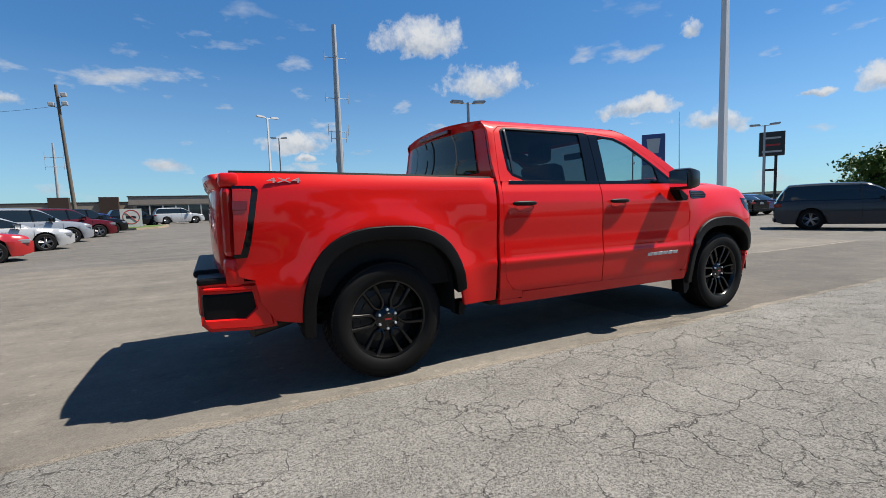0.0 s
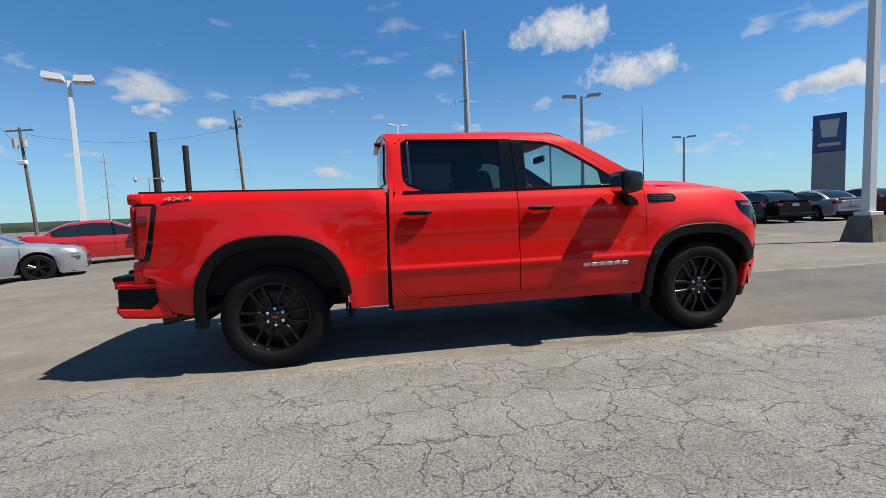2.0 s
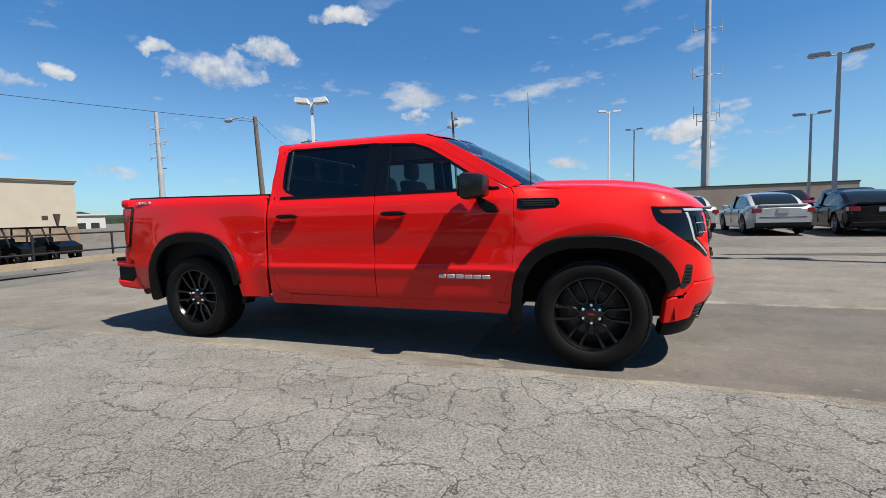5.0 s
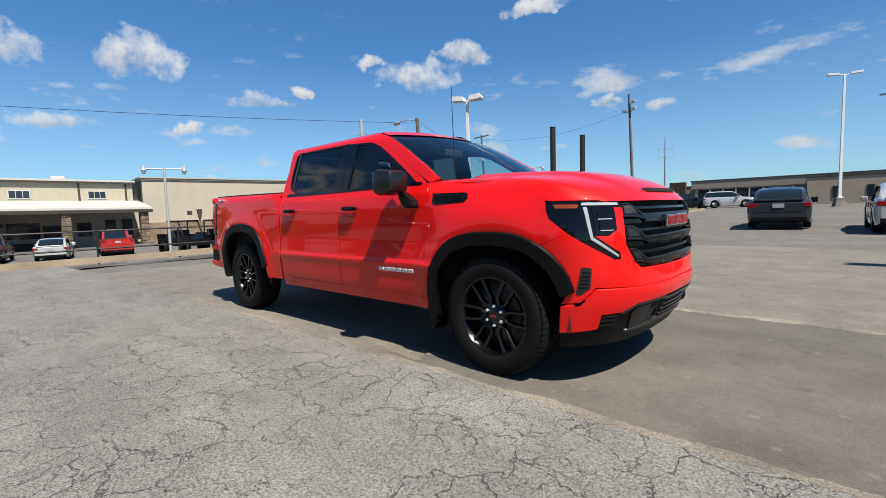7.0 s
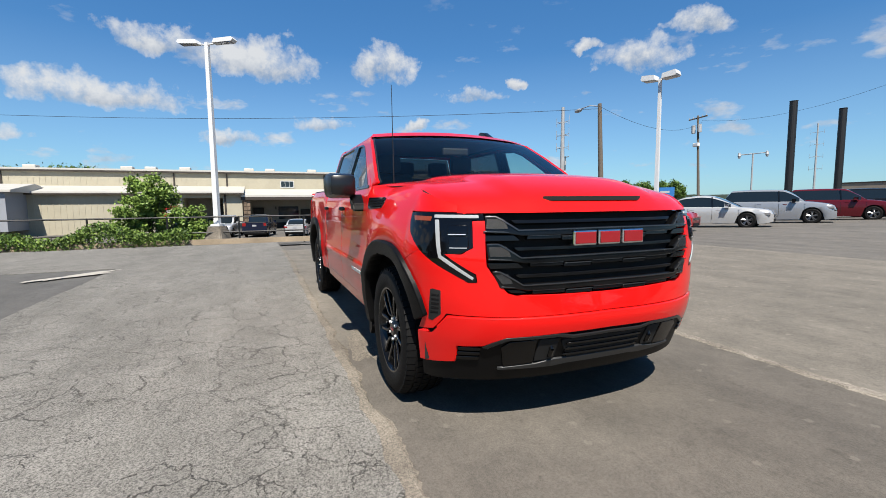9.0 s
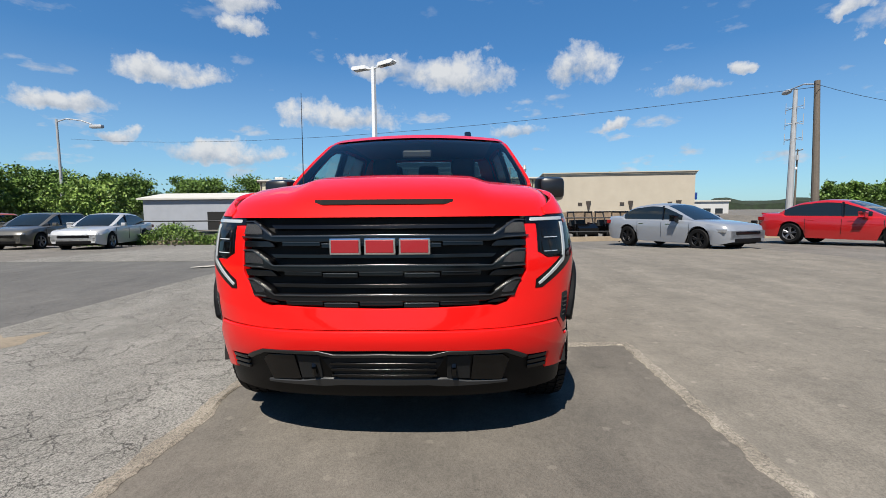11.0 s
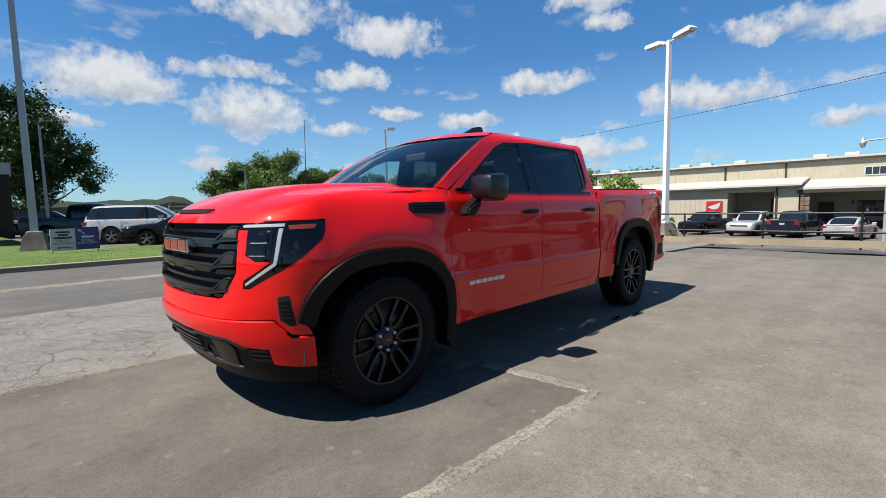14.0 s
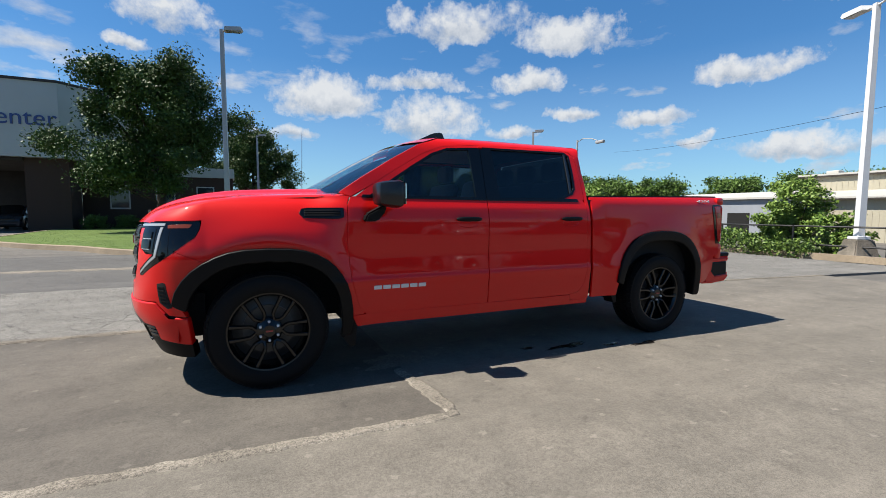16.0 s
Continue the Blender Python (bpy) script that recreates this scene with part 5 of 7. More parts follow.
def car(kind, paint, m, label, alloy=None, group="parked cars", lights_on=False):
    L, Wd, Ht, wb, r, over, cb0, cf0, rb, rf, belt, hood, deck = SHAPES[kind]
    mat = car_paint(paint, PAINTS[paint])
    alloy = alloy or ALLOY
    root = thing("pickup" if kind == "pickup" else "car", m, label, "pickup" if kind == "pickup" else "car", group)
    xr, xf = L - over - wb, L - over          # axles, counted from the tail
    hw = Wd / 2
    # body shell: rows of a half section from the sill over the shoulder to the middle line
    n = 44
    rows = []
    bed = kind == "pickup"
    for i in range(n + 1):
        x = L * i / n
        e = min(x, L - x)
        tuck = 1 - 0.16 * max(0, 1 - e / 0.42) ** 2.2 if not bed or x > L / 2 else 1 - 0.03 * max(0, 1 - e / 0.2) ** 2
        w = hw * tuck
        if x < cb0 + 0.3:
            top = deck
        elif x > cf0 - 0.45:
            k = min(1, (x - cf0 + 0.45) / (L - cf0 + 0.45))
            top = hood + (belt - hood) * (1 - k) - (0.10 if kind == "sedan" else 0.16) * k ** 3.0 - (0.06 if not bed else 0.02) * k
        else:
            top = belt
        top -= 0.22 * max(0, 1 - (L - x) / 0.16) ** 2 + (0.0 if bed else 0.13) * max(0, 1 - x / 0.14) ** 2
        low = 0.20 + 0.10 * max(0, 1 - e / 0.5) ** 2
        if bed:
            low += 0.15
        for ax in (xr, xf):
            d = abs(x - ax)
            if d < r * 1.16:
                low = max(low, r + math.sqrt((r * 1.16) ** 2 - d * d))
        sec = [(w * 0.95, low), (w * 0.985, max(low + 0.01, 0.42)), (w, max(low + 0.02, 0.62)), (w * 0.99, max(low + 0.03, top - 0.14)), (w * 0.955, top - 0.035), (w * 0.90, top), (w * 0.55, top + 0.03), (0, top + 0.04)]
        rows.append([(x - L / 2, yy, zz) for yy, zz in sec])
    bm = bmesh.new()
    for sgn in (1, -1):
        grid = [[bm.verts.new((p[0], p[1] * sgn, p[2])) for p in row] for row in rows]
        for a, b in zip(grid, grid[1:]):
            for j in range(len(a) - 1):
                bm.faces.new((a[j], a[j + 1], b[j + 1], b[j]) if sgn > 0 else (a[j], b[j], b[j + 1], a[j + 1]))
        for g in (grid[0], grid[-1]):
            mid = [bm.verts.new((v.co.x, 0, v.co.z)) for v in g[:-1]]
            for j in range(len(g) - 2):
                bm.faces.new((g[j], g[j + 1], mid[j + 1], mid[j]))
    bmesh.ops.remove_doubles(bm, verts=bm.verts, dist=0.0005)
    bmesh.ops.recalc_face_normals(bm, faces=bm.faces)
    part("body", bm, mat, root, smooth=True)
    # underside and arches
    part("underbody", boxed(-L / 2 + 0.25, L / 2 - 0.25, -hw * 0.86, hw * 0.86, 0.2, 0.62), DARK, root)
    # cabin: glass band with roof and pillars
    t = 0.80
    cab = []
    for k, (x0, x1, yy, zz) in enumerate(((cb0, cf0, 0.90 * hw, belt - 0.02), (cb0 + (rb - cb0) * 0.5, cf0 - (cf0 - rf) * 0.5, 0.845 * hw, (belt + Ht) / 2 - 0.01), (rb, rf, t * hw, Ht - 0.07))):
        cab.append((x0 - L / 2, x1 - L / 2, yy, zz))
    # one arched shell from tail glass to windscreen: glass and painted faces go to parts of their own
    dip = 0.05 if kind == "sedan" else 0.03
    cols = []
    m = 30
    for i in range(m + 1):
        x = cb0 + (cf0 - cb0) * i / m
        if x < rb:
            k = (x - cb0) / (rb - cb0)
            zt = belt + (Ht - dip - belt) * (math.sin(k * math.pi / 2) ** 0.9 if kind == "sedan" else k ** 0.8)
        elif x > rf:
            k = (cf0 - x) / (cf0 - rf)
            zt = belt + (Ht - dip - belt) * (k * 0.72 + 0.28 * math.sin(k * math.pi / 2))
        else:
            zt = Ht - dip * (abs(2 * x - rb - rf) / (rf - rb)) ** 2
        h = (zt - belt) / (Ht - belt)
        ye = hw * (0.90 - 0.14 * h)
        ends = 1 - 0.10 * max(0.0, 1 - min(i, m - i) / 5.0) ** 2
        cols.append([(x - L / 2, yy * ends, zz) for yy, zz in ((hw * 0.90, belt - 0.03), (hw * (0.90 - 0.06 * h), belt + 0.45 * (zt - belt)), (ye + 0.004, zt - 0.075 * h), (ye * 0.93, zt - 0.022 * h), (ye * 0.84, zt), (ye * 0.45, zt + 0.022), (0, zt + 0.028))])
    glass_bm, paint_bm = bmesh.new(), bmesh.new()
    for i in range(m):
        x = cb0 + (cf0 - cb0) * (i + 0.5) / m
        tall = (cols[i][4][2] + cols[i + 1][4][2]) / 2 - belt
        for j in range(6):
            if j < 2:
                clear = tall > 0.17 and (x > cb0 + 0.32 or kind != "sedan")
            elif j < 4:
                clear = False
            else:
                clear = x < rb - 0.03 or x > rf + 0.06
            if bed and x < rb and j >= 4:
                clear = True
            dst = glass_bm if clear else paint_bm
            for sgn in (1, -1):
                q = [cols[i][j], cols[i + 1][j], cols[i + 1][j + 1], cols[i][j + 1]]
                dst.faces.new([dst.verts.new((p[0], p[1] * sgn, p[2])) for p in (q if sgn > 0 else q[::-1])])
    for b2 in (glass_bm, paint_bm):
        bmesh.ops.remove_doubles(b2, verts=b2.verts, dist=0.0005)
        bmesh.ops.recalc_face_normals(b2, faces=b2.faces)
    part("glasshouse", glass_bm, CAR_GLASS, root, "dark tinted windows", smooth=True)
    part("roof", paint_bm, mat, root, smooth=True)
    # pillars, mirrors, lamps, wheels
    for s in (1, -1):
        mid = (xr + xf) / 2 - L / 2 + 0.05
        part("door_pillar", tubed((mid, s * cab[0][2] * 1.0, cab[0][3]), (mid - 0.05, s * cab[2][2] * 1.0, cab[2][3]), 0.035, 0.03, 6), GLOSS_BLACK, root)
        # mirror, handles, door seams
        mx = cab[0][1] - 0.42
        bm = boxed(mx - 0.09, mx + 0.07, s * hw * 1.0 - 0.02, s * hw * 1.0 + s * 0.16, belt - 0.02, belt + 0.12, bevel=0.03)
        part("mirror", bm, mat if paint != "silver" else GLOSS_BLACK, root)
        for dx in (mid - L * 0.012 - 0.85, mid + 0.15):
            part("handle", boxed(dx, dx + 0.17, s * hw * 0.985 - 0.012, s * hw * 0.985 + 0.012, belt - 0.155, belt - 0.13), mat if paint != "silver" else CHROME, root)
        for dx in (mid, mid + 1.02 if not bed else mid + 0.9, mid - 0.98):
            part("door_seam", boxed(dx - 0.004, dx + 0.004, s * hw * 0.99 - 0.006, s * hw * 1.004, 0.36 + (0.12 if bed else 0), belt - 0.08), DARK, root)
        # lamps
        part("headlight", boxed(L / 2 - 0.42, L / 2 - 0.10, s * hw * 0.88 - 0.10, s * hw * 0.88 + 0.03, hood - 0.34, hood - 0.22, bevel=0.025), LAMP_CLEAR, root)
        part("tail_light", boxed(-L / 2 - 0.006, -L / 2 + (0.25 if not bed else 0.1), s * hw * 0.80 - 0.14, s * hw * 0.84 + 0.12 * 0.9, deck - 0.24, deck - (0.10 if kind != "pickup" else -0.02), bevel=0.02), TAIL_RED, root)
        for ax in (xr, xf):
            arch = lathe([(0.001, 0), (r * 1.17, 0)], 24)
            a = part("wheel_arch", arch, DARK, root)
            a.matrix_basis = pose(ax - L / 2, s * (hw - 0.17), r + 0.01)
            car_wheel(root, ax - L / 2, s * (hw - 0.115), r, alloy)
    # front and rear trim
    part("grille", boxed(L / 2 - 0.10, L / 2 + 0.012, -hw * 0.60, hw * 0.60, hood - 0.40, hood - 0.30, bevel=0.02), GLOSS_BLACK, root)
    part("lower_grille", boxed(L / 2 - 0.10, L / 2 + 0.006, -hw * 0.66, hw * 0.66, 0.27, 0.40, bevel=0.02), BLACK_PLASTIC, root)
    part("rear_valance", boxed(-L / 2 - 0.012, -L / 2 + 0.15, -hw * 0.86, hw * 0.86, 0.27, 0.42, bevel=0.02), BLACK_PLASTIC, root)
    part("boot_seam", boxed(-L / 2 - 0.008, -L / 2 + 0.02, -hw * 0.72, hw * 0.72, deck - 0.40, deck - 0.385), DARK, root)
    if kind == "sedan":
        part("boot_lip", boxed(-L / 2 + 0.0, -L / 2 + 0.12, -hw * 0.74, hw * 0.74, deck - 0.03, deck + 0.035, bevel=0.02), mat, root)
    part("plate", boxed(-L / 2 - 0.02, -L / 2 + 0.02, -0.16, 0.16, deck - 0.26, deck - 0.12), PLATE, root)
    if bed:
        part("bed_floor", boxed(-L / 2 + 0.05, cb0 - L / 2, -hw * 0.85, hw * 0.85, deck + 0.0, deck + 0.045), DARK, root)
    return root


def put_car(kind, paint, x, y, heading, label, alloy=None, dz=0.0):
    return car(kind, paint, pose(x, y, ground_height(x, y) - 0.03 + dz, 0, 0, heading), label, alloy)


put_car("sedan", "silver", -8.75, 7.8, 25.6, "silver sedan with black wheels parked on the lot", ALLOY_DARK)
put_car("sedan", "red", -8.2, 13.05, 28, "red sedan with dark machined wheels in the parked row")
put_car("sedan", "white", -8.27, 17.9, 28, "white sedan in the parked row")
put_car("suv", "silver", -8.65, 23.1, 28, "silvery suv in the parked row")
put_car("suv", "maroon", -8.45, 27.9, 28, "maroon suv in the parked row")
put_car("suv", "black", -8.6, 33.0, 28, "black suv with black wheels at the row's end", ALLOY_DARK)
put_car("sedan", "slate", 3.5, 17.9, 94, "dark blue-grey sedan seen from behind", ALLOY_DARK)
put_car("sedan", "white", 6.8, 16.1, 92, "white sedan with a black tail trim")
put_car("sedan", "white", 9.5, 15.7, 90, "white sedan beside the black one")
put_car("sedan", "black", 12.05, 15.1, 86, "black sedan with bright window trim")
put_car("sedan", "silver", 14.3, 15.0, 86, "blue-grey silver sedan on the lot")
put_car("sedan", "navy", 17.2, 14.7, 84, "dark blue sedan on the lot")
put_car("sedan", "black", 20.0, 15.0, 84, "black sedan on the lot")
put_car("sedan", "silver", 22.9, 14.8, 84, "silver sedan on the lot")
put_car("sedan", "maroon", 26.4, 15.1, 84, "dark red sedan on the lot")
put_car("sedan", "black", 29.2, 15.2, 84, "black sedan on the lot")
put_car("sedan", "blue", 34.0, 15.8, 84, "bright blue sedan on the lot")
put_car("sedan", "black", 31.6, 15.4, 84, "black sedan beside the blue one")
put_car("suv", "grey", 19.94, 4.0, -62, "dark grey suv standing alone on the lot")
for i, (p, k) in enumerate((("maroon", "suv"), ("black", "suv"), ("navy", "suv"), ("silver", "suv"), ("black", "sedan"), ("white", "suv"), ("maroon", "suv"))):
    put_car(k, p, 14.0 + i * 3.1, 27.0 - i * 0.2, -90, "%s %s in the second row" % (p, k))


# ---- lamps, poles, signs ----
def twin_lamp(x, y, height, lean, label, base=True, heads=2, arm=0.55, turn=0.0, mat=None, z=None, bulk=1.0):
    """A tall square lamp post on a concrete foot, with flat heads on short arms."""
    mat = mat or WHITE_POLE
    z = ground_height(x, y) - 0.04 if z is None else z
    root = thing("lamp_post", pose(x, y, z, 0, 0, turn), label, "lamp post", "lamp posts")
    foot = 0.0
    if base:
        bm = bmesh.new()
        a = [bm.verts.new((sx * 0.42, sy * 0.42, -0.1)) for sx, sy in ((1, 1), (-1, 1), (-1, -1), (1, -1))]
        b = [bm.verts.new((sx * 0.27, sy * 0.27, 0.68)) for sx, sy in ((1, 1), (-1, 1), (-1, -1), (1, -1))]
        bm.faces.new(b)
        for i in range(4):
            j = (i + 1) % 4
            bm.faces.new((a[i], a[j], b[j], b[i]))
        bmesh.ops.bevel(bm, geom=bm.edges[:], offset=0.03, segments=2, affect="EDGES")
        bmesh.ops.recalc_face_normals(bm, faces=bm.faces)
        part("concrete_foot", bm, CONCRETE_LIGHT, root, "tapered rough concrete foot")
        part("base_cover", boxed(-0.2, 0.2, -0.2, 0.2, 0.68, 0.78, bevel=0.015), mat, root)
        foot = 0.7
    bm = bmesh.new()
    w0, w1 = 0.10, 0.07
    lo = [bm.verts.new((sx * w0, sy * w0, foot)) for sx, sy in ((1, 1), (-1, 1), (-1, -1), (1, -1))]
    hi = [bm.verts.new((sx * w1, sy * w1, height)) for sx, sy in ((1, 1), (-1, 1), (-1, -1), (1, -1))]
    bm.faces.new(hi)
    for i in range(4):
        j = (i + 1) % 4
        bm.faces.new((lo[i], lo[j], hi[j], hi[i]))
    bmesh.ops.recalc_face_normals(bm, faces=bm.faces)
    part("post", bm, mat, root)
    for s in (1, -1)[:heads]:
        bm = tubed((0, 0, height - 0.08), (s * arm, 0, height - 0.02), 0.035, 0.03, 8)
        part("arm", bm, mat, root)
        bm = prism([(s * arm * 0.55, height - 0.06), (s * arm * 0.7, height + 0.10 * bulk), (s * (arm + 0.55), height + 0.14 * bulk), (s * (arm + 0.62), height + 0.06), (s * (arm + 0.55), height - 0.02)], -0.17 * bulk, 0.17 * bulk)
        part("head", bm, mat, root)
        part("lens", boxed(min(s * arm * 0.9, s * (arm + 0.5)), max(s * arm * 0.9, s * (arm + 0.5)), -0.13, 0.13, height - 0.055, height - 0.02), LAMP_CLEAR, root)
    return root


twin_lamp(-14.0, -3.36, 7.9, 0, "white twin-headed lamp post on a concrete foot by the fence", turn=62)
twin_lamp(-11.85, 18.2, 7.75, 0, "white lamp post with two broad box heads", base=False, arm=0.3, turn=20, bulk=1.9)
twin_lamp(13.2, 4.75, 10.5, 0, "tall white lamp post on a weathered concrete foot")
twin_lamp(14.2, 21.8, 7.8, 0, "pale lamp post with two thin flat heads", base=False, turn=-15, mat=STEEL)
twin_lamp(18.97, 37.8, 7.5, 0, "pale lamp post with two thin flat heads", base=False, turn=-15, mat=STEEL)
twin_lamp(8.4, 66.0, 11.5, 0, "far grey lamp post", base=False, turn=-15, mat=STEEL)
twin_lamp(33.9, 38.1, 7.7, 0, "far grey lamp post", base=False, turn=-15, mat=STEEL)
twin_lamp(44.0, 19.6, 7.7, 0, "grey lamp post in front of the dealer sign", base=False, turn=-60, mat=STEEL)
twin_lamp(4.7, 46.0, 10.6, 0, "tall pale lamp post before the shops", base=True, turn=20)
twin_lamp(4.4, -17.3, 8.85, 0, "galvanised lamp post with one box head beside the lawn", heads=1, arm=0.2, turn=170, mat=STEEL)
twin_lamp(2.3, -42.0, 8.4, 0, "distant grey lamp post", base=False, heads=1, arm=0.2, turn=170, mat=STEEL)
twin_lamp(-15.4, -49.0, 6.3, 0, "distant grey lamp post before the trees", base=False, heads=1, arm=0.2, turn=-10, mat=STEEL)
twin_lamp(-17.3, -25.7, 7.85, 0, "slightly leaning galvanised lamp post", base=False, heads=1, arm=0.2, turn=150, mat=STEEL)


def utility_pole(x, y, height, lean_deg, label, kind="plain", turn=0.0):
    z = ground_height(x, y) - 0.04
    root = thing("utility_pole", pose(x, y, z, 0, lean_deg, turn), label, "utility pole", "utility poles")
    part("pole", tubed((0, 0, -0.3), (0, 0, height), 0.17, 0.11, 12), WOOD_POLE, root)
    if kind == "arm":
        bm = bmesh.new()
        pts = [(0, 0, height - 0.15), (-0.8, 0, height + 0.1), (-1.7, 0, height + 0.12)]
        for a, b in zip(pts, pts[1:]):
            tube(bm, a, b, 0.03, 0.03, 8)
        part("arm", bm, STEEL, root)
        bm = bmesh.new()
        bmesh.ops.create_uvsphere(bm, u_segments=12, v_segments=8, radius=0.2)
        for v in bm.verts:
            v.co = Vector((v.co.x * 1.5 - 1.85, v.co.y * 0.8, v.co.z * 0.55 + height + 0.06))
        part("lamp_head", bm, STEEL, root, smooth=True)
    elif kind == "cross":
        part("crossarm", boxed(-1.2, 1.2, -0.06, 0.06, height - 0.35, height - 0.22), WOOD_POLE, root)
        for k in (-1.1, -0.6, 0.6, 1.1):
            part("insulator", tubed((k, 0, height - 0.22), (k, 0, height - 0.04), 0.05, 0.03, 8), STEEL, root)
        for k in (-0.4, 0.4):
            part("transformer", tubed((k, -0.25, height - 2.0), (k, -0.25, height - 1.1), 0.22, 0.22, 12), STEEL, root)
        part("floodlight", boxed(-0.35, 0.35, -0.5, -0.1, height - 3.6, height - 3.2, bevel=0.05), WHITE_POLE, root)
    else:
        for s, h in ((1, 1.6), (-1, 1.7), (1, 0.9)):
            part("floodlight_arm", tubed((0, 0, height - h - 0.2), (s * 0.45, 0, height - h), 0.03, 0.03, 6), STEEL, root)
            part("floodlight", boxed(s * 0.45 - 0.2, s * 0.45 + 0.2, -0.25, 0.1, height - h - 0.05, height - h + 0.25, bevel=0.04), STEEL, root)
    return root


utility_pole(-11.2, 44.3, 12.1, -2.5, "leaning grey wooden pole with floodlights", "plain")
utility_pole(-14.0, 16.4, 6.9, -3.0, "leaning wooden street light pole", "arm")
utility_pole(-31.5, 46.2, 11.0, -3.0, "wooden power pole with crossarm and transformers", "cross")
for i, (x, y, h) in enumerate(((-75, 60, 8), (75, 60, 9))):
    utility_pole(x, y, h + 3, 0, "distant wooden power pole", "cross", turn=30.0 * i)


def steel_mast(x, y, height, r, label, arms):
    root = thing("steel_mast", pose(x, y, ground_height(x, y) - 0.04), label, "mast", "masts")
    part("shaft", tubed((0, 0, -0.2), (0, 0, height), r, r * 0.55, 12), STEEL, root)
    for h, w in arms:
        bm = bmesh.new()
        tube(bm, (-w, 0, h), (w, 0, h + 0.05), 0.05, 0.05, 6)
        tube(bm, (0, -w * 0.7, h), (0, w * 0.7, h), 0.05, 0.05, 6)
        part("bracket", bm, STEEL, root)
        for s in (-1, 1):
            part("antenna", tubed((s * w, 0, h - 0.6), (s * w, 0, h + 1.2), 0.05, 0.04, 6), STEEL, root)
    return root


steel_mast(17.85, 68.3, 29.6, 0.62, "tall grey radio mast with antenna brackets", [(24.6, 1.7), (18.4, 1.8), (13.2, 1.6), (12.2, 1.2), (9.0, 0.6)])
steel_mast(-70.0, 55.5, 20.0, 0.55, "grey steel transmission pole with short arms", [(17, 2.0), (14.5, 2.0), (12, 2.0)])
steel_mast(-87.4, 170.4, 26.0, 0.35, "distant steel transmission pole", [(23, 2), (19, 2), (15, 2), (11, 2)])
steel_mast(-30.0, 120.0, 17.0, 0.35, "distant steel transmission pole", [(12, 1.6), (14, 1.6)])
for x, y, h in ((-16.44, 37.1, 8.7), (-16.04, 42.8, 8.4)):
    root = thing("sign_post", pose(x, y, ground_height(x, y)), "bare black steel post of a removed sign", "post", "black posts")
    part("column", tubed((0, 0, -0.2), (0, 0, h), 0.27, 0.27, 16), BLACK_METAL, root)
    part("cap", tubed((0, 0, h), (0, 0, h + 0.04), 0.29, 0.29, 16), BLACK_METAL, root)

BLUE_SIGN = material("blue_sign_face", (0.0065, 0.0299, 0.1629), 0.35, coat=0.3)
WHITE_SIGN = material("white_sign_face", (0.4073, 0.4073, 0.4018), 0.45, grain=0.05)
BLACK_SIGN = material("black_sign_face", (0.0065, 0.0065, 0.0076), 0.4)
RED_SIGN = material("red_sign_face", (0.3367, 0.0109, 0.0109), 0.45)
GREY_CLAD = material("grey_cladding", (0.2064, 0.2118, 0.2227), 0.5, grain=0.05, vary=0.05)


def pylon_sign(x, y, turn):
    root = thing("pylon_sign", pose(x, y, ground_height(x, y), 0, 0, turn), "blue square dealer sign on a grey clad pylon", "sign")
    part("pylon", boxed(-1.05, 1.05, -0.5, 0.5, -0.2, 4.6, bevel=0.04), GREY_CLAD, root)
    part("sign_box", boxed(-1.05, 1.05, -0.6, 0.6, 4.62, 7.6, bevel=0.06), BLUE_SIGN, root)
    emblem = prism([(-0.62, 7.15), (-0.45, 5.75), (0.45, 5.75), (0.62, 7.15)], -0.63, -0.605)
    part("emblem", emblem, WHITE_SIGN, root, "pale emblem")
    part("lettering_bar", boxed(-0.7, 0.7, -0.62, -0.605, 5.05, 5.3), WHITE_SIGN, root, "pale bar of lettering")


pylon_sign(38.5, 26.9, -50)


def dealer_sign(x, y, turn):
    root = thing("dealer_sign", pose(x, y, ground_height(x, y), 0, 0, turn), "black rectangular dealer sign on two steel posts", "sign")
    part("panel", boxed(-0.98, 0.98, -0.3, 0.3, 5.0, 7.2, bevel=0.04), BLACK_SIGN, root)
    for k in (-0.55, 0.35):
        part("post", boxed(k - 0.11, k + 0.11, -0.11, 0.11, -0.2, 5.0), BLACK_METAL, root)
    part("brace", boxed(-0.55, 0.35, -0.08, 0.08, 3.6, 3.8), BLACK_METAL, root)
    for z0, w, mat in ((6.62, 0.66, WHITE_SIGN), (5.98, 0.62, RED_SIGN), (5.38, 0.74, WHITE_SIGN)):
        part("lettering_bar", boxed(-w, w, -0.315, -0.302, z0 - 0.08, z0 + 0.08), mat, root)


dealer_sign(46, 20.0, -58)


# ---- buildings ----
CREAM = material("cream_siding", (0.348, 0.320, 0.243), 0.7, grain=0.06, grain_scale=5, vary=0.06)
CREAM_SMOOTH = material("cream_stucco", (0.341, 0.304, 0.243), 0.85, grain=0.08, grain_scale=40, vary=0.05, bump=0.2, bump_scale=80)
TRIM = material("brown_trim", (0.0299, 0.0228, 0.0174), 0.6)
ROOF_WHITE = material("white_metal_roof", (0.409, 0.399, 0.367), 0.5, grain=0.05, vary=0.06)
PORCH_WALL = material("porch_wall_paint", (0.2498, 0.2281, 0.19), 0.8, grain=0.08, vary=0.12)
# interiors and openings: their dimness is put into this dark colour
INSIDE = material("interior_shade", (0.0272, 0.0245, 0.0217), 0.9, vary=0.3)
STONE = material("brown_field_stone", (0.1412, 0.1031, 0.0706), 0.9, grain=0.35, grain_scale=8, bump=0.5, bump_scale=10, vary=0.35, per_object=0.35)
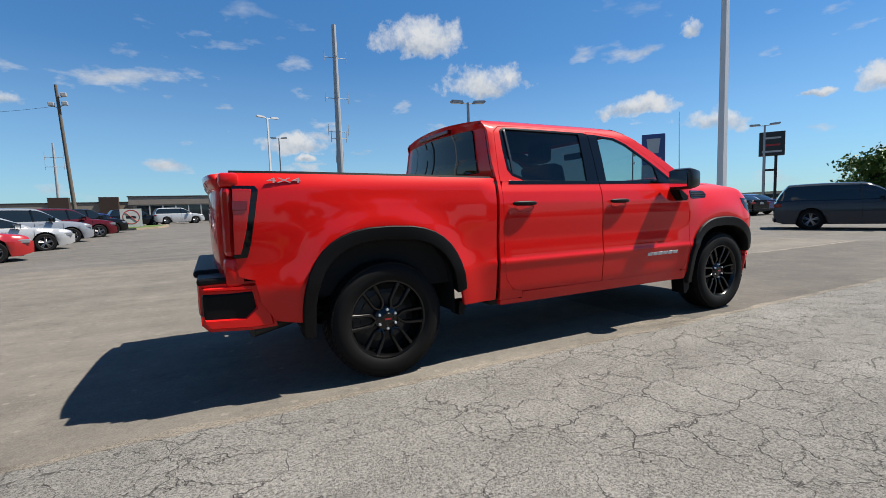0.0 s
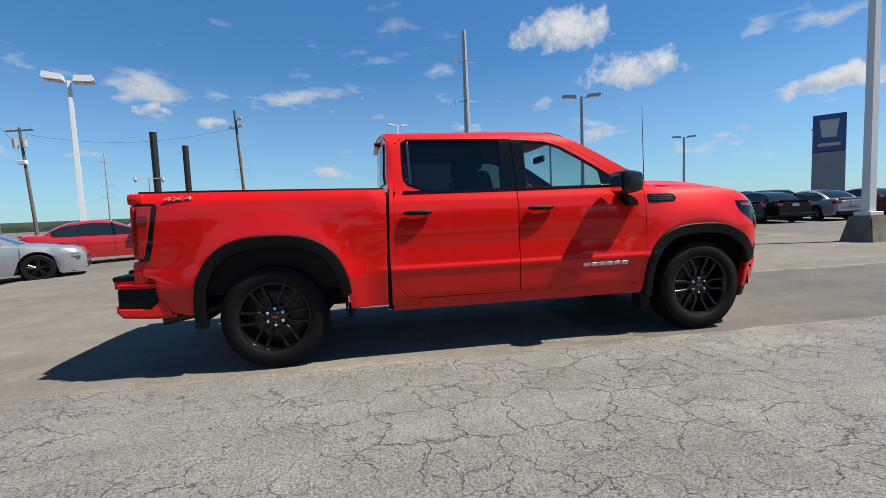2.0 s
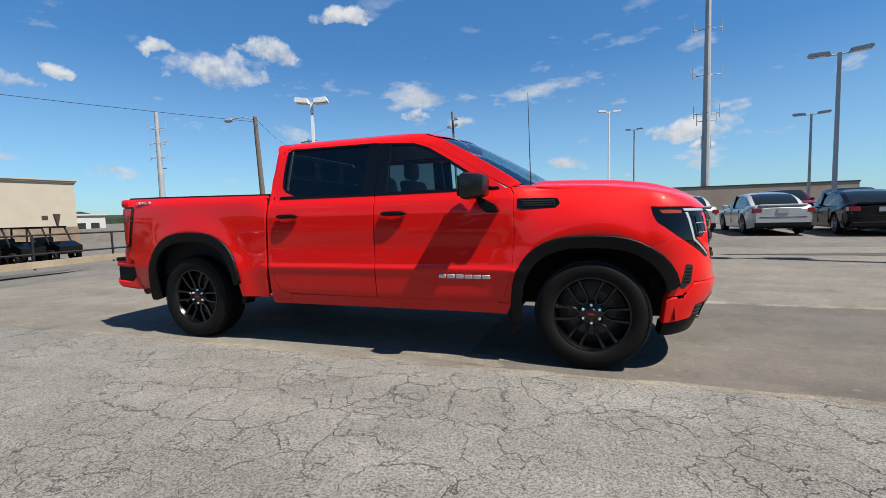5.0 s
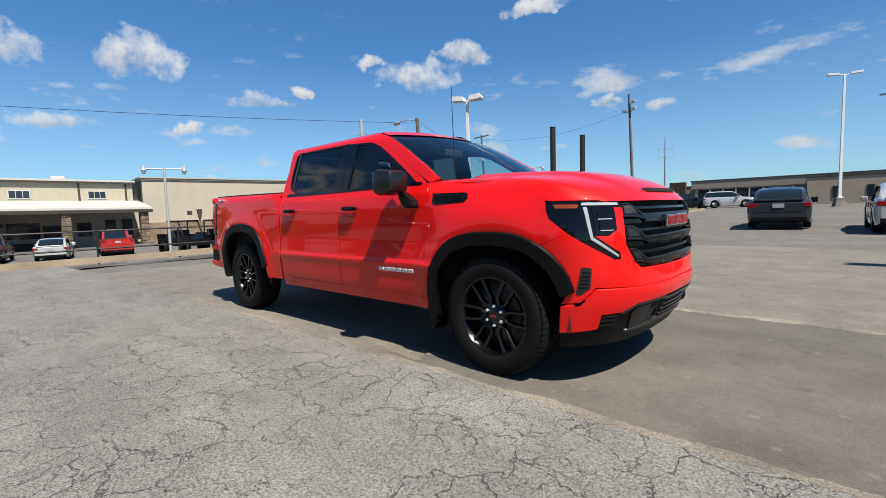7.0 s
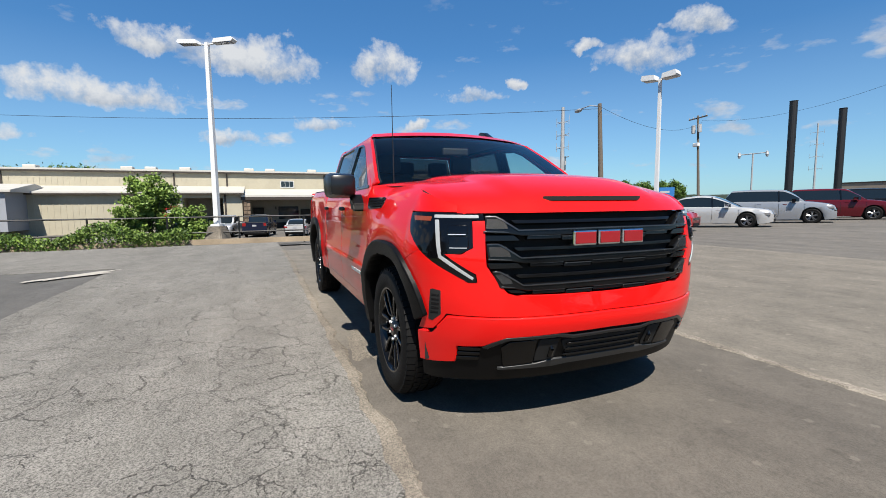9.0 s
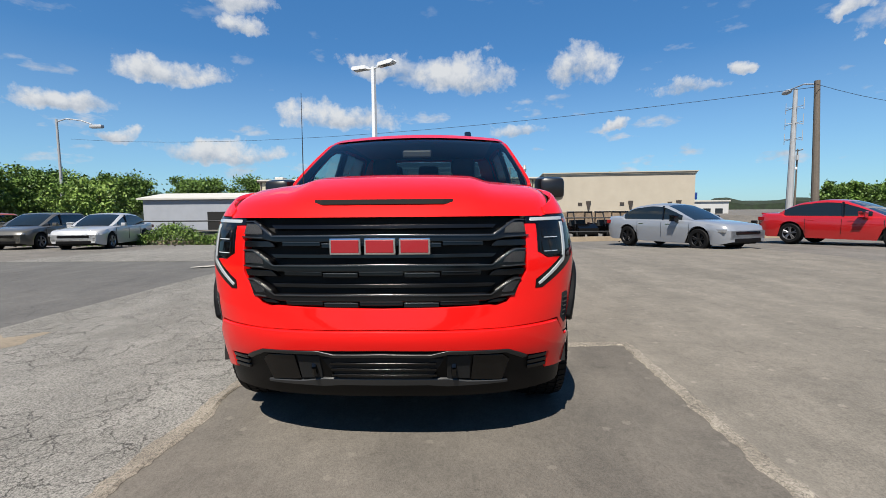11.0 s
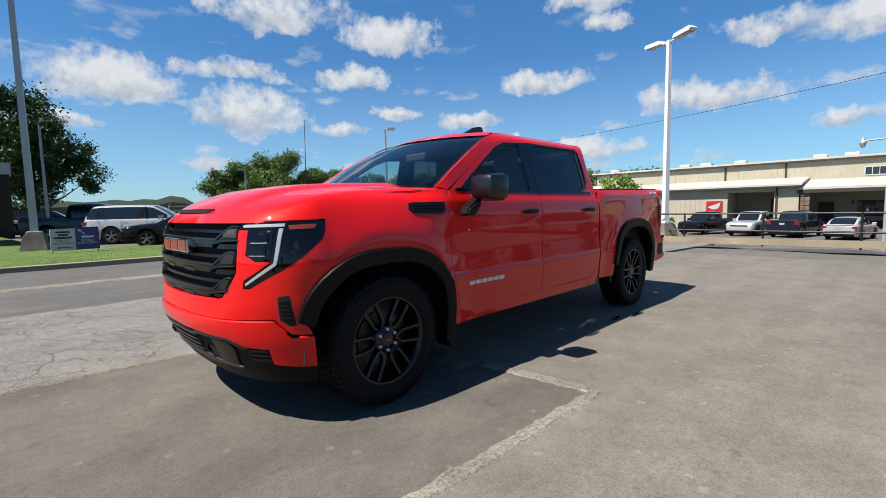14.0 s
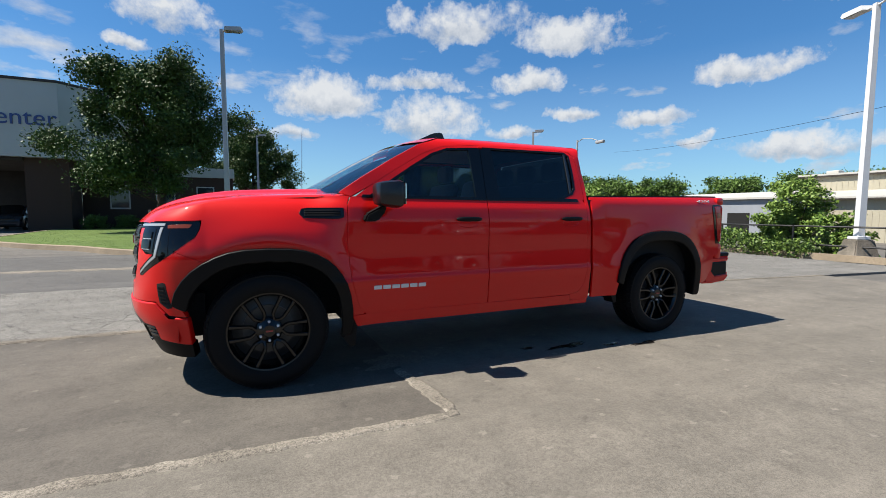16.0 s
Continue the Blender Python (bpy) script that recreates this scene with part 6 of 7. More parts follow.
WINDOW = material("window_glass", (0.0163, 0.0217, 0.0272), 0.05, coat=0.3)
TAN = material("tan_brick_wall", (0.2715, 0.2227, 0.1737), 0.85, grain=0.15, grain_scale=20, vary=0.08)
TAN_DARK = material("dark_tan_band", (0.2281, 0.1955, 0.1629), 0.85, grain=0.12, vary=0.06)
BROWN_BRICK = material("brown_brick", (0.0461, 0.0272, 0.019), 0.9, grain=0.25, grain_scale=30, per_object=0.3)
PALE_BAND = material("pale_fascia_panel", (0.395, 0.418, 0.403), 0.5, grain=0.04, vary=0.03)

YARD = -1.0
FAR_YARD = pose(-1.777, -0.959, -0.388) @ Matrix.Scale(1.323, 4)     # the neighbours' buildings, drawn at three quarters of their size


def wall(name, root, x0, x1, y0, y1, z0, z1, mat, label=""):
    return part(name, boxed(x0, x1, y0, y1, z0, z1), mat, root, label)


def wall_window(root, x, y0, y1, z0, z1, panes=3):
    """A white framed window in a wall that faces +x."""
    w = part("window", boxed(x - 0.05, x + 0.05, y0, y1, z0, z1), WHITE_SIGN, root, "white framed window")
    d = (y1 - y0 - 0.1) / panes
    for i in range(panes):
        part("pane", boxed(x + 0.04, x + 0.058, y0 + 0.07 + i * d, y0 + 0.03 + (i + 1) * d, z0 + 0.08, z1 - 0.08), WINDOW, w)


def workshop():
    root = thing("workshop", FAR_YARD, "long cream metal workshop with open bays and a porch roof", "building")
    X = -44.0
    wall("upper_wall", root, X - 12, X, -21.2, 9.9, 2.0, 4.65, CREAM)
    part("roof", prism([(X + 0.25, 4.66), (X + 0.25, 4.82), (X - 6, 5.25), (X - 12.2, 4.82), (X - 12.2, 4.66)], -21.4, 10.1), ROOF_WHITE, root)
    part("eave", boxed(X + 0.0, X + 0.28, -21.4, 10.1, 4.52, 4.66), TRIM, root)
    for y in (-21.1, -8.2, -3.6, 5.9, 9.3):
        part("downpipe", boxed(X + 0.01, X + 0.09, y, y + 0.14, 2.0, 4.6), TRIM, root)
    for y in np.arange(-21, 9.8, 0.42):
        part("siding_rib", boxed(X, X + 0.022, y, y + 0.06, 2.1, 4.5), CREAM, root)
    wall_window(root, X, 1.5, 2.85, 3.15, 3.88)
    wall_window(root, X, 6.55, 7.9, 3.15, 3.88)
    # service wing with its own roof
    wall("wing_wall", root, X, X + 4.0, -20.6, -7.0, YARD, 2.45, CREAM)
    wall("wing_wall", root, X, X + 4.0, -3.7, -2.1, YARD, 2.45, CREAM)
    wall("wing_lintel", root, X, X + 4.0, -7.0, -3.7, 2.05, 2.45, CREAM)
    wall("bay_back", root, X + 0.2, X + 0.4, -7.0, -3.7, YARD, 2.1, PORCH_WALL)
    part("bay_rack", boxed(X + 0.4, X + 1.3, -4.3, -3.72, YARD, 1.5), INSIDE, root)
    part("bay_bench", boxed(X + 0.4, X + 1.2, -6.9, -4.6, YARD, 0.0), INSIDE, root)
    part("wing_roof", prism([(X, 3.1), (X + 4.5, 2.46), (X + 4.5, 2.6), (X, 3.26)], -20.9, -1.9), ROOF_WHITE, root)
    part("wing_eave", boxed(X + 4.3, X + 4.52, -20.9, -1.9, 2.36, 2.47), TRIM, root)
    for y in np.arange(-20.5, -7.1, 0.42):
        part("siding_rib", boxed(X + 4.0, X + 4.02, y, y + 0.06, YARD, 2.35), CREAM, root)
    for y in (-20.6, -3.6):
        part("downpipe", boxed(X + 4.01, X + 4.1, y, y + 0.14, YARD, 2.4), TRIM, root)
    # porch
    wall("porch_back", root, X - 0.2, X + 0.05, -2.1, 9.9, YARD, 2.0, PORCH_WALL)
    # solid dark boxes on the wall, coloured as the shade in openings
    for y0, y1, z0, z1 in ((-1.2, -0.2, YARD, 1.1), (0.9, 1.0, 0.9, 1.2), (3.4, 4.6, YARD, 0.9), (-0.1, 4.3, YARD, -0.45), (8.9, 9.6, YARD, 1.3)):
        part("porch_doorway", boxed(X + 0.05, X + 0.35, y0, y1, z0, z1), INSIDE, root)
    part("porch_roof", prism([(X, 2.85), (X + 4.2, 2.12), (X + 4.2, 2.28), (X, 3.0)], -2.2, 10.3), ROOF_WHITE, root)
    part("porch_beam", boxed(X + 4.0, X + 4.2, -2.2, 10.3, 1.85, 2.12), TRIM, root)
    for y in (-1.7, 4.4, 9.7):
        col = part("column", boxed(X + 3.4, X + 4.0, y - 0.3, y + 0.3, YARD, 1.9), STONE, root, "field stone column")
        for k in range(16):
            zz = YARD + 0.05 + (k // 2) * 0.36
            o = (k % 2) * 0.3 - 0.3 + 0.02
            s = part("stone", boxed(X + 3.98, X + 4.03 + 0.02 * (k % 3), y + o, y + o + 0.27, zz, zz + 0.32, bevel=0.03), STONE, col)
    for y0, y1, z1 in ((1.2, 3.2, 1.2), (5.6, 6.6, 1.1), (7.6, 8.4, 1.3)):
        part("porch_window", boxed(X + 0.05, X + 0.1, y0, y1, -0.1, z1), WINDOW, root)
    sign = thing("service_sign", FAR_YARD @ pose(X + 4.03, -8.0, 0.75), "square red service sign with a white wing shape", "sign")
    part("panel", boxed(0.0, 0.06, -0.62, 0.62, -0.6, 0.62), RED_SIGN, sign)
    part("emblem", prism([(-0.5, 0.1), (0.5, 0.5), (0.42, 0.2), (0.3, -0.05), (-0.1, -0.12)], 0.062, 0.07, plane="YZ"), WHITE_SIGN, sign)
    text("lettering", "SERVICE", 0.24, WHITE_SIGN, pose(0.065, 0, -0.4, 90, 0, 90), parent=sign)
    for y in (-20.0, -12.5, -10.5, -7.5, -1.5, 0.6, 5):
        v = thing("roof_vent", FAR_YARD @ pose(X - 3, y, 5.0), "low white roof ventilator", "vent", "roof vents")
        part("hood", boxed(-0.5, 0.5, -0.5, 0.5, -0.1, 0.28, bevel=0.08), ROOF_WHITE, v)


workshop()


def stucco_hall():
    root = thing("stucco_hall", FAR_YARD @ pose(-44, 10.7, 0, 0, 0, -6), "tall plain cream stucco hall with a moulded cornice", "building")
    wall("front_wall", root, -14, 0, 0, 15.6, YARD, 5.0, CREAM_SMOOTH)
    part("stone_skirt", boxed(0.0, 0.12, 0.3, 15.6, YARD, 0.9), STONE, root)
    for k, (z0, z1, o) in enumerate(((4.85, 4.98, 0.06), (4.98, 5.12, 0.14), (5.12, 5.22, 0.22))):
        part("cornice", boxed(-14.0 - o, o, -o, 15.6 + o, z0, z1), CREAM_SMOOTH, root)
    for y in (3.6, 8.0, 12.9):
        part("wall_vent", boxed(0.0, 0.04, y, y + 0.45, 1.6, 1.95), TRIM, root)
        part("sconce", prism([(y + 1.1, 0.9), (y + 1.35, 2.1), (y + 0.85, 2.1)], 0.02, 0.2, plane="YZ"), TRIM, root)
    wall("link_wall", root, -8, -3, -1.2, 0.2, YARD, 3.1, CREAM_SMOOTH)


stucco_hall()


def shops():
    root = thing("shops", pose(0, 0, 0), "low tan shop row with glazed fronts and a flat roof", "building")
    Y = 60.0
    wall("front_wall", root, -9.2, 9.5, Y, Y + 14, 0.4, 3.4, TAN)
    wall("roof_band", root, -9.6, 9.5, Y - 0.12, Y + 14, 2.85, 3.75, TAN_DARK)
    part("roof_edge", boxed(-9.7, 9.6, Y - 0.17, Y + 14.2, 3.75, 3.88), TRIM, root)
    wall("wing_wall", root, 2.0, 30, Y - 4, Y + 10, 0.4, 3.3, TAN)
    part("wing_edge", boxed(1.9, 30.1, Y - 4.05, Y + 10, 3.3, 3.45), TRIM, root)
    wall("far_wall", root, -26, -9.2, Y + 3, Y + 14, 0.4, 3.2, TAN)
    part("far_edge", boxed(-26, -9.2, Y + 2.95, Y + 14, 3.2, 3.35), TRIM, root)
    for x0 in (-17.5, -12.8):
        wall("brick_tower", root, x0, x0 + 1.9, Y + 2.2, Y + 3, 0.4, 3.9, BROWN_BRICK)
    for x0 in np.arange(-8.8, 1.4, 1.35):
        w = part("shop_window", boxed(x0, x0 + 1.2, Y - 0.04, Y + 0.02, 0.75, 2.7), WINDOW, root)
        part("mullion", boxed(x0 + 1.2, x0 + 1.32, Y - 0.08, Y, 0.6, 2.8), WHITE_SIGN, root)
    for x0 in np.arange(-25, -10, 1.9):
        if not (-18.5 < x0 < -11):
            part("shop_window", boxed(x0, x0 + 1.5, Y + 2.94, Y + 3.02, 0.8, 2.4), WINDOW, root)
    for x0 in (4.0, 6.5, 9.0):
        part("shop_window", boxed(x0, x0 + 0.5, Y - 4.05, Y - 3.98, 1.2, 2.4), WINDOW, root)


shops()

root = thing("notice_sign", pose(-7.0, 41.4, 0.44, 0, 0, 8), "white no-trucks notice board with a red prohibition ring", "sign")
part("board", boxed(-0.75, 0.75, -0.04, 0.04, 0.1, 1.6), WHITE_SIGN, root)
ring = lathe([(0.54, -0.05), (0.60, -0.05), (0.60, -0.045), (0.54, -0.045), (0.54, -0.05)], 28)
for v in ring.verts:
    v.co.z += 0.92
part("prohibition_ring", ring, RED_SIGN, root)
bm = tubed((-0.38, -0.05, 1.3), (0.38, -0.05, 0.54), 0.03, 0.03, 6)
part("prohibition_bar", bm, RED_SIGN, root)
part("truck_pictogram", prism([(-0.35, 0.8), (0.35, 0.8), (0.35, 0.95), (0.1, 1.02), (-0.05, 1.02), (-0.35, 1.0)], -0.047, -0.043), BLACK_SIGN, root)
for k in (-0.6, 0.6):
    part("leg", tubed((k, 0.02, -0.1), (k, 0.02, 0.2), 0.03, 0.03, 8), STEEL, root)


def service_center():
    root = thing("service_building", pose(13.9, -34.0, 0.2, 0, 0, 0), "service building with a pale fascia above brown brick", "building")
    part("fascia", prism([(-3.1, 0), (0, 3.0), (9, 3.0), (9, -8), (-3.1, -8)], 4.3, 8.8, plane="XY"), PALE_BAND, root)
    part("fascia_cap", prism([(-3.15, 0.05), (0, 3.08), (9, 3.08), (9, -8), (-3.15, -8)], 8.8, 8.95, plane="XY"), TRIM, root)
    wall("brick_pier", root, -0.2, 2.0, 0.2, 2.4, -0.3, 4.3, BROWN_BRICK)
    wall("brick_wall", root, -9.5, 0, -3.0, -0.6, -0.3, 3.6, BROWN_BRICK)
    wall("pale_infill", root, -9.6, 0, -3.1, -0.5, 3.6, 4.3, PALE_BAND)
    for x0 in (-1.6, -4.4, -7.0):
        w = part("window", boxed(x0 - 1.2, x0, -0.62, -0.54, 1.2, 2.9), WHITE_SIGN, root)
        part("pane", boxed(x0 - 1.12, x0 - 0.08, -0.56, -0.52, 1.3, 2.82), WINDOW, w)
    # back wall and ceiling coloured dark for the shade inside the bay
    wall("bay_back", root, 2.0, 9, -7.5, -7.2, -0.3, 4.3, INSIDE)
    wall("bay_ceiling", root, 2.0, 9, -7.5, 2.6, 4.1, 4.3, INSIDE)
    # white panel painted as daylight showing through the far end
    part("bay_daylight_door", boxed(2.3, 4.3, -7.2, -7.1, 0, 3.2), WHITE_SIGN, root)
    wall("far_pier", root, 8.6, 9, 0.2, 2.4, -0.3, 4.3, BROWN_BRICK)
    text("lettering", "enter", 1.35, BLUE_SIGN, pose(1.55, 3.02, 6.6, 90, 0, 180), depth=0.03, parent=root)


service_center()


# ---- yard next door: kerb, fence, shrubs, vehicles ----
KERB = material("kerb_concrete", (0.2368, 0.1886, 0.1316), 0.9, grain=0.25, grain_scale=25, vary=0.2, bump=0.3)
LEAF = [material("leaf_%s" % k, c, 0.55, vary=0.3, spec=0.3) for k, c in (("bright", (0.1405, 0.2145, 0.0407)), ("mid", (0.0851, 0.1479, 0.0259)), ("deep", (0.037, 0.074, 0.0133)))]


def kerb(name, points, w, h, label, lift=0.0):
    bm = bmesh.new()
    rows = []
    for i, (x, y) in enumerate(points):
        a = Vector(points[max(0, i - 1)])
        b = Vector(points[min(len(points) - 1, i + 1)])
        d = (b - a).normalized()
        n = Vector((-d.y, d.x)) * w / 2
        z = ground_height(x, y) - 0.05 + lift
        rows.append([bm.verts.new(p) for p in ((x + n.x, y + n.y, z), (x + n.x * 0.85, y + n.y * 0.85, z + h + 0.04), (x - n.x * 0.85, y - n.y * 0.85, z + h + 0.05), (x - n.x, y - n.y, z))])
    for a, b in zip(rows, rows[1:]):
        for k in range(3):
            bm.faces.new((a[k], a[k + 1], b[k + 1], b[k]))
    bm.faces.new(rows[0]), bm.faces.new(rows[-1][::-1])
    bmesh.ops.recalc_face_normals(bm, faces=bm.faces)
    ob = mesh_object(name, bm, KERB)
    return tagged(ob, label, "kerb", kind="structure")


kerb("yard_kerb", [(-13.4, y) for y in span(-26, 24, 1.0)], 0.30, 0.16, "low worn concrete kerb along the lot's edge")

fence = thing("pipe_fence", pose(0, 0, 0), "black two-rail steel pipe fence behind the kerb", "fence")
for y in np.arange(-25.5, 12.5, 2.55):
    part("post", tubed((-13.75, y, -0.6), (-13.75, y, 0.84), 0.035, 0.035, 8), BLACK_METAL, fence)
for z in (0.80, 0.18):
    part("rail", tubed((-13.75, -26, z), (-13.75, 11.5, z + 0.02), 0.03, 0.03, 8), BLACK_METAL, fence)


def leaf_mesh(name, centres, size, mat, parent, seed, up=0.3, label=""):
    """Many small folded leaves round the given points."""
    rng = np.random.default_rng(seed)
    c = np.asarray(centres, float)
    n = len(c)
    d = rng.normal(size=(n, 3))
    d[:, 2] += up
    d /= np.linalg.norm(d, axis=1)[:, None]
    e = rng.normal(size=(n, 3))
    e -= d * np.sum(d * e, axis=1)[:, None]
    e /= np.linalg.norm(e, axis=1)[:, None]
    f = np.cross(d, e)
    s = size * rng.uniform(0.6, 1.35, n)[:, None]
    tip, tail = c + e * s, c - e * s * 0.8
    l, r = c + f * s * 0.5 + d * s * 0.18, c - f * s * 0.5 + d * s * 0.18
    verts = np.stack([tail, r, tip, l], axis=1).reshape(-1, 3)
    me = bpy.data.meshes.new(name)
    me.vertices.add(n * 4)
    me.vertices.foreach_set("co", verts.astype(np.float32).ravel())
    me.loops.add(n * 4)
    me.loops.foreach_set("vertex_index", np.arange(n * 4, dtype=np.int32))
    me.polygons.add(n)
    me.polygons.foreach_set("loop_start", np.arange(0, n * 4, 4, dtype=np.int32))
    me.polygons.foreach_set("loop_total", np.full(n, 4, dtype=np.int32))
    me.update(calc_edges=True)
    me.materials.append(mat)
    ob = new(name, me)
    ob.parent = parent
    if label:
        tagged(ob, label)
    return ob


def tree(x, y, height, spread, label, trunk_h, leaves=9000, leaf=0.16, seed=1, z=None, lean=(0, 0), mats=(0, 1, 2), squash=0.8, category="tree"):
    """Tapered trunk, forking limbs, and a crown of leaf clumps with gaps between them."""
    rng = np.random.default_rng(seed)
    z = ground_height(x, y) - 0.05 if z is None else z
    root = thing("tree" if category == "tree" else "shrub", pose(x, y, z), label, category, "trees")
    bm = bmesh.new()
    r0 = max(0.05, height * 0.024)
    top = Vector((lean[0], lean[1], height * 0.72))
    tube(bm, (0, 0, -0.2), (lean[0] * 0.3, lean[1] * 0.3, trunk_h), r0 * 1.25, r0, 10)
    tube(bm, (lean[0] * 0.3, lean[1] * 0.3, trunk_h), top, r0, r0 * 0.25, 8)
    clumps = []
    n_l = 16
    for k in range(n_l):
        a = 2.4 * k + rng.uniform(-0.4, 0.4)
        t = k / n_l
        h0 = trunk_h * 0.85 + t * (height * 0.5)
        base = Vector((lean[0] * h0 / height, lean[1] * h0 / height, h0))
        reach = spread * (0.95 - 0.45 * t) * rng.uniform(0.75, 1.1)
        tip = base + Vector((math.cos(a) * reach, math.sin(a) * reach, height * (0.10 + 0.26 * rng.random())))
        mid = base.lerp(tip, 0.5) + Vector((0, 0, -0.04 * height))
        tube(bm, base, mid, r0 * 0.42, r0 * 0.26, 6, caps=False)
        tube(bm, mid, tip, r0 * 0.26, r0 * 0.07, 6, caps=False)
        for q in range(5):
            f = 0.45 + 0.6 * q / 4
            p = base.lerp(tip, min(1.05, f))
            clumps.append((p.x + rng.normal() * spread * 0.10, p.y + rng.normal() * spread * 0.10, p.z + rng.normal() * height * 0.035, rng.uniform(0.13, 0.25) * spread))
    for k in range(14):
        a, r = rng.uniform(0, 6.28), spread * 0.5 * math.sqrt(rng.random())
        clumps.append((lean[0] + math.cos(a) * r, lean[1] + math.sin(a) * r, height * rng.uniform(0.74, 0.93), rng.uniform(0.14, 0.24) * spread))
    part("trunk", bm, BARK, root, smooth=True)
    cl = np.array(clumps)
    for mi in range(3):
        n = leaves // 3
        pick = rng.integers(0, len(cl), n)
        d = rng.normal(size=(n, 3))
        d /= np.linalg.norm(d, axis=1)[:, None]
        rad = rng.random(n) ** (0.45 if mi < 2 else 0.8)
        loose = np.where(rng.random(n) < 0.22, 1.55, 1.0)
        pts = cl[pick, :3] + d * (cl[pick, 3] * rad * loose)[:, None] * np.array([1, 1, squash])
        leaf_mesh("crown", pts, leaf, LEAF[mats[mi]], root, seed * 7 + mi)
    return root


def hedge(x0, x1, y0, y1, z0, h, n, leaf, seed, label, name="ivy"):
    rng = np.random.default_rng(seed)
    root = thing(name, pose(0, 0, 0), label, "shrub", kind="stuff")
    for mi in range(3):
        m = n // 3
        yy = rng.uniform(y0, y1, m)
        prof = h * (0.55 + 0.45 * np.sin(yy * 1.7 + 1) * np.sin(yy * 0.63) + 0.25 * rng.random(m))
        xx = rng.uniform(x0, x1, m)
        zz = z0 + np.maximum(0.05, prof) * rng.random(m) ** 0.6
        leaf_mesh("leaves", np.stack([xx, yy, zz], 1), leaf, LEAF[(0, 1, 2)[mi]], root, seed + mi)
    return root


hedge(-14.1, -12.9, -25, -4.3, -0.28, 0.85, 26000, 0.06, 5, "tangle of green vines along the kerb and fence")
tree(-15.6, -6.0, 3.7, 1.45, "leafy green bush behind the fence", 0.3, 12000, 0.075, 3, z=-0.9, mats=(0, 0, 1), category="shrub")
tree(-15.4, -4.3, 2.3, 0.8, "small leafy bush by the lamp post", 0.2, 3500, 0.07, 4, z=-0.9, mats=(0, 0, 1), category="shrub")
tree(-17.0, -18.8, 4.2, 1.6, "green bushy sapling beyond the fence", 0.5, 6000, 0.10, 9, z=-0.9, mats=(0, 0, 1), category="shrub")
tree(-18.5, -21.5, 4.3, 1.9, "green bushy sapling beyond the fence", 0.5, 6000, 0.10, 19, z=-0.9, mats=(0, 1, 1), category="shrub")



def yard_height(x):
    """The neighbours' yard falls away from the kerb."""
    return -0.97 - 0.0168 * (-14.2 - x)


def yard_car(kind, paint, x, y, heading, label):
    return car(kind, paint, pose(x, y, yard_height(x), 0, 0, heading), label, group="yard cars")


yard_car("pickup", "red", -35.6, 4.95, 172, "red pickup standing in the yard next door")
yard_car("sedan", "white", -34.8, 1.35, 168, "white sedan standing in the yard next door")
yard_car("pickup", "navy", -36.7, -1.75, 170, "dark blue pickup standing in the yard next door")
yard_car("pickup", "white", -37.4, -4.5, -10, "small white pickup in the yard next door")
yard_car("pickup", "black", -38.0, -8.0, -15, "black pickup in the yard next door")


def utility_buggy(x, y, heading):
    root = thing("utility_buggy", pose(x, y, yard_height(x), 0, 0, heading) @ Matrix.Scale(1.18, 4), "black off-road utility buggy with a roll cage", "buggy", "buggies")
    part("hull", prism([(-1.4, 0.45), (1.4, 0.45), (1.45, 0.85), (0.9, 1.12), (0.6, 1.1), (0.5, 0.95), (-0.3, 0.95), (-0.4, 1.15), (-1.45, 1.15)], -0.65, 0.65), GLOSS_BLACK, root)
    for s in (-0.62, 0.62):
        for a, b in (((0.85, 0.95), (0.45, 1.85)), ((0.45, 1.85), (-0.45, 1.85)), ((-0.45, 1.85), (-0.5, 0.95))):
            part("cage_tube", tubed((a[0], s, a[1]), (b[0], s, b[1]), 0.045, 0.045, 6), BLACK_METAL, root)
    part("roof", boxed(-0.55, 0.55, -0.66, 0.66, 1.84, 1.92, bevel=0.02), GLOSS_BLACK, root)
    part("seat_row", boxed(-0.4, -0.2, -0.55, 0.55, 0.8, 1.35, bevel=0.04), CABIN, root)
    for px in (-0.95, 0.95):
        for s in (-0.62, 0.62):
            tyre = lathe([(0.16, -0.12), (0.31, -0.12), (0.34, -0.08), (0.34, 0.08), (0.31, 0.12), (0.16, 0.12)], 18)
            bmesh.ops.recalc_face_normals(tyre, faces=tyre.faces)
            w = part("wheel", tyre, RUBBER, root, smooth=True)
            w.matrix_basis = pose(px, s, 0.34)


for x, y, a in ((-29.0, 7.6, 18), (-29.0, 9.95, 10), (-29.2, 12.2, 14), (-29.2, 14.2, 12)):
    utility_buggy(x, y, a)



def lantern_lamp(x, y, z, height, turn):
    lamp = thing("yard_lamp", pose(x, y, z, 0, 0, turn), "grey yard lamp with two hanging lantern heads", "lamp post", "lantern lamps")
    part("post", tubed((0, 0, 0), (0, 0, height), 0.06, 0.045, 10), STEEL, lamp)
    part("crossbar", tubed((-0.75, 0, height - 0.05), (0.75, 0, height - 0.01), 0.03, 0.03, 8), STEEL, lamp)
    for k in (-0.75, 0.75):
        bowl = lathe([(0.015, 0.15), (0.065, 0.12), (0.085, 0.0), (0.105, -0.05), (0.08, -0.13), (0.001, -0.15)], 14, axis="Z")
        b = part("lantern", bowl, STEEL, lamp, smooth=True)
        b.matrix_basis = pose(k, 0, height - 0.05)
        part("globe", lathe([(0.075, -0.13), (0.07, -0.2), (0.001, -0.23)], 14, axis="Z"), LAMP_CLEAR, b)


lantern_lamp(-16.5, 3.05, -1.0, 4.35, 70)
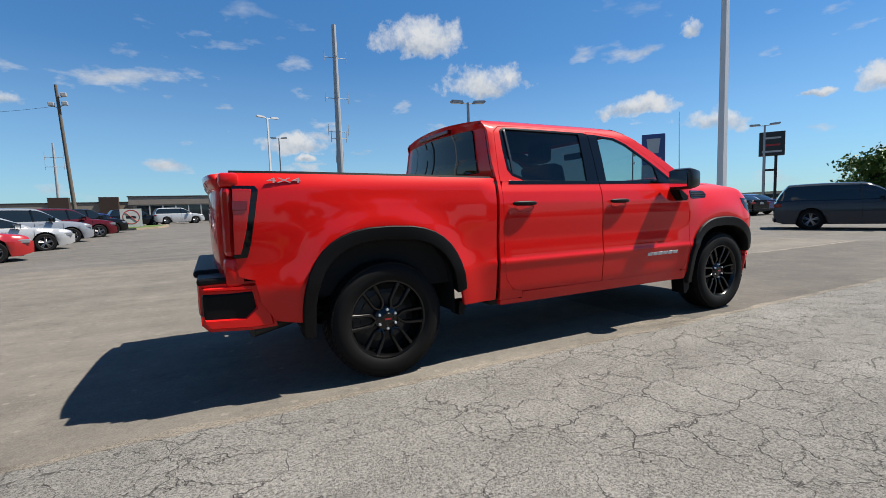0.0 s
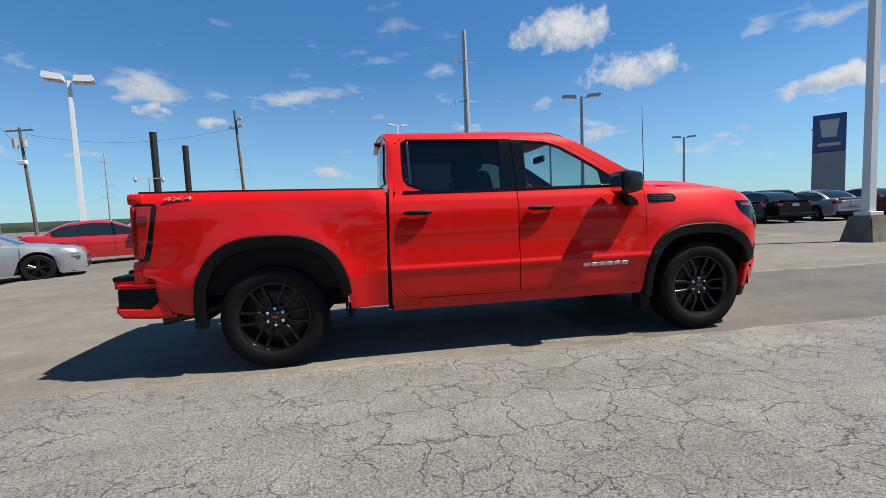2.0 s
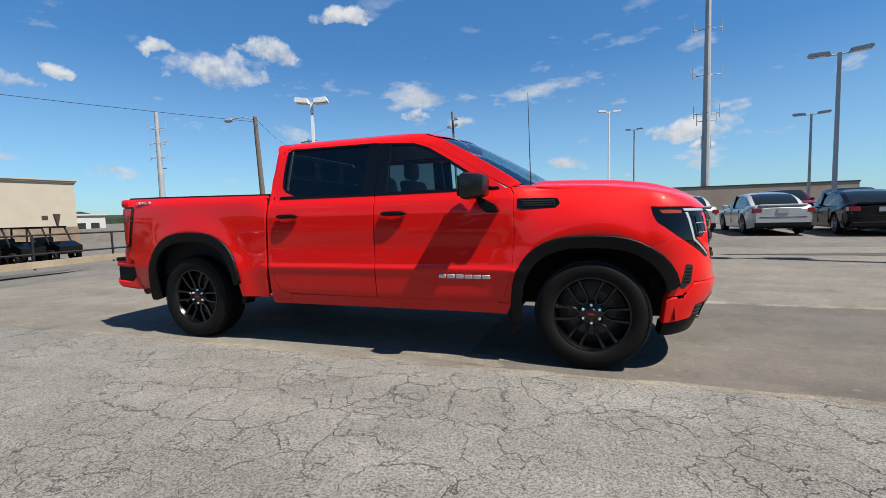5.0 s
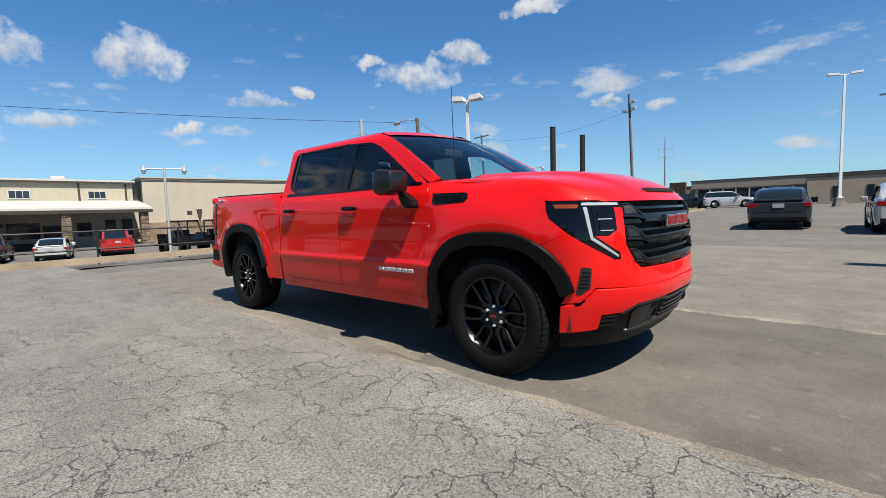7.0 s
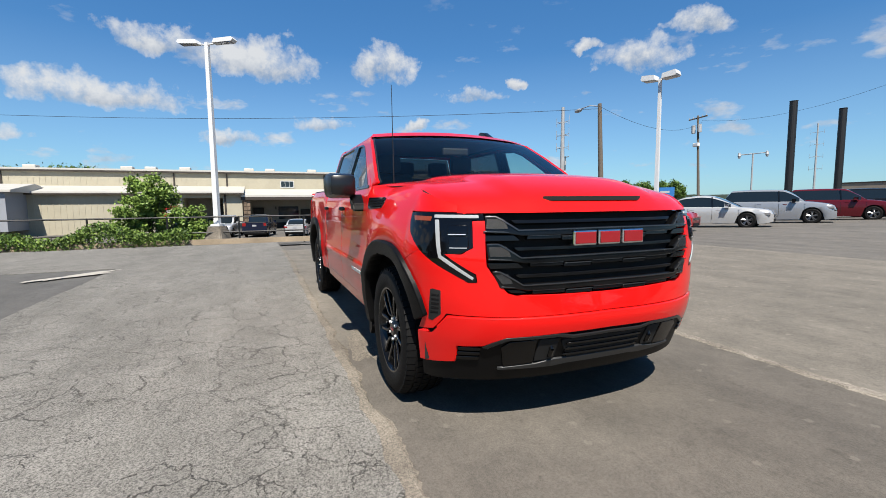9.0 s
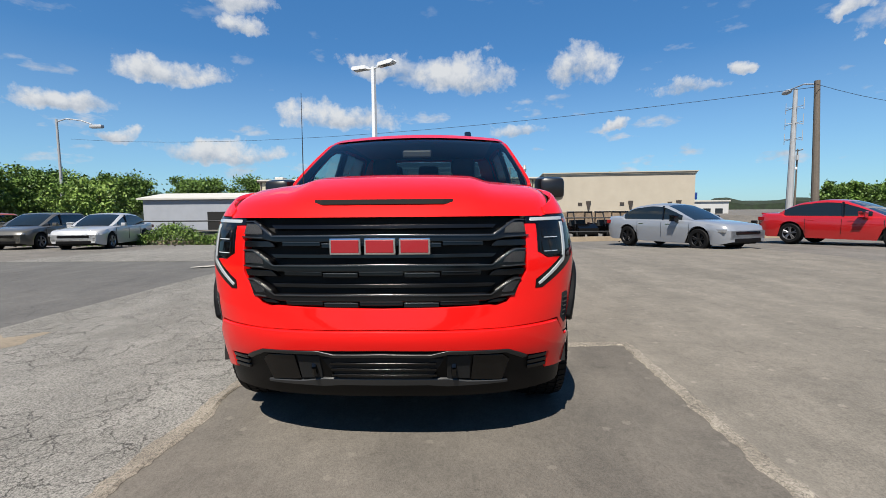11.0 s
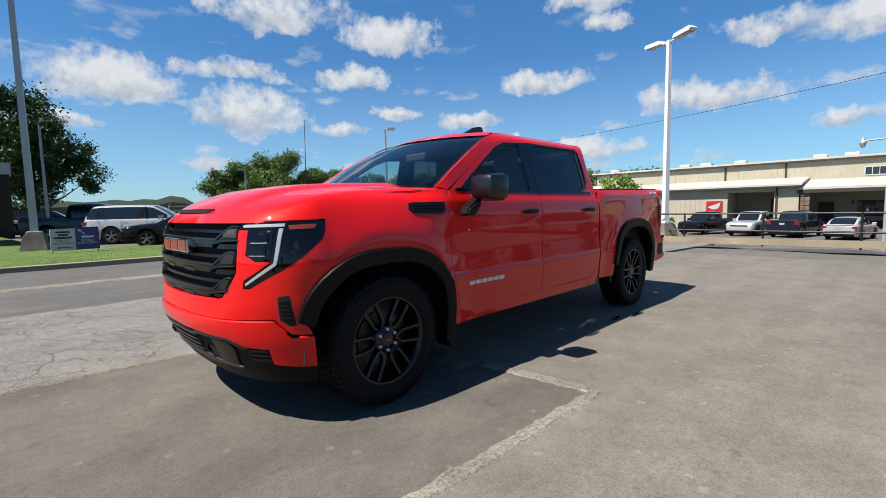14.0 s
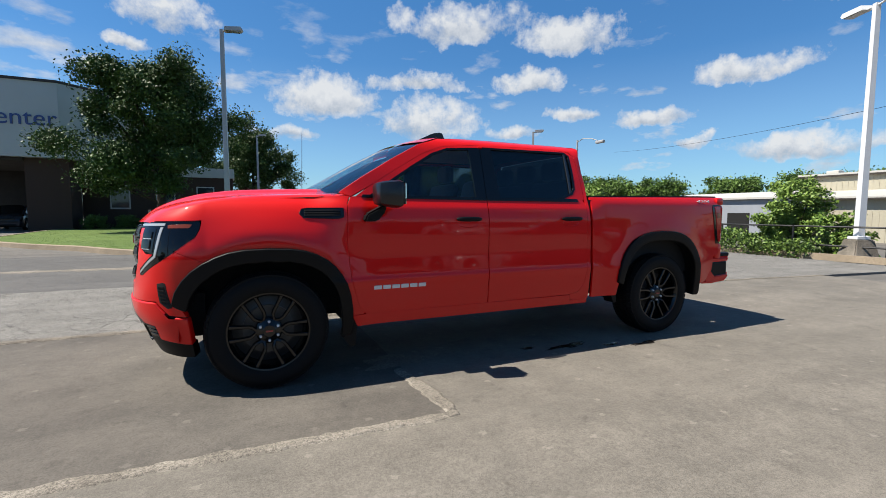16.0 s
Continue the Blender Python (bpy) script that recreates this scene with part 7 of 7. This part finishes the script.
lantern_lamp(-12.9, 27.4, 0.05, 4.2, 20)

shed = thing("white_shed", pose(-50.3, -32.1, 0), "low white metal shed beyond the fence", "building")
part("wall", boxed(-10, 0, -8.0, 7.4, -1.0, 2.9), material("blue_grey_siding", (0.2281, 0.2443, 0.2715), 0.6, vary=0.05), shed)
part("roof", prism([(0.4, 2.9), (0.4, 3.1), (-5, 3.9), (-10.4, 3.1), (-10.4, 2.9)], -8.6, 8.0), ROOF_WHITE, shed)
part("door", boxed(0.0, 0.05, 0.4, 3.0, -1.0, 1.3), DARK, shed)

# ---- lawn, sign and trees on the far side of the drive ----
LAWN = [(-2.75, -13.6), (-2.3, -11.9), (-1.1, -10.9), (0.4, -10.55), (1.7, -10.5), (4.2, -10.6), (6.4, -10.8), (7.6, -12.2), (8.6, -13.6), (10.4, -15.3), (12.2, -17.5), (13.6, -21.0), (14.2, -27.0), (14.4, -31.5), (5.0, -33.0), (4.2, -21.0), (3.2, -16.6), (-0.5, -15.6), (-2.2, -14.8)]
bm = bmesh.new()
f = bm.faces.new([bm.verts.new((x, y, 0.10)) for x, y in LAWN])
bm.normal_update()
if f.normal.z < 0:
    f.normal_flip()
tagged(mesh_object("lawn", bm, GRASS_SOIL), "green mown lawn island behind a kerb", "lawn", kind="structure")
kerb("lawn_kerb", LAWN[:14], 0.22, 0.12, "pale concrete kerb round the lawn")


def inside(p, poly):
    x, y = p
    c = False
    for (x0, y0), (x1, y1) in zip(poly, poly[1:] + poly[:1]):
        if (y0 > y) != (y1 > y) and x < (x1 - x0) * (y - y0) / (y1 - y0) + x0:
            c = not c
    return c


rng = np.random.default_rng(11)
blades = []
while len(blades) < 16000:
    p = (rng.uniform(-2.8, 14.4), -10.4 - 22 * rng.random() ** 1.7)
    if inside(p, LAWN):
        blades.append((p[0], p[1], 0.10 + rng.uniform(0, 0.035)))
g = thing("grass", pose(0, 0, 0), "short green grass blades of the lawn", "grass", kind="stuff")
leaf_mesh("blades", blades[:8000], 0.014, material("grass_bright", (0.1086, 0.1846, 0.0245), 0.6, vary=0.25), g, 4, up=0.0)
leaf_mesh("blades", blades[8000:], 0.014, material("grass_mid", (0.076, 0.1412, 0.019), 0.6, vary=0.25), g, 5, up=0.0)

sign = thing("street_sign", pose(-40.5, 51.0, 0.3, 0, 0, 35), "small blue roadside sign board with a red pennant", "sign")
part("board", boxed(-1.1, 1.1, -0.08, 0.08, 1.7, 3.0), material("sky_blue_face", (0.0263, 0.1491, 0.3947), 0.5), sign)
part("lettering_bar", boxed(-0.7, 0.5, -0.095, -0.082, 2.2, 2.5), WHITE_SIGN, sign)
part("pennant", boxed(-1.35, -1.05, -0.05, 0.05, 2.6, 4.1), RED_SIGN, sign)
for k in (-0.9, 0.9):
    part("post", tubed((k, 0, -0.3), (k, 0, 1.75), 0.06, 0.06, 8), STEEL, sign)

rock_bm = bmesh.new()
bmesh.ops.create_icosphere(rock_bm, subdivisions=5, radius=1.0)
rng = np.random.default_rng(8)
cuts = [(Vector(rng.normal(size=3)).normalized(), rng.uniform(0.62, 0.9)) for _ in range(22)]
for v in rock_bm.verts:
    for d, r in cuts:
        over = v.co.dot(d) - r
        if over > 0:
            v.co -= d * over
    layer = 0.035 * math.sin(v.co.z * 34 + 3 * noise.noise(v.co * 2)) * (0.4 + abs(noise.noise(v.co * 3)))
    k = 1.18 + 0.10 * noise.noise(v.co * 4.1) + 0.06 * noise.noise(v.co * 11) + layer
    v.co = Vector((v.co.x * 0.84 * k, v.co.y * 0.5 * k, max(-0.2, (v.co.z * 0.46 + 0.16 * v.co.x) * k)))
rk = mesh_object("rock", rock_bm, material("tan_sandstone", (0.1792, 0.1194, 0.0652), 0.9, grain=0.4, grain_scale=6, vary=0.35, bump=0.8, bump_scale=9), smooth=True)
rk.matrix_basis = pose(-1.5, -12.4, 0.26, 0, 0, 20)
tagged(rk, "tan layered sandstone boulder on the lawn", "rock")

board = thing("direction_sign", pose(3.6, -14.8, 0.08, 0, 0, 185), "low two-part service direction board on the lawn", "sign")
part("white_panel", boxed(-0.60, 0.0, -0.02, 0.02, 0.10, 0.76), WHITE_SIGN, board)
part("blue_panel", boxed(0.004, 0.60, -0.02, 0.02, 0.10, 0.80), material("purple_blue_face", (0.0272, 0.019, 0.1412), 0.45), board)
for k, (z, w, mt) in enumerate(((0.66, 0.17, BLACK_SIGN), (0.575, 0.12, BLACK_SIGN), (0.49, 0.22, BLACK_SIGN))):
    part("lettering_bar", boxed(-0.30 - w, -0.30 + w, -0.026, -0.021, z - 0.028, z + 0.028), mt, board)
text("lettering", "SERVICE", 0.095, RED_SIGN, pose(-0.30, -0.022, 0.40, 90, 0, 0), depth=0.002, parent=board)
text("lettering", "DEPARTMENT", 0.085, RED_SIGN, pose(-0.30, -0.022, 0.315, 90, 0, 0), depth=0.002, parent=board)
part("lettering_bar", boxed(0.15, 0.47, -0.026, -0.021, 0.46, 0.53), WHITE_SIGN, board)
text("lettering", "SERVICE", 0.09, WHITE_SIGN, pose(0.30, -0.022, 0.38, 90, 0, 0), depth=0.002, parent=board)
text("lettering", "DEPARTMENT", 0.08, WHITE_SIGN, pose(0.30, -0.022, 0.30, 90, 0, 0), depth=0.002, parent=board)
part("arrow", prism([(-0.48, 0.19), (-0.40, 0.23), (-0.40, 0.205), (-0.12, 0.205), (-0.12, 0.175), (-0.40, 0.175), (-0.40, 0.15)], -0.026, -0.021), RED_SIGN, board)
part("arrow", prism([(0.06, 0.74), (0.16, 0.72), (0.14, 0.70), (0.24, 0.60), (0.22, 0.58), (0.12, 0.68), (0.09, 0.65)], -0.026, -0.021), WHITE_SIGN, board)
for k in (-0.56, 0.56):
    part("stake", tubed((k, 0.03, -0.1), (k, 0.03, 0.7), 0.012, 0.012, 6), BLACK_METAL, board)

tree(8.0, -26.0, 10.0, 4.3, "large dark green shade tree on the lawn", 2.0, 130000, 0.085, 21, mats=(2, 2, 2))
tree(2.6, -47.0, 9.6, 4.6, "dark green shade tree behind the lawn", 2.2, 60000, 0.12, 22, mats=(2, 2, 2))
tree(12.6, -32.0, 1.1, 0.9, "low clipped green shrub by the service building", 0.1, 2500, 0.06, 25, mats=(1, 1, 2), category="shrub")
tree(10.8, -32.2, 1.0, 1.0, "low clipped green shrub by the service building", 0.1, 2500, 0.06, 26, mats=(1, 1, 2), category="shrub")
for i, (x, y, h, sp) in enumerate(((-18.5, -58, 8.2, 4.8), (-24, -59, 9.6, 5.8), (-30, -58, 7.6, 4.5), (-38, -60, 7.4, 6), (-46, -58, 7, 6), (-55, -56, 7, 6), (-63, -52, 7.5, 6), (-60, -62, 8, 6), (-70, -44, 7, 6), (-78, -36, 7.5, 7),
                                 (62, 14.5, 6.2, 6), (-72, -26, 7, 6), (-66, 22, 6.5, 5), (-90, 30, 7, 7), (-66.0, 61.5, 3.6, 4.2), (-61.5, 66.0, 4.0, 4.5), (-57.0, 70.0, 3.6, 3.6))):
    tree(x, y, h, sp, "dense green tree at the lot's far edge", 1.5, 66000 if i < 3 else 18000, 0.13 if i < 3 else 0.22, 40 + i, mats=(1, 1, 2))

for args in (("sedan", "black", -0.4, -17.2, -25, "black sedan with bright wheels behind the lawn"),
             ("suv", "white", 0.2, -21.0, 150, "white suv behind the lawn"),
             ("pickup", "grey", 1.6, -25.6, 150, "grey pickup behind the lawn"),
             ("hatch", "orange", -12.0, -20.6, 8, "orange hatchback with a dark bonnet"),
             ("hatch", "bronze", -12.2, -17.6, 8, "grey-green hatchback parked in the row"),
             ("sedan", "white", -12.2, -14.7, 12, "white sedan beside the hatchback"),
             ("sedan", "maroon", -13.6, -24.6, 8, "dark red coupe in the row"),
             ("sedan", "navy", -14.2, -27.8, 8, "dark blue sedan in the row"),
             ("sedan", "white", -14.4, -31.0, 8, "white sedan in the row"),
             ("sedan", "red", -14.6, -34.4, 8, "red sedan in the row"),
             ("suv", "silver", 5.5, -42.0, 170, "silver suv in the far lot"),
             ("suv", "black", 2.0, -44.0, 170, "black suv in the far lot"),
             ("suv", "grey", 18.2, -36.5, 95, "grey suv inside the service bay")):
    put_car(*args)

# overhead wires
for k, (a, b) in enumerate((((-31.5, 46.2, 10.4), (-13.85, 15.9, 6.55)), ((-13.85, 15.9, 6.4), (-40, -40, 9)), ((-11, 42.5, 10.4), (-31.5, 46.2, 10.6)))):
    w = thing("overhead_wire", pose(0, 0, 0), "thin sagging black overhead wire", "wire", "wires")
    bm = bmesh.new()
    p, q = Vector(a), Vector(b)
    side_v = (q - p).cross(Vector((0, 0, 1))).normalized() * 0.011
    up_v = Vector((0, 0, 0.011))
    loops = []
    for i in range(17):
        t = i / 16
        c = p.lerp(q, t) - Vector((0, 0, 1.1 * 4 * t * (1 - t)))
        loops.append([bm.verts.new(c + d) for d in (side_v, up_v, -side_v, -up_v)])
    for la, lb in zip(loops, loops[1:]):
        for i in range(4):
            j = (i + 1) % 4
            bm.faces.new((la[i], la[j], lb[j], lb[i]))
    part("strand", bm, BLACK_METAL, w)

# ---- far distance: low hills and woods ----
HILL = material("far_hill", (0.019, 0.0282, 0.0245), 0.95, vary=0.3)
WOODS = material("far_woods", (0.0098, 0.0196, 0.0076), 0.95, grain=0.5, grain_scale=0.6, vary=0.4)
for name, r, h, base_h, mat, label in (("hills", 640, 16, 10, HILL, "low hazy hills on the horizon"), ("woods", 175, 4.5, 4.6, WOODS, "belt of woods round the lot")):
    vs, fs = [], []
    n = 300
    for i in range(n):
        a = 2 * math.pi * i / n
        k = base_h + h * (0.5 * noise.noise(Vector((math.cos(a) * 3, math.sin(a) * 3, r))) + (0.5 * noise.noise(Vector((math.cos(a) * 30, math.sin(a) * 30, r))) if name == "woods" else 0))
        if name == "woods":
            k *= 0.35 + 0.95 * max(0.0, 0.5 - 0.5 * math.cos(a - 0.7))
        k = max(0.5, k)
        for rr, zz in ((r, -3), (r + 2, k * 0.7), (r + 6, k), (r + 30, k * 0.9)):
            vs.append((math.cos(a) * rr, math.sin(a) * rr + 10, zz))
    for i in range(n):
        j = (i + 1) % n
        for q in range(3):
            fs.append((i * 4 + q, j * 4 + q, j * 4 + q + 1, i * 4 + q + 1))
    tagged(data_object("backdrop_" + name, vs, fs, mat, smooth=True), label, "backdrop", kind="structure")

# ---- paving details ----
def strip(name, pts, width, lift, mat, label, seed=0):
    """A ragged band of mortar or paint along a line."""
    rng = np.random.default_rng(seed)
    line = []
    for (x0, y0), (x1, y1) in zip(pts, pts[1:]):
        k = max(2, int(math.hypot(x1 - x0, y1 - y0) / 0.04))
        for i in range(k):
            line.append((x0 + (x1 - x0) * i / k, y0 + (y1 - y0) * i / k))
    line.append(pts[-1])
    vs, fs = [], []
    for i, (x, y) in enumerate(line):
        a, b = Vector(line[max(0, i - 1)]), Vector(line[min(len(line) - 1, i + 1)])
        d = (b - a).normalized()
        nrm = Vector((-d.y, d.x))
        w0 = width * (0.5 + 0.42 * noise.noise(Vector((x * 3.1, y * 3.1, seed))) + rng.uniform(-0.12, 0.12))
        w1 = width * (0.5 + 0.42 * noise.noise(Vector((x * 3.7, y * 3.7, seed + 9))) + rng.uniform(-0.12, 0.12))
        z = ground_height(x, y) + lift
        for o, zz in ((w0, -0.006), (w0 * 0.6, 0.004 + rng.uniform(0, 0.004)), (-w1 * 0.6, 0.004 + rng.uniform(0, 0.004)), (-w1, -0.006)):
            vs.append((x + nrm.x * o, y + nrm.y * o, z + zz))
    for i in range(len(line) - 1):
        for q in range(3):
            fs.append((i * 4 + q, i * 4 + q + 1, i * 4 + 5 + q, i * 4 + 4 + q))
    return tagged(data_object(name, vs, fs, mat), label, "pavement", kind="structure")


JOINT_MORTAR = ground_material("joint_mortar", (0.2824, 0.2579, 0.2172), (0.0869, 0.076, 0.0624), grit=1.2, stain=1.0)
strip("seam_strip", [(-7.4, -1.14), (14, -1.20)], 0.11, 0.008, CONCRETE_LIGHT, "pale crumbling edge strip between asphalt and concrete", 1)
strip("joint_strip", [(2.80, 0.95), (2.74, 1.84), (6.0, 1.76), (14, 1.66)], 0.11, 0.002, JOINT_MORTAR, "rough pale mortar joint in the concrete", 2)
strip("joint_strip_far", [(6.0, 1.76), (13.9, 3.2)], 0.05, 0.002, CONCRETE_LIGHT, "thin pale joint in the concrete", 3)
strip("drive_seam", [(2.0, -7.2), (7.0, -7.45), (30, -8.2)], 0.42, 0.0, CONCRETE_LIGHT, "pale patched seam across the drive", 4)


def flat_patch(name, cx, cy, rx, ry, mat, lift, label, seed, turn=0.0):
    """A thin ragged patch lying on the paving."""
    rng = np.random.default_rng(seed)
    n = 40
    ph = rng.uniform(0, 6.28, 4)
    vs = [(cx, cy, ground_height(cx, cy) + lift)]
    for i in range(n):
        a = 2 * math.pi * i / n
        k = 1 + 0.22 * math.sin(3 * a + ph[0]) + 0.16 * math.sin(5 * a + ph[1]) + 0.10 * math.sin(9 * a + ph[2]) + rng.uniform(-0.07, 0.07)
        x, y = math.cos(a) * rx * k, math.sin(a) * ry * k
        c, d = math.cos(turn), math.sin(turn)
        vs.append((cx + x * c - y * d, cy + x * d + y * c, ground_height(cx + x, cy + y) + lift - 0.002))
    return tagged(data_object(name, vs, [(0, 1 + i, 1 + (i + 1) % n) for i in range(n)], mat), label, "pavement", kind="structure")


WET = material("wet_concrete", (0.0245, 0.0217, 0.0185), 0.25, grain=0.3, vary=0.3)
TAR = ground_material("tar_patch", (0.0706, 0.0679, 0.0652), (0.0434, 0.0424, 0.0407), grit=0.7)
for k, (x, y, a, b) in enumerate(((1.15, 0.98, 0.22, 0.05), (0.42, 1.2, 0.16, 0.035), (1.55, 0.9, 0.07, 0.03), (0.75, 1.1, 0.10, 0.025))):
    flat_patch("water_stain", x, y, a, b, WET, 0.004, "small dark water stain on the concrete", 60 + k, 0.1)
flat_patch("pale_patch", -3.3, -4.78, 0.72, 0.17, material("white_mortar", (0.3258, 0.3095, 0.277), 0.9, grain=0.2, grain_scale=40, vary=0.12), 0.022, "whitish mortar patch on the asphalt", 70, -0.76)
flat_patch("tar_patch_small", 10.5, 7.5, 3.0, 0.35, TAR, 0.006, "dark repaired strip in the lot", 72, 0.1)
flat_patch("gravel_patch", -10.6, 1.8, 2.2, 0.5, TAR, 0.006, "dark broken asphalt by the kerb", 73, 1.4)
flat_patch("gravel_patch_far", -10.9, -1.4, 1.6, 0.4, TAR, 0.006, "dark broken asphalt by the kerb", 74, 1.4)
flat_patch("dirt_patch", 2.9, -3.95, 0.45, 0.30, material("sandy_dirt", (0.185, 0.155, 0.115), 0.95, grain=0.3, vary=0.2), 0.016, "sandy dirt patch on the asphalt", 75)
flat_patch("clean_spot", 2.75, -0.95, 0.45, 0.12, CONCRETE_LIGHT, 0.004, "whitish stained spot by the seam", 76)
flat_patch("clean_spot_left", 2.75, 0.75, 0.30, 0.14, CONCRETE_LIGHT, 0.004, "whitish stained spot beside the truck", 77)

VERGE = [(-14.0, 43.0), (-10.5, 40.6), (-8.0, 38.7), (-6.2, 37.5), (-5.0, 38.5), (-4.5, 41.0), (-4.6, 43.4), (-5.5, 46.0), (-14.0, 47.0)]
bm = bmesh.new()
f = bm.faces.new([bm.verts.new((x, y, ground_height(x, y) + 0.09)) for x, y in VERGE])
bm.normal_update()
if f.normal.z < 0:
    f.normal_flip()
tagged(mesh_object("verge", bm, GRASS_SOIL), "green grass verge behind a pale kerb", "lawn", kind="structure")
kerb("verge_kerb", VERGE[:8], 0.24, 0.13, "pale concrete kerb round the verge")
for kx, ky, hd, kd, pt in ((-4.2, 52.0, 15, "suv", "white"), (-10.5, 50.5, 20, "sedan", "blue"), (-13.5, 50.0, 20, "suv", "navy"), (-8.0, 51.5, 20, "suv", "black")):
    put_car(kd, pt, kx, ky, hd, "%s %s parked before the shop row" % (pt, kd))
for x, y, sgn in ((26.5, 35.9, 0), (24.6, 28.3, 1)):
    st = thing("road_sign", pose(x, y, ground_height(x, y), 0, 0, -30), "small road sign on a thin post beyond the parked rows", "sign")
    part("post", tubed((0, 0, 0), (0, 0, 2.5), 0.03, 0.03, 6), STEEL, st)
    if sgn:
        part("plate", boxed(-0.3, 0.3, -0.02, 0.02, 1.95, 2.65), WHITE_SIGN, st)
    else:
        part("plate", prism([(-0.3, 2.1), (0, 1.75), (0.3, 2.1), (0, 2.5)], -0.02, 0.02), BLACK_SIGN, st)
        part("flag", prism([(-0.12, 2.5), (0.05, 2.75), (0.12, 2.5)], -0.015, 0.015), RED_SIGN, st)
for k in range(7):
    mw = thing("mower", pose(-34 - 1.2 * k, 27 + 1.5 * k, -0.9, 0, 0, 40), "red ride-on mower in a row", "mower", "mowers")
    part("deck", boxed(-0.8, 0.8, -0.5, 0.5, 0.2, 0.5, bevel=0.08), RED_SIGN, mw)
    part("seat", boxed(-0.5, -0.1, -0.25, 0.25, 0.5, 1.0, bevel=0.06), BLACK_PLASTIC, mw)
    for px, r in ((-0.6, 0.28), (0.65, 0.18)):
        for sd in (-0.5, 0.5):
            w = part("wheel", lathe([(0.001, -0.1), (r, -0.1), (r, 0.1), (0.001, 0.1)], 12), RUBBER, mw)
            w.matrix_basis = pose(px, sd, r)

arm_lamp = thing("street_lamp", pose(-19.4, -23.0, -1.4, 0, 0, 90), "grey steel street lamp with one curved arm", "street lamp")
part("pole", tubed((0, 0, 0), (0, 0, 8.1), 0.10, 0.06, 10), STEEL, arm_lamp)
bm = bmesh.new()
arc = [(0.0, 0, 7.95), (0.6, 0, 8.12), (1.5, 0, 8.0), (2.1, 0, 7.78)]
for a, b in zip(arc, arc[1:]):
    tube(bm, a, b, 0.035, 0.03, 8)
part("arm", bm, STEEL, arm_lamp)
head_bm = boxed(2.0, 2.75, -0.14, 0.14, 7.55, 7.75, bevel=0.06)
part("lamp_head", head_bm, STEEL, arm_lamp, smooth=True)

# ---- far fence and the low building beyond the yard ----
mesh_fence = thing("steel_fence", pose(0, 0, 0), "pale steel tube fence before the far trees", "fence")
for x in np.arange(-27.0, -7.5, 2.4):
    part("post", tubed((x, -50.0, -0.3), (x, -50.0, 2.1), 0.045, 0.045, 8), STEEL, mesh_fence)
    part("outrigger", tubed((x, -50.0, 2.1), (x - 0.1, -49.7, 2.4), 0.025, 0.02, 6), STEEL, mesh_fence)
for z in (0.3, 1.1, 1.55, 2.05):
    part("rail", tubed((-27.0, -50.0, z), (-7.8, -50.0, z), 0.03, 0.03, 8), STEEL, mesh_fence)

office = thing("low_office", pose(-74.0, 43.0, -1.2, 0, 0, 0), "low white office with dark windows and a blue sign", "building")
part("wall", boxed(-8, 0, -4.5, 5.0, -0.5, 3.6), WHITE_SIGN, office)
part("roof", boxed(-8.2, 0.25, -4.7, 5.2, 3.6, 3.85), ROOF_WHITE, office)
for k in range(4):
    part("window", boxed(-0.02, 0.04, -3.6 + k * 2.1, -2.3 + k * 2.1, 0.9, 2.4), WINDOW, office)
part("sign_board", boxed(0.05, 0.2, -4.2, -0.6, 4.0, 5.2), BLUE_SIGN, office)
for k in (-3.9, -0.9):
    part("sign_leg", boxed(0.08, 0.16, k, k + 0.1, 3.6, 4.0), STEEL, office)
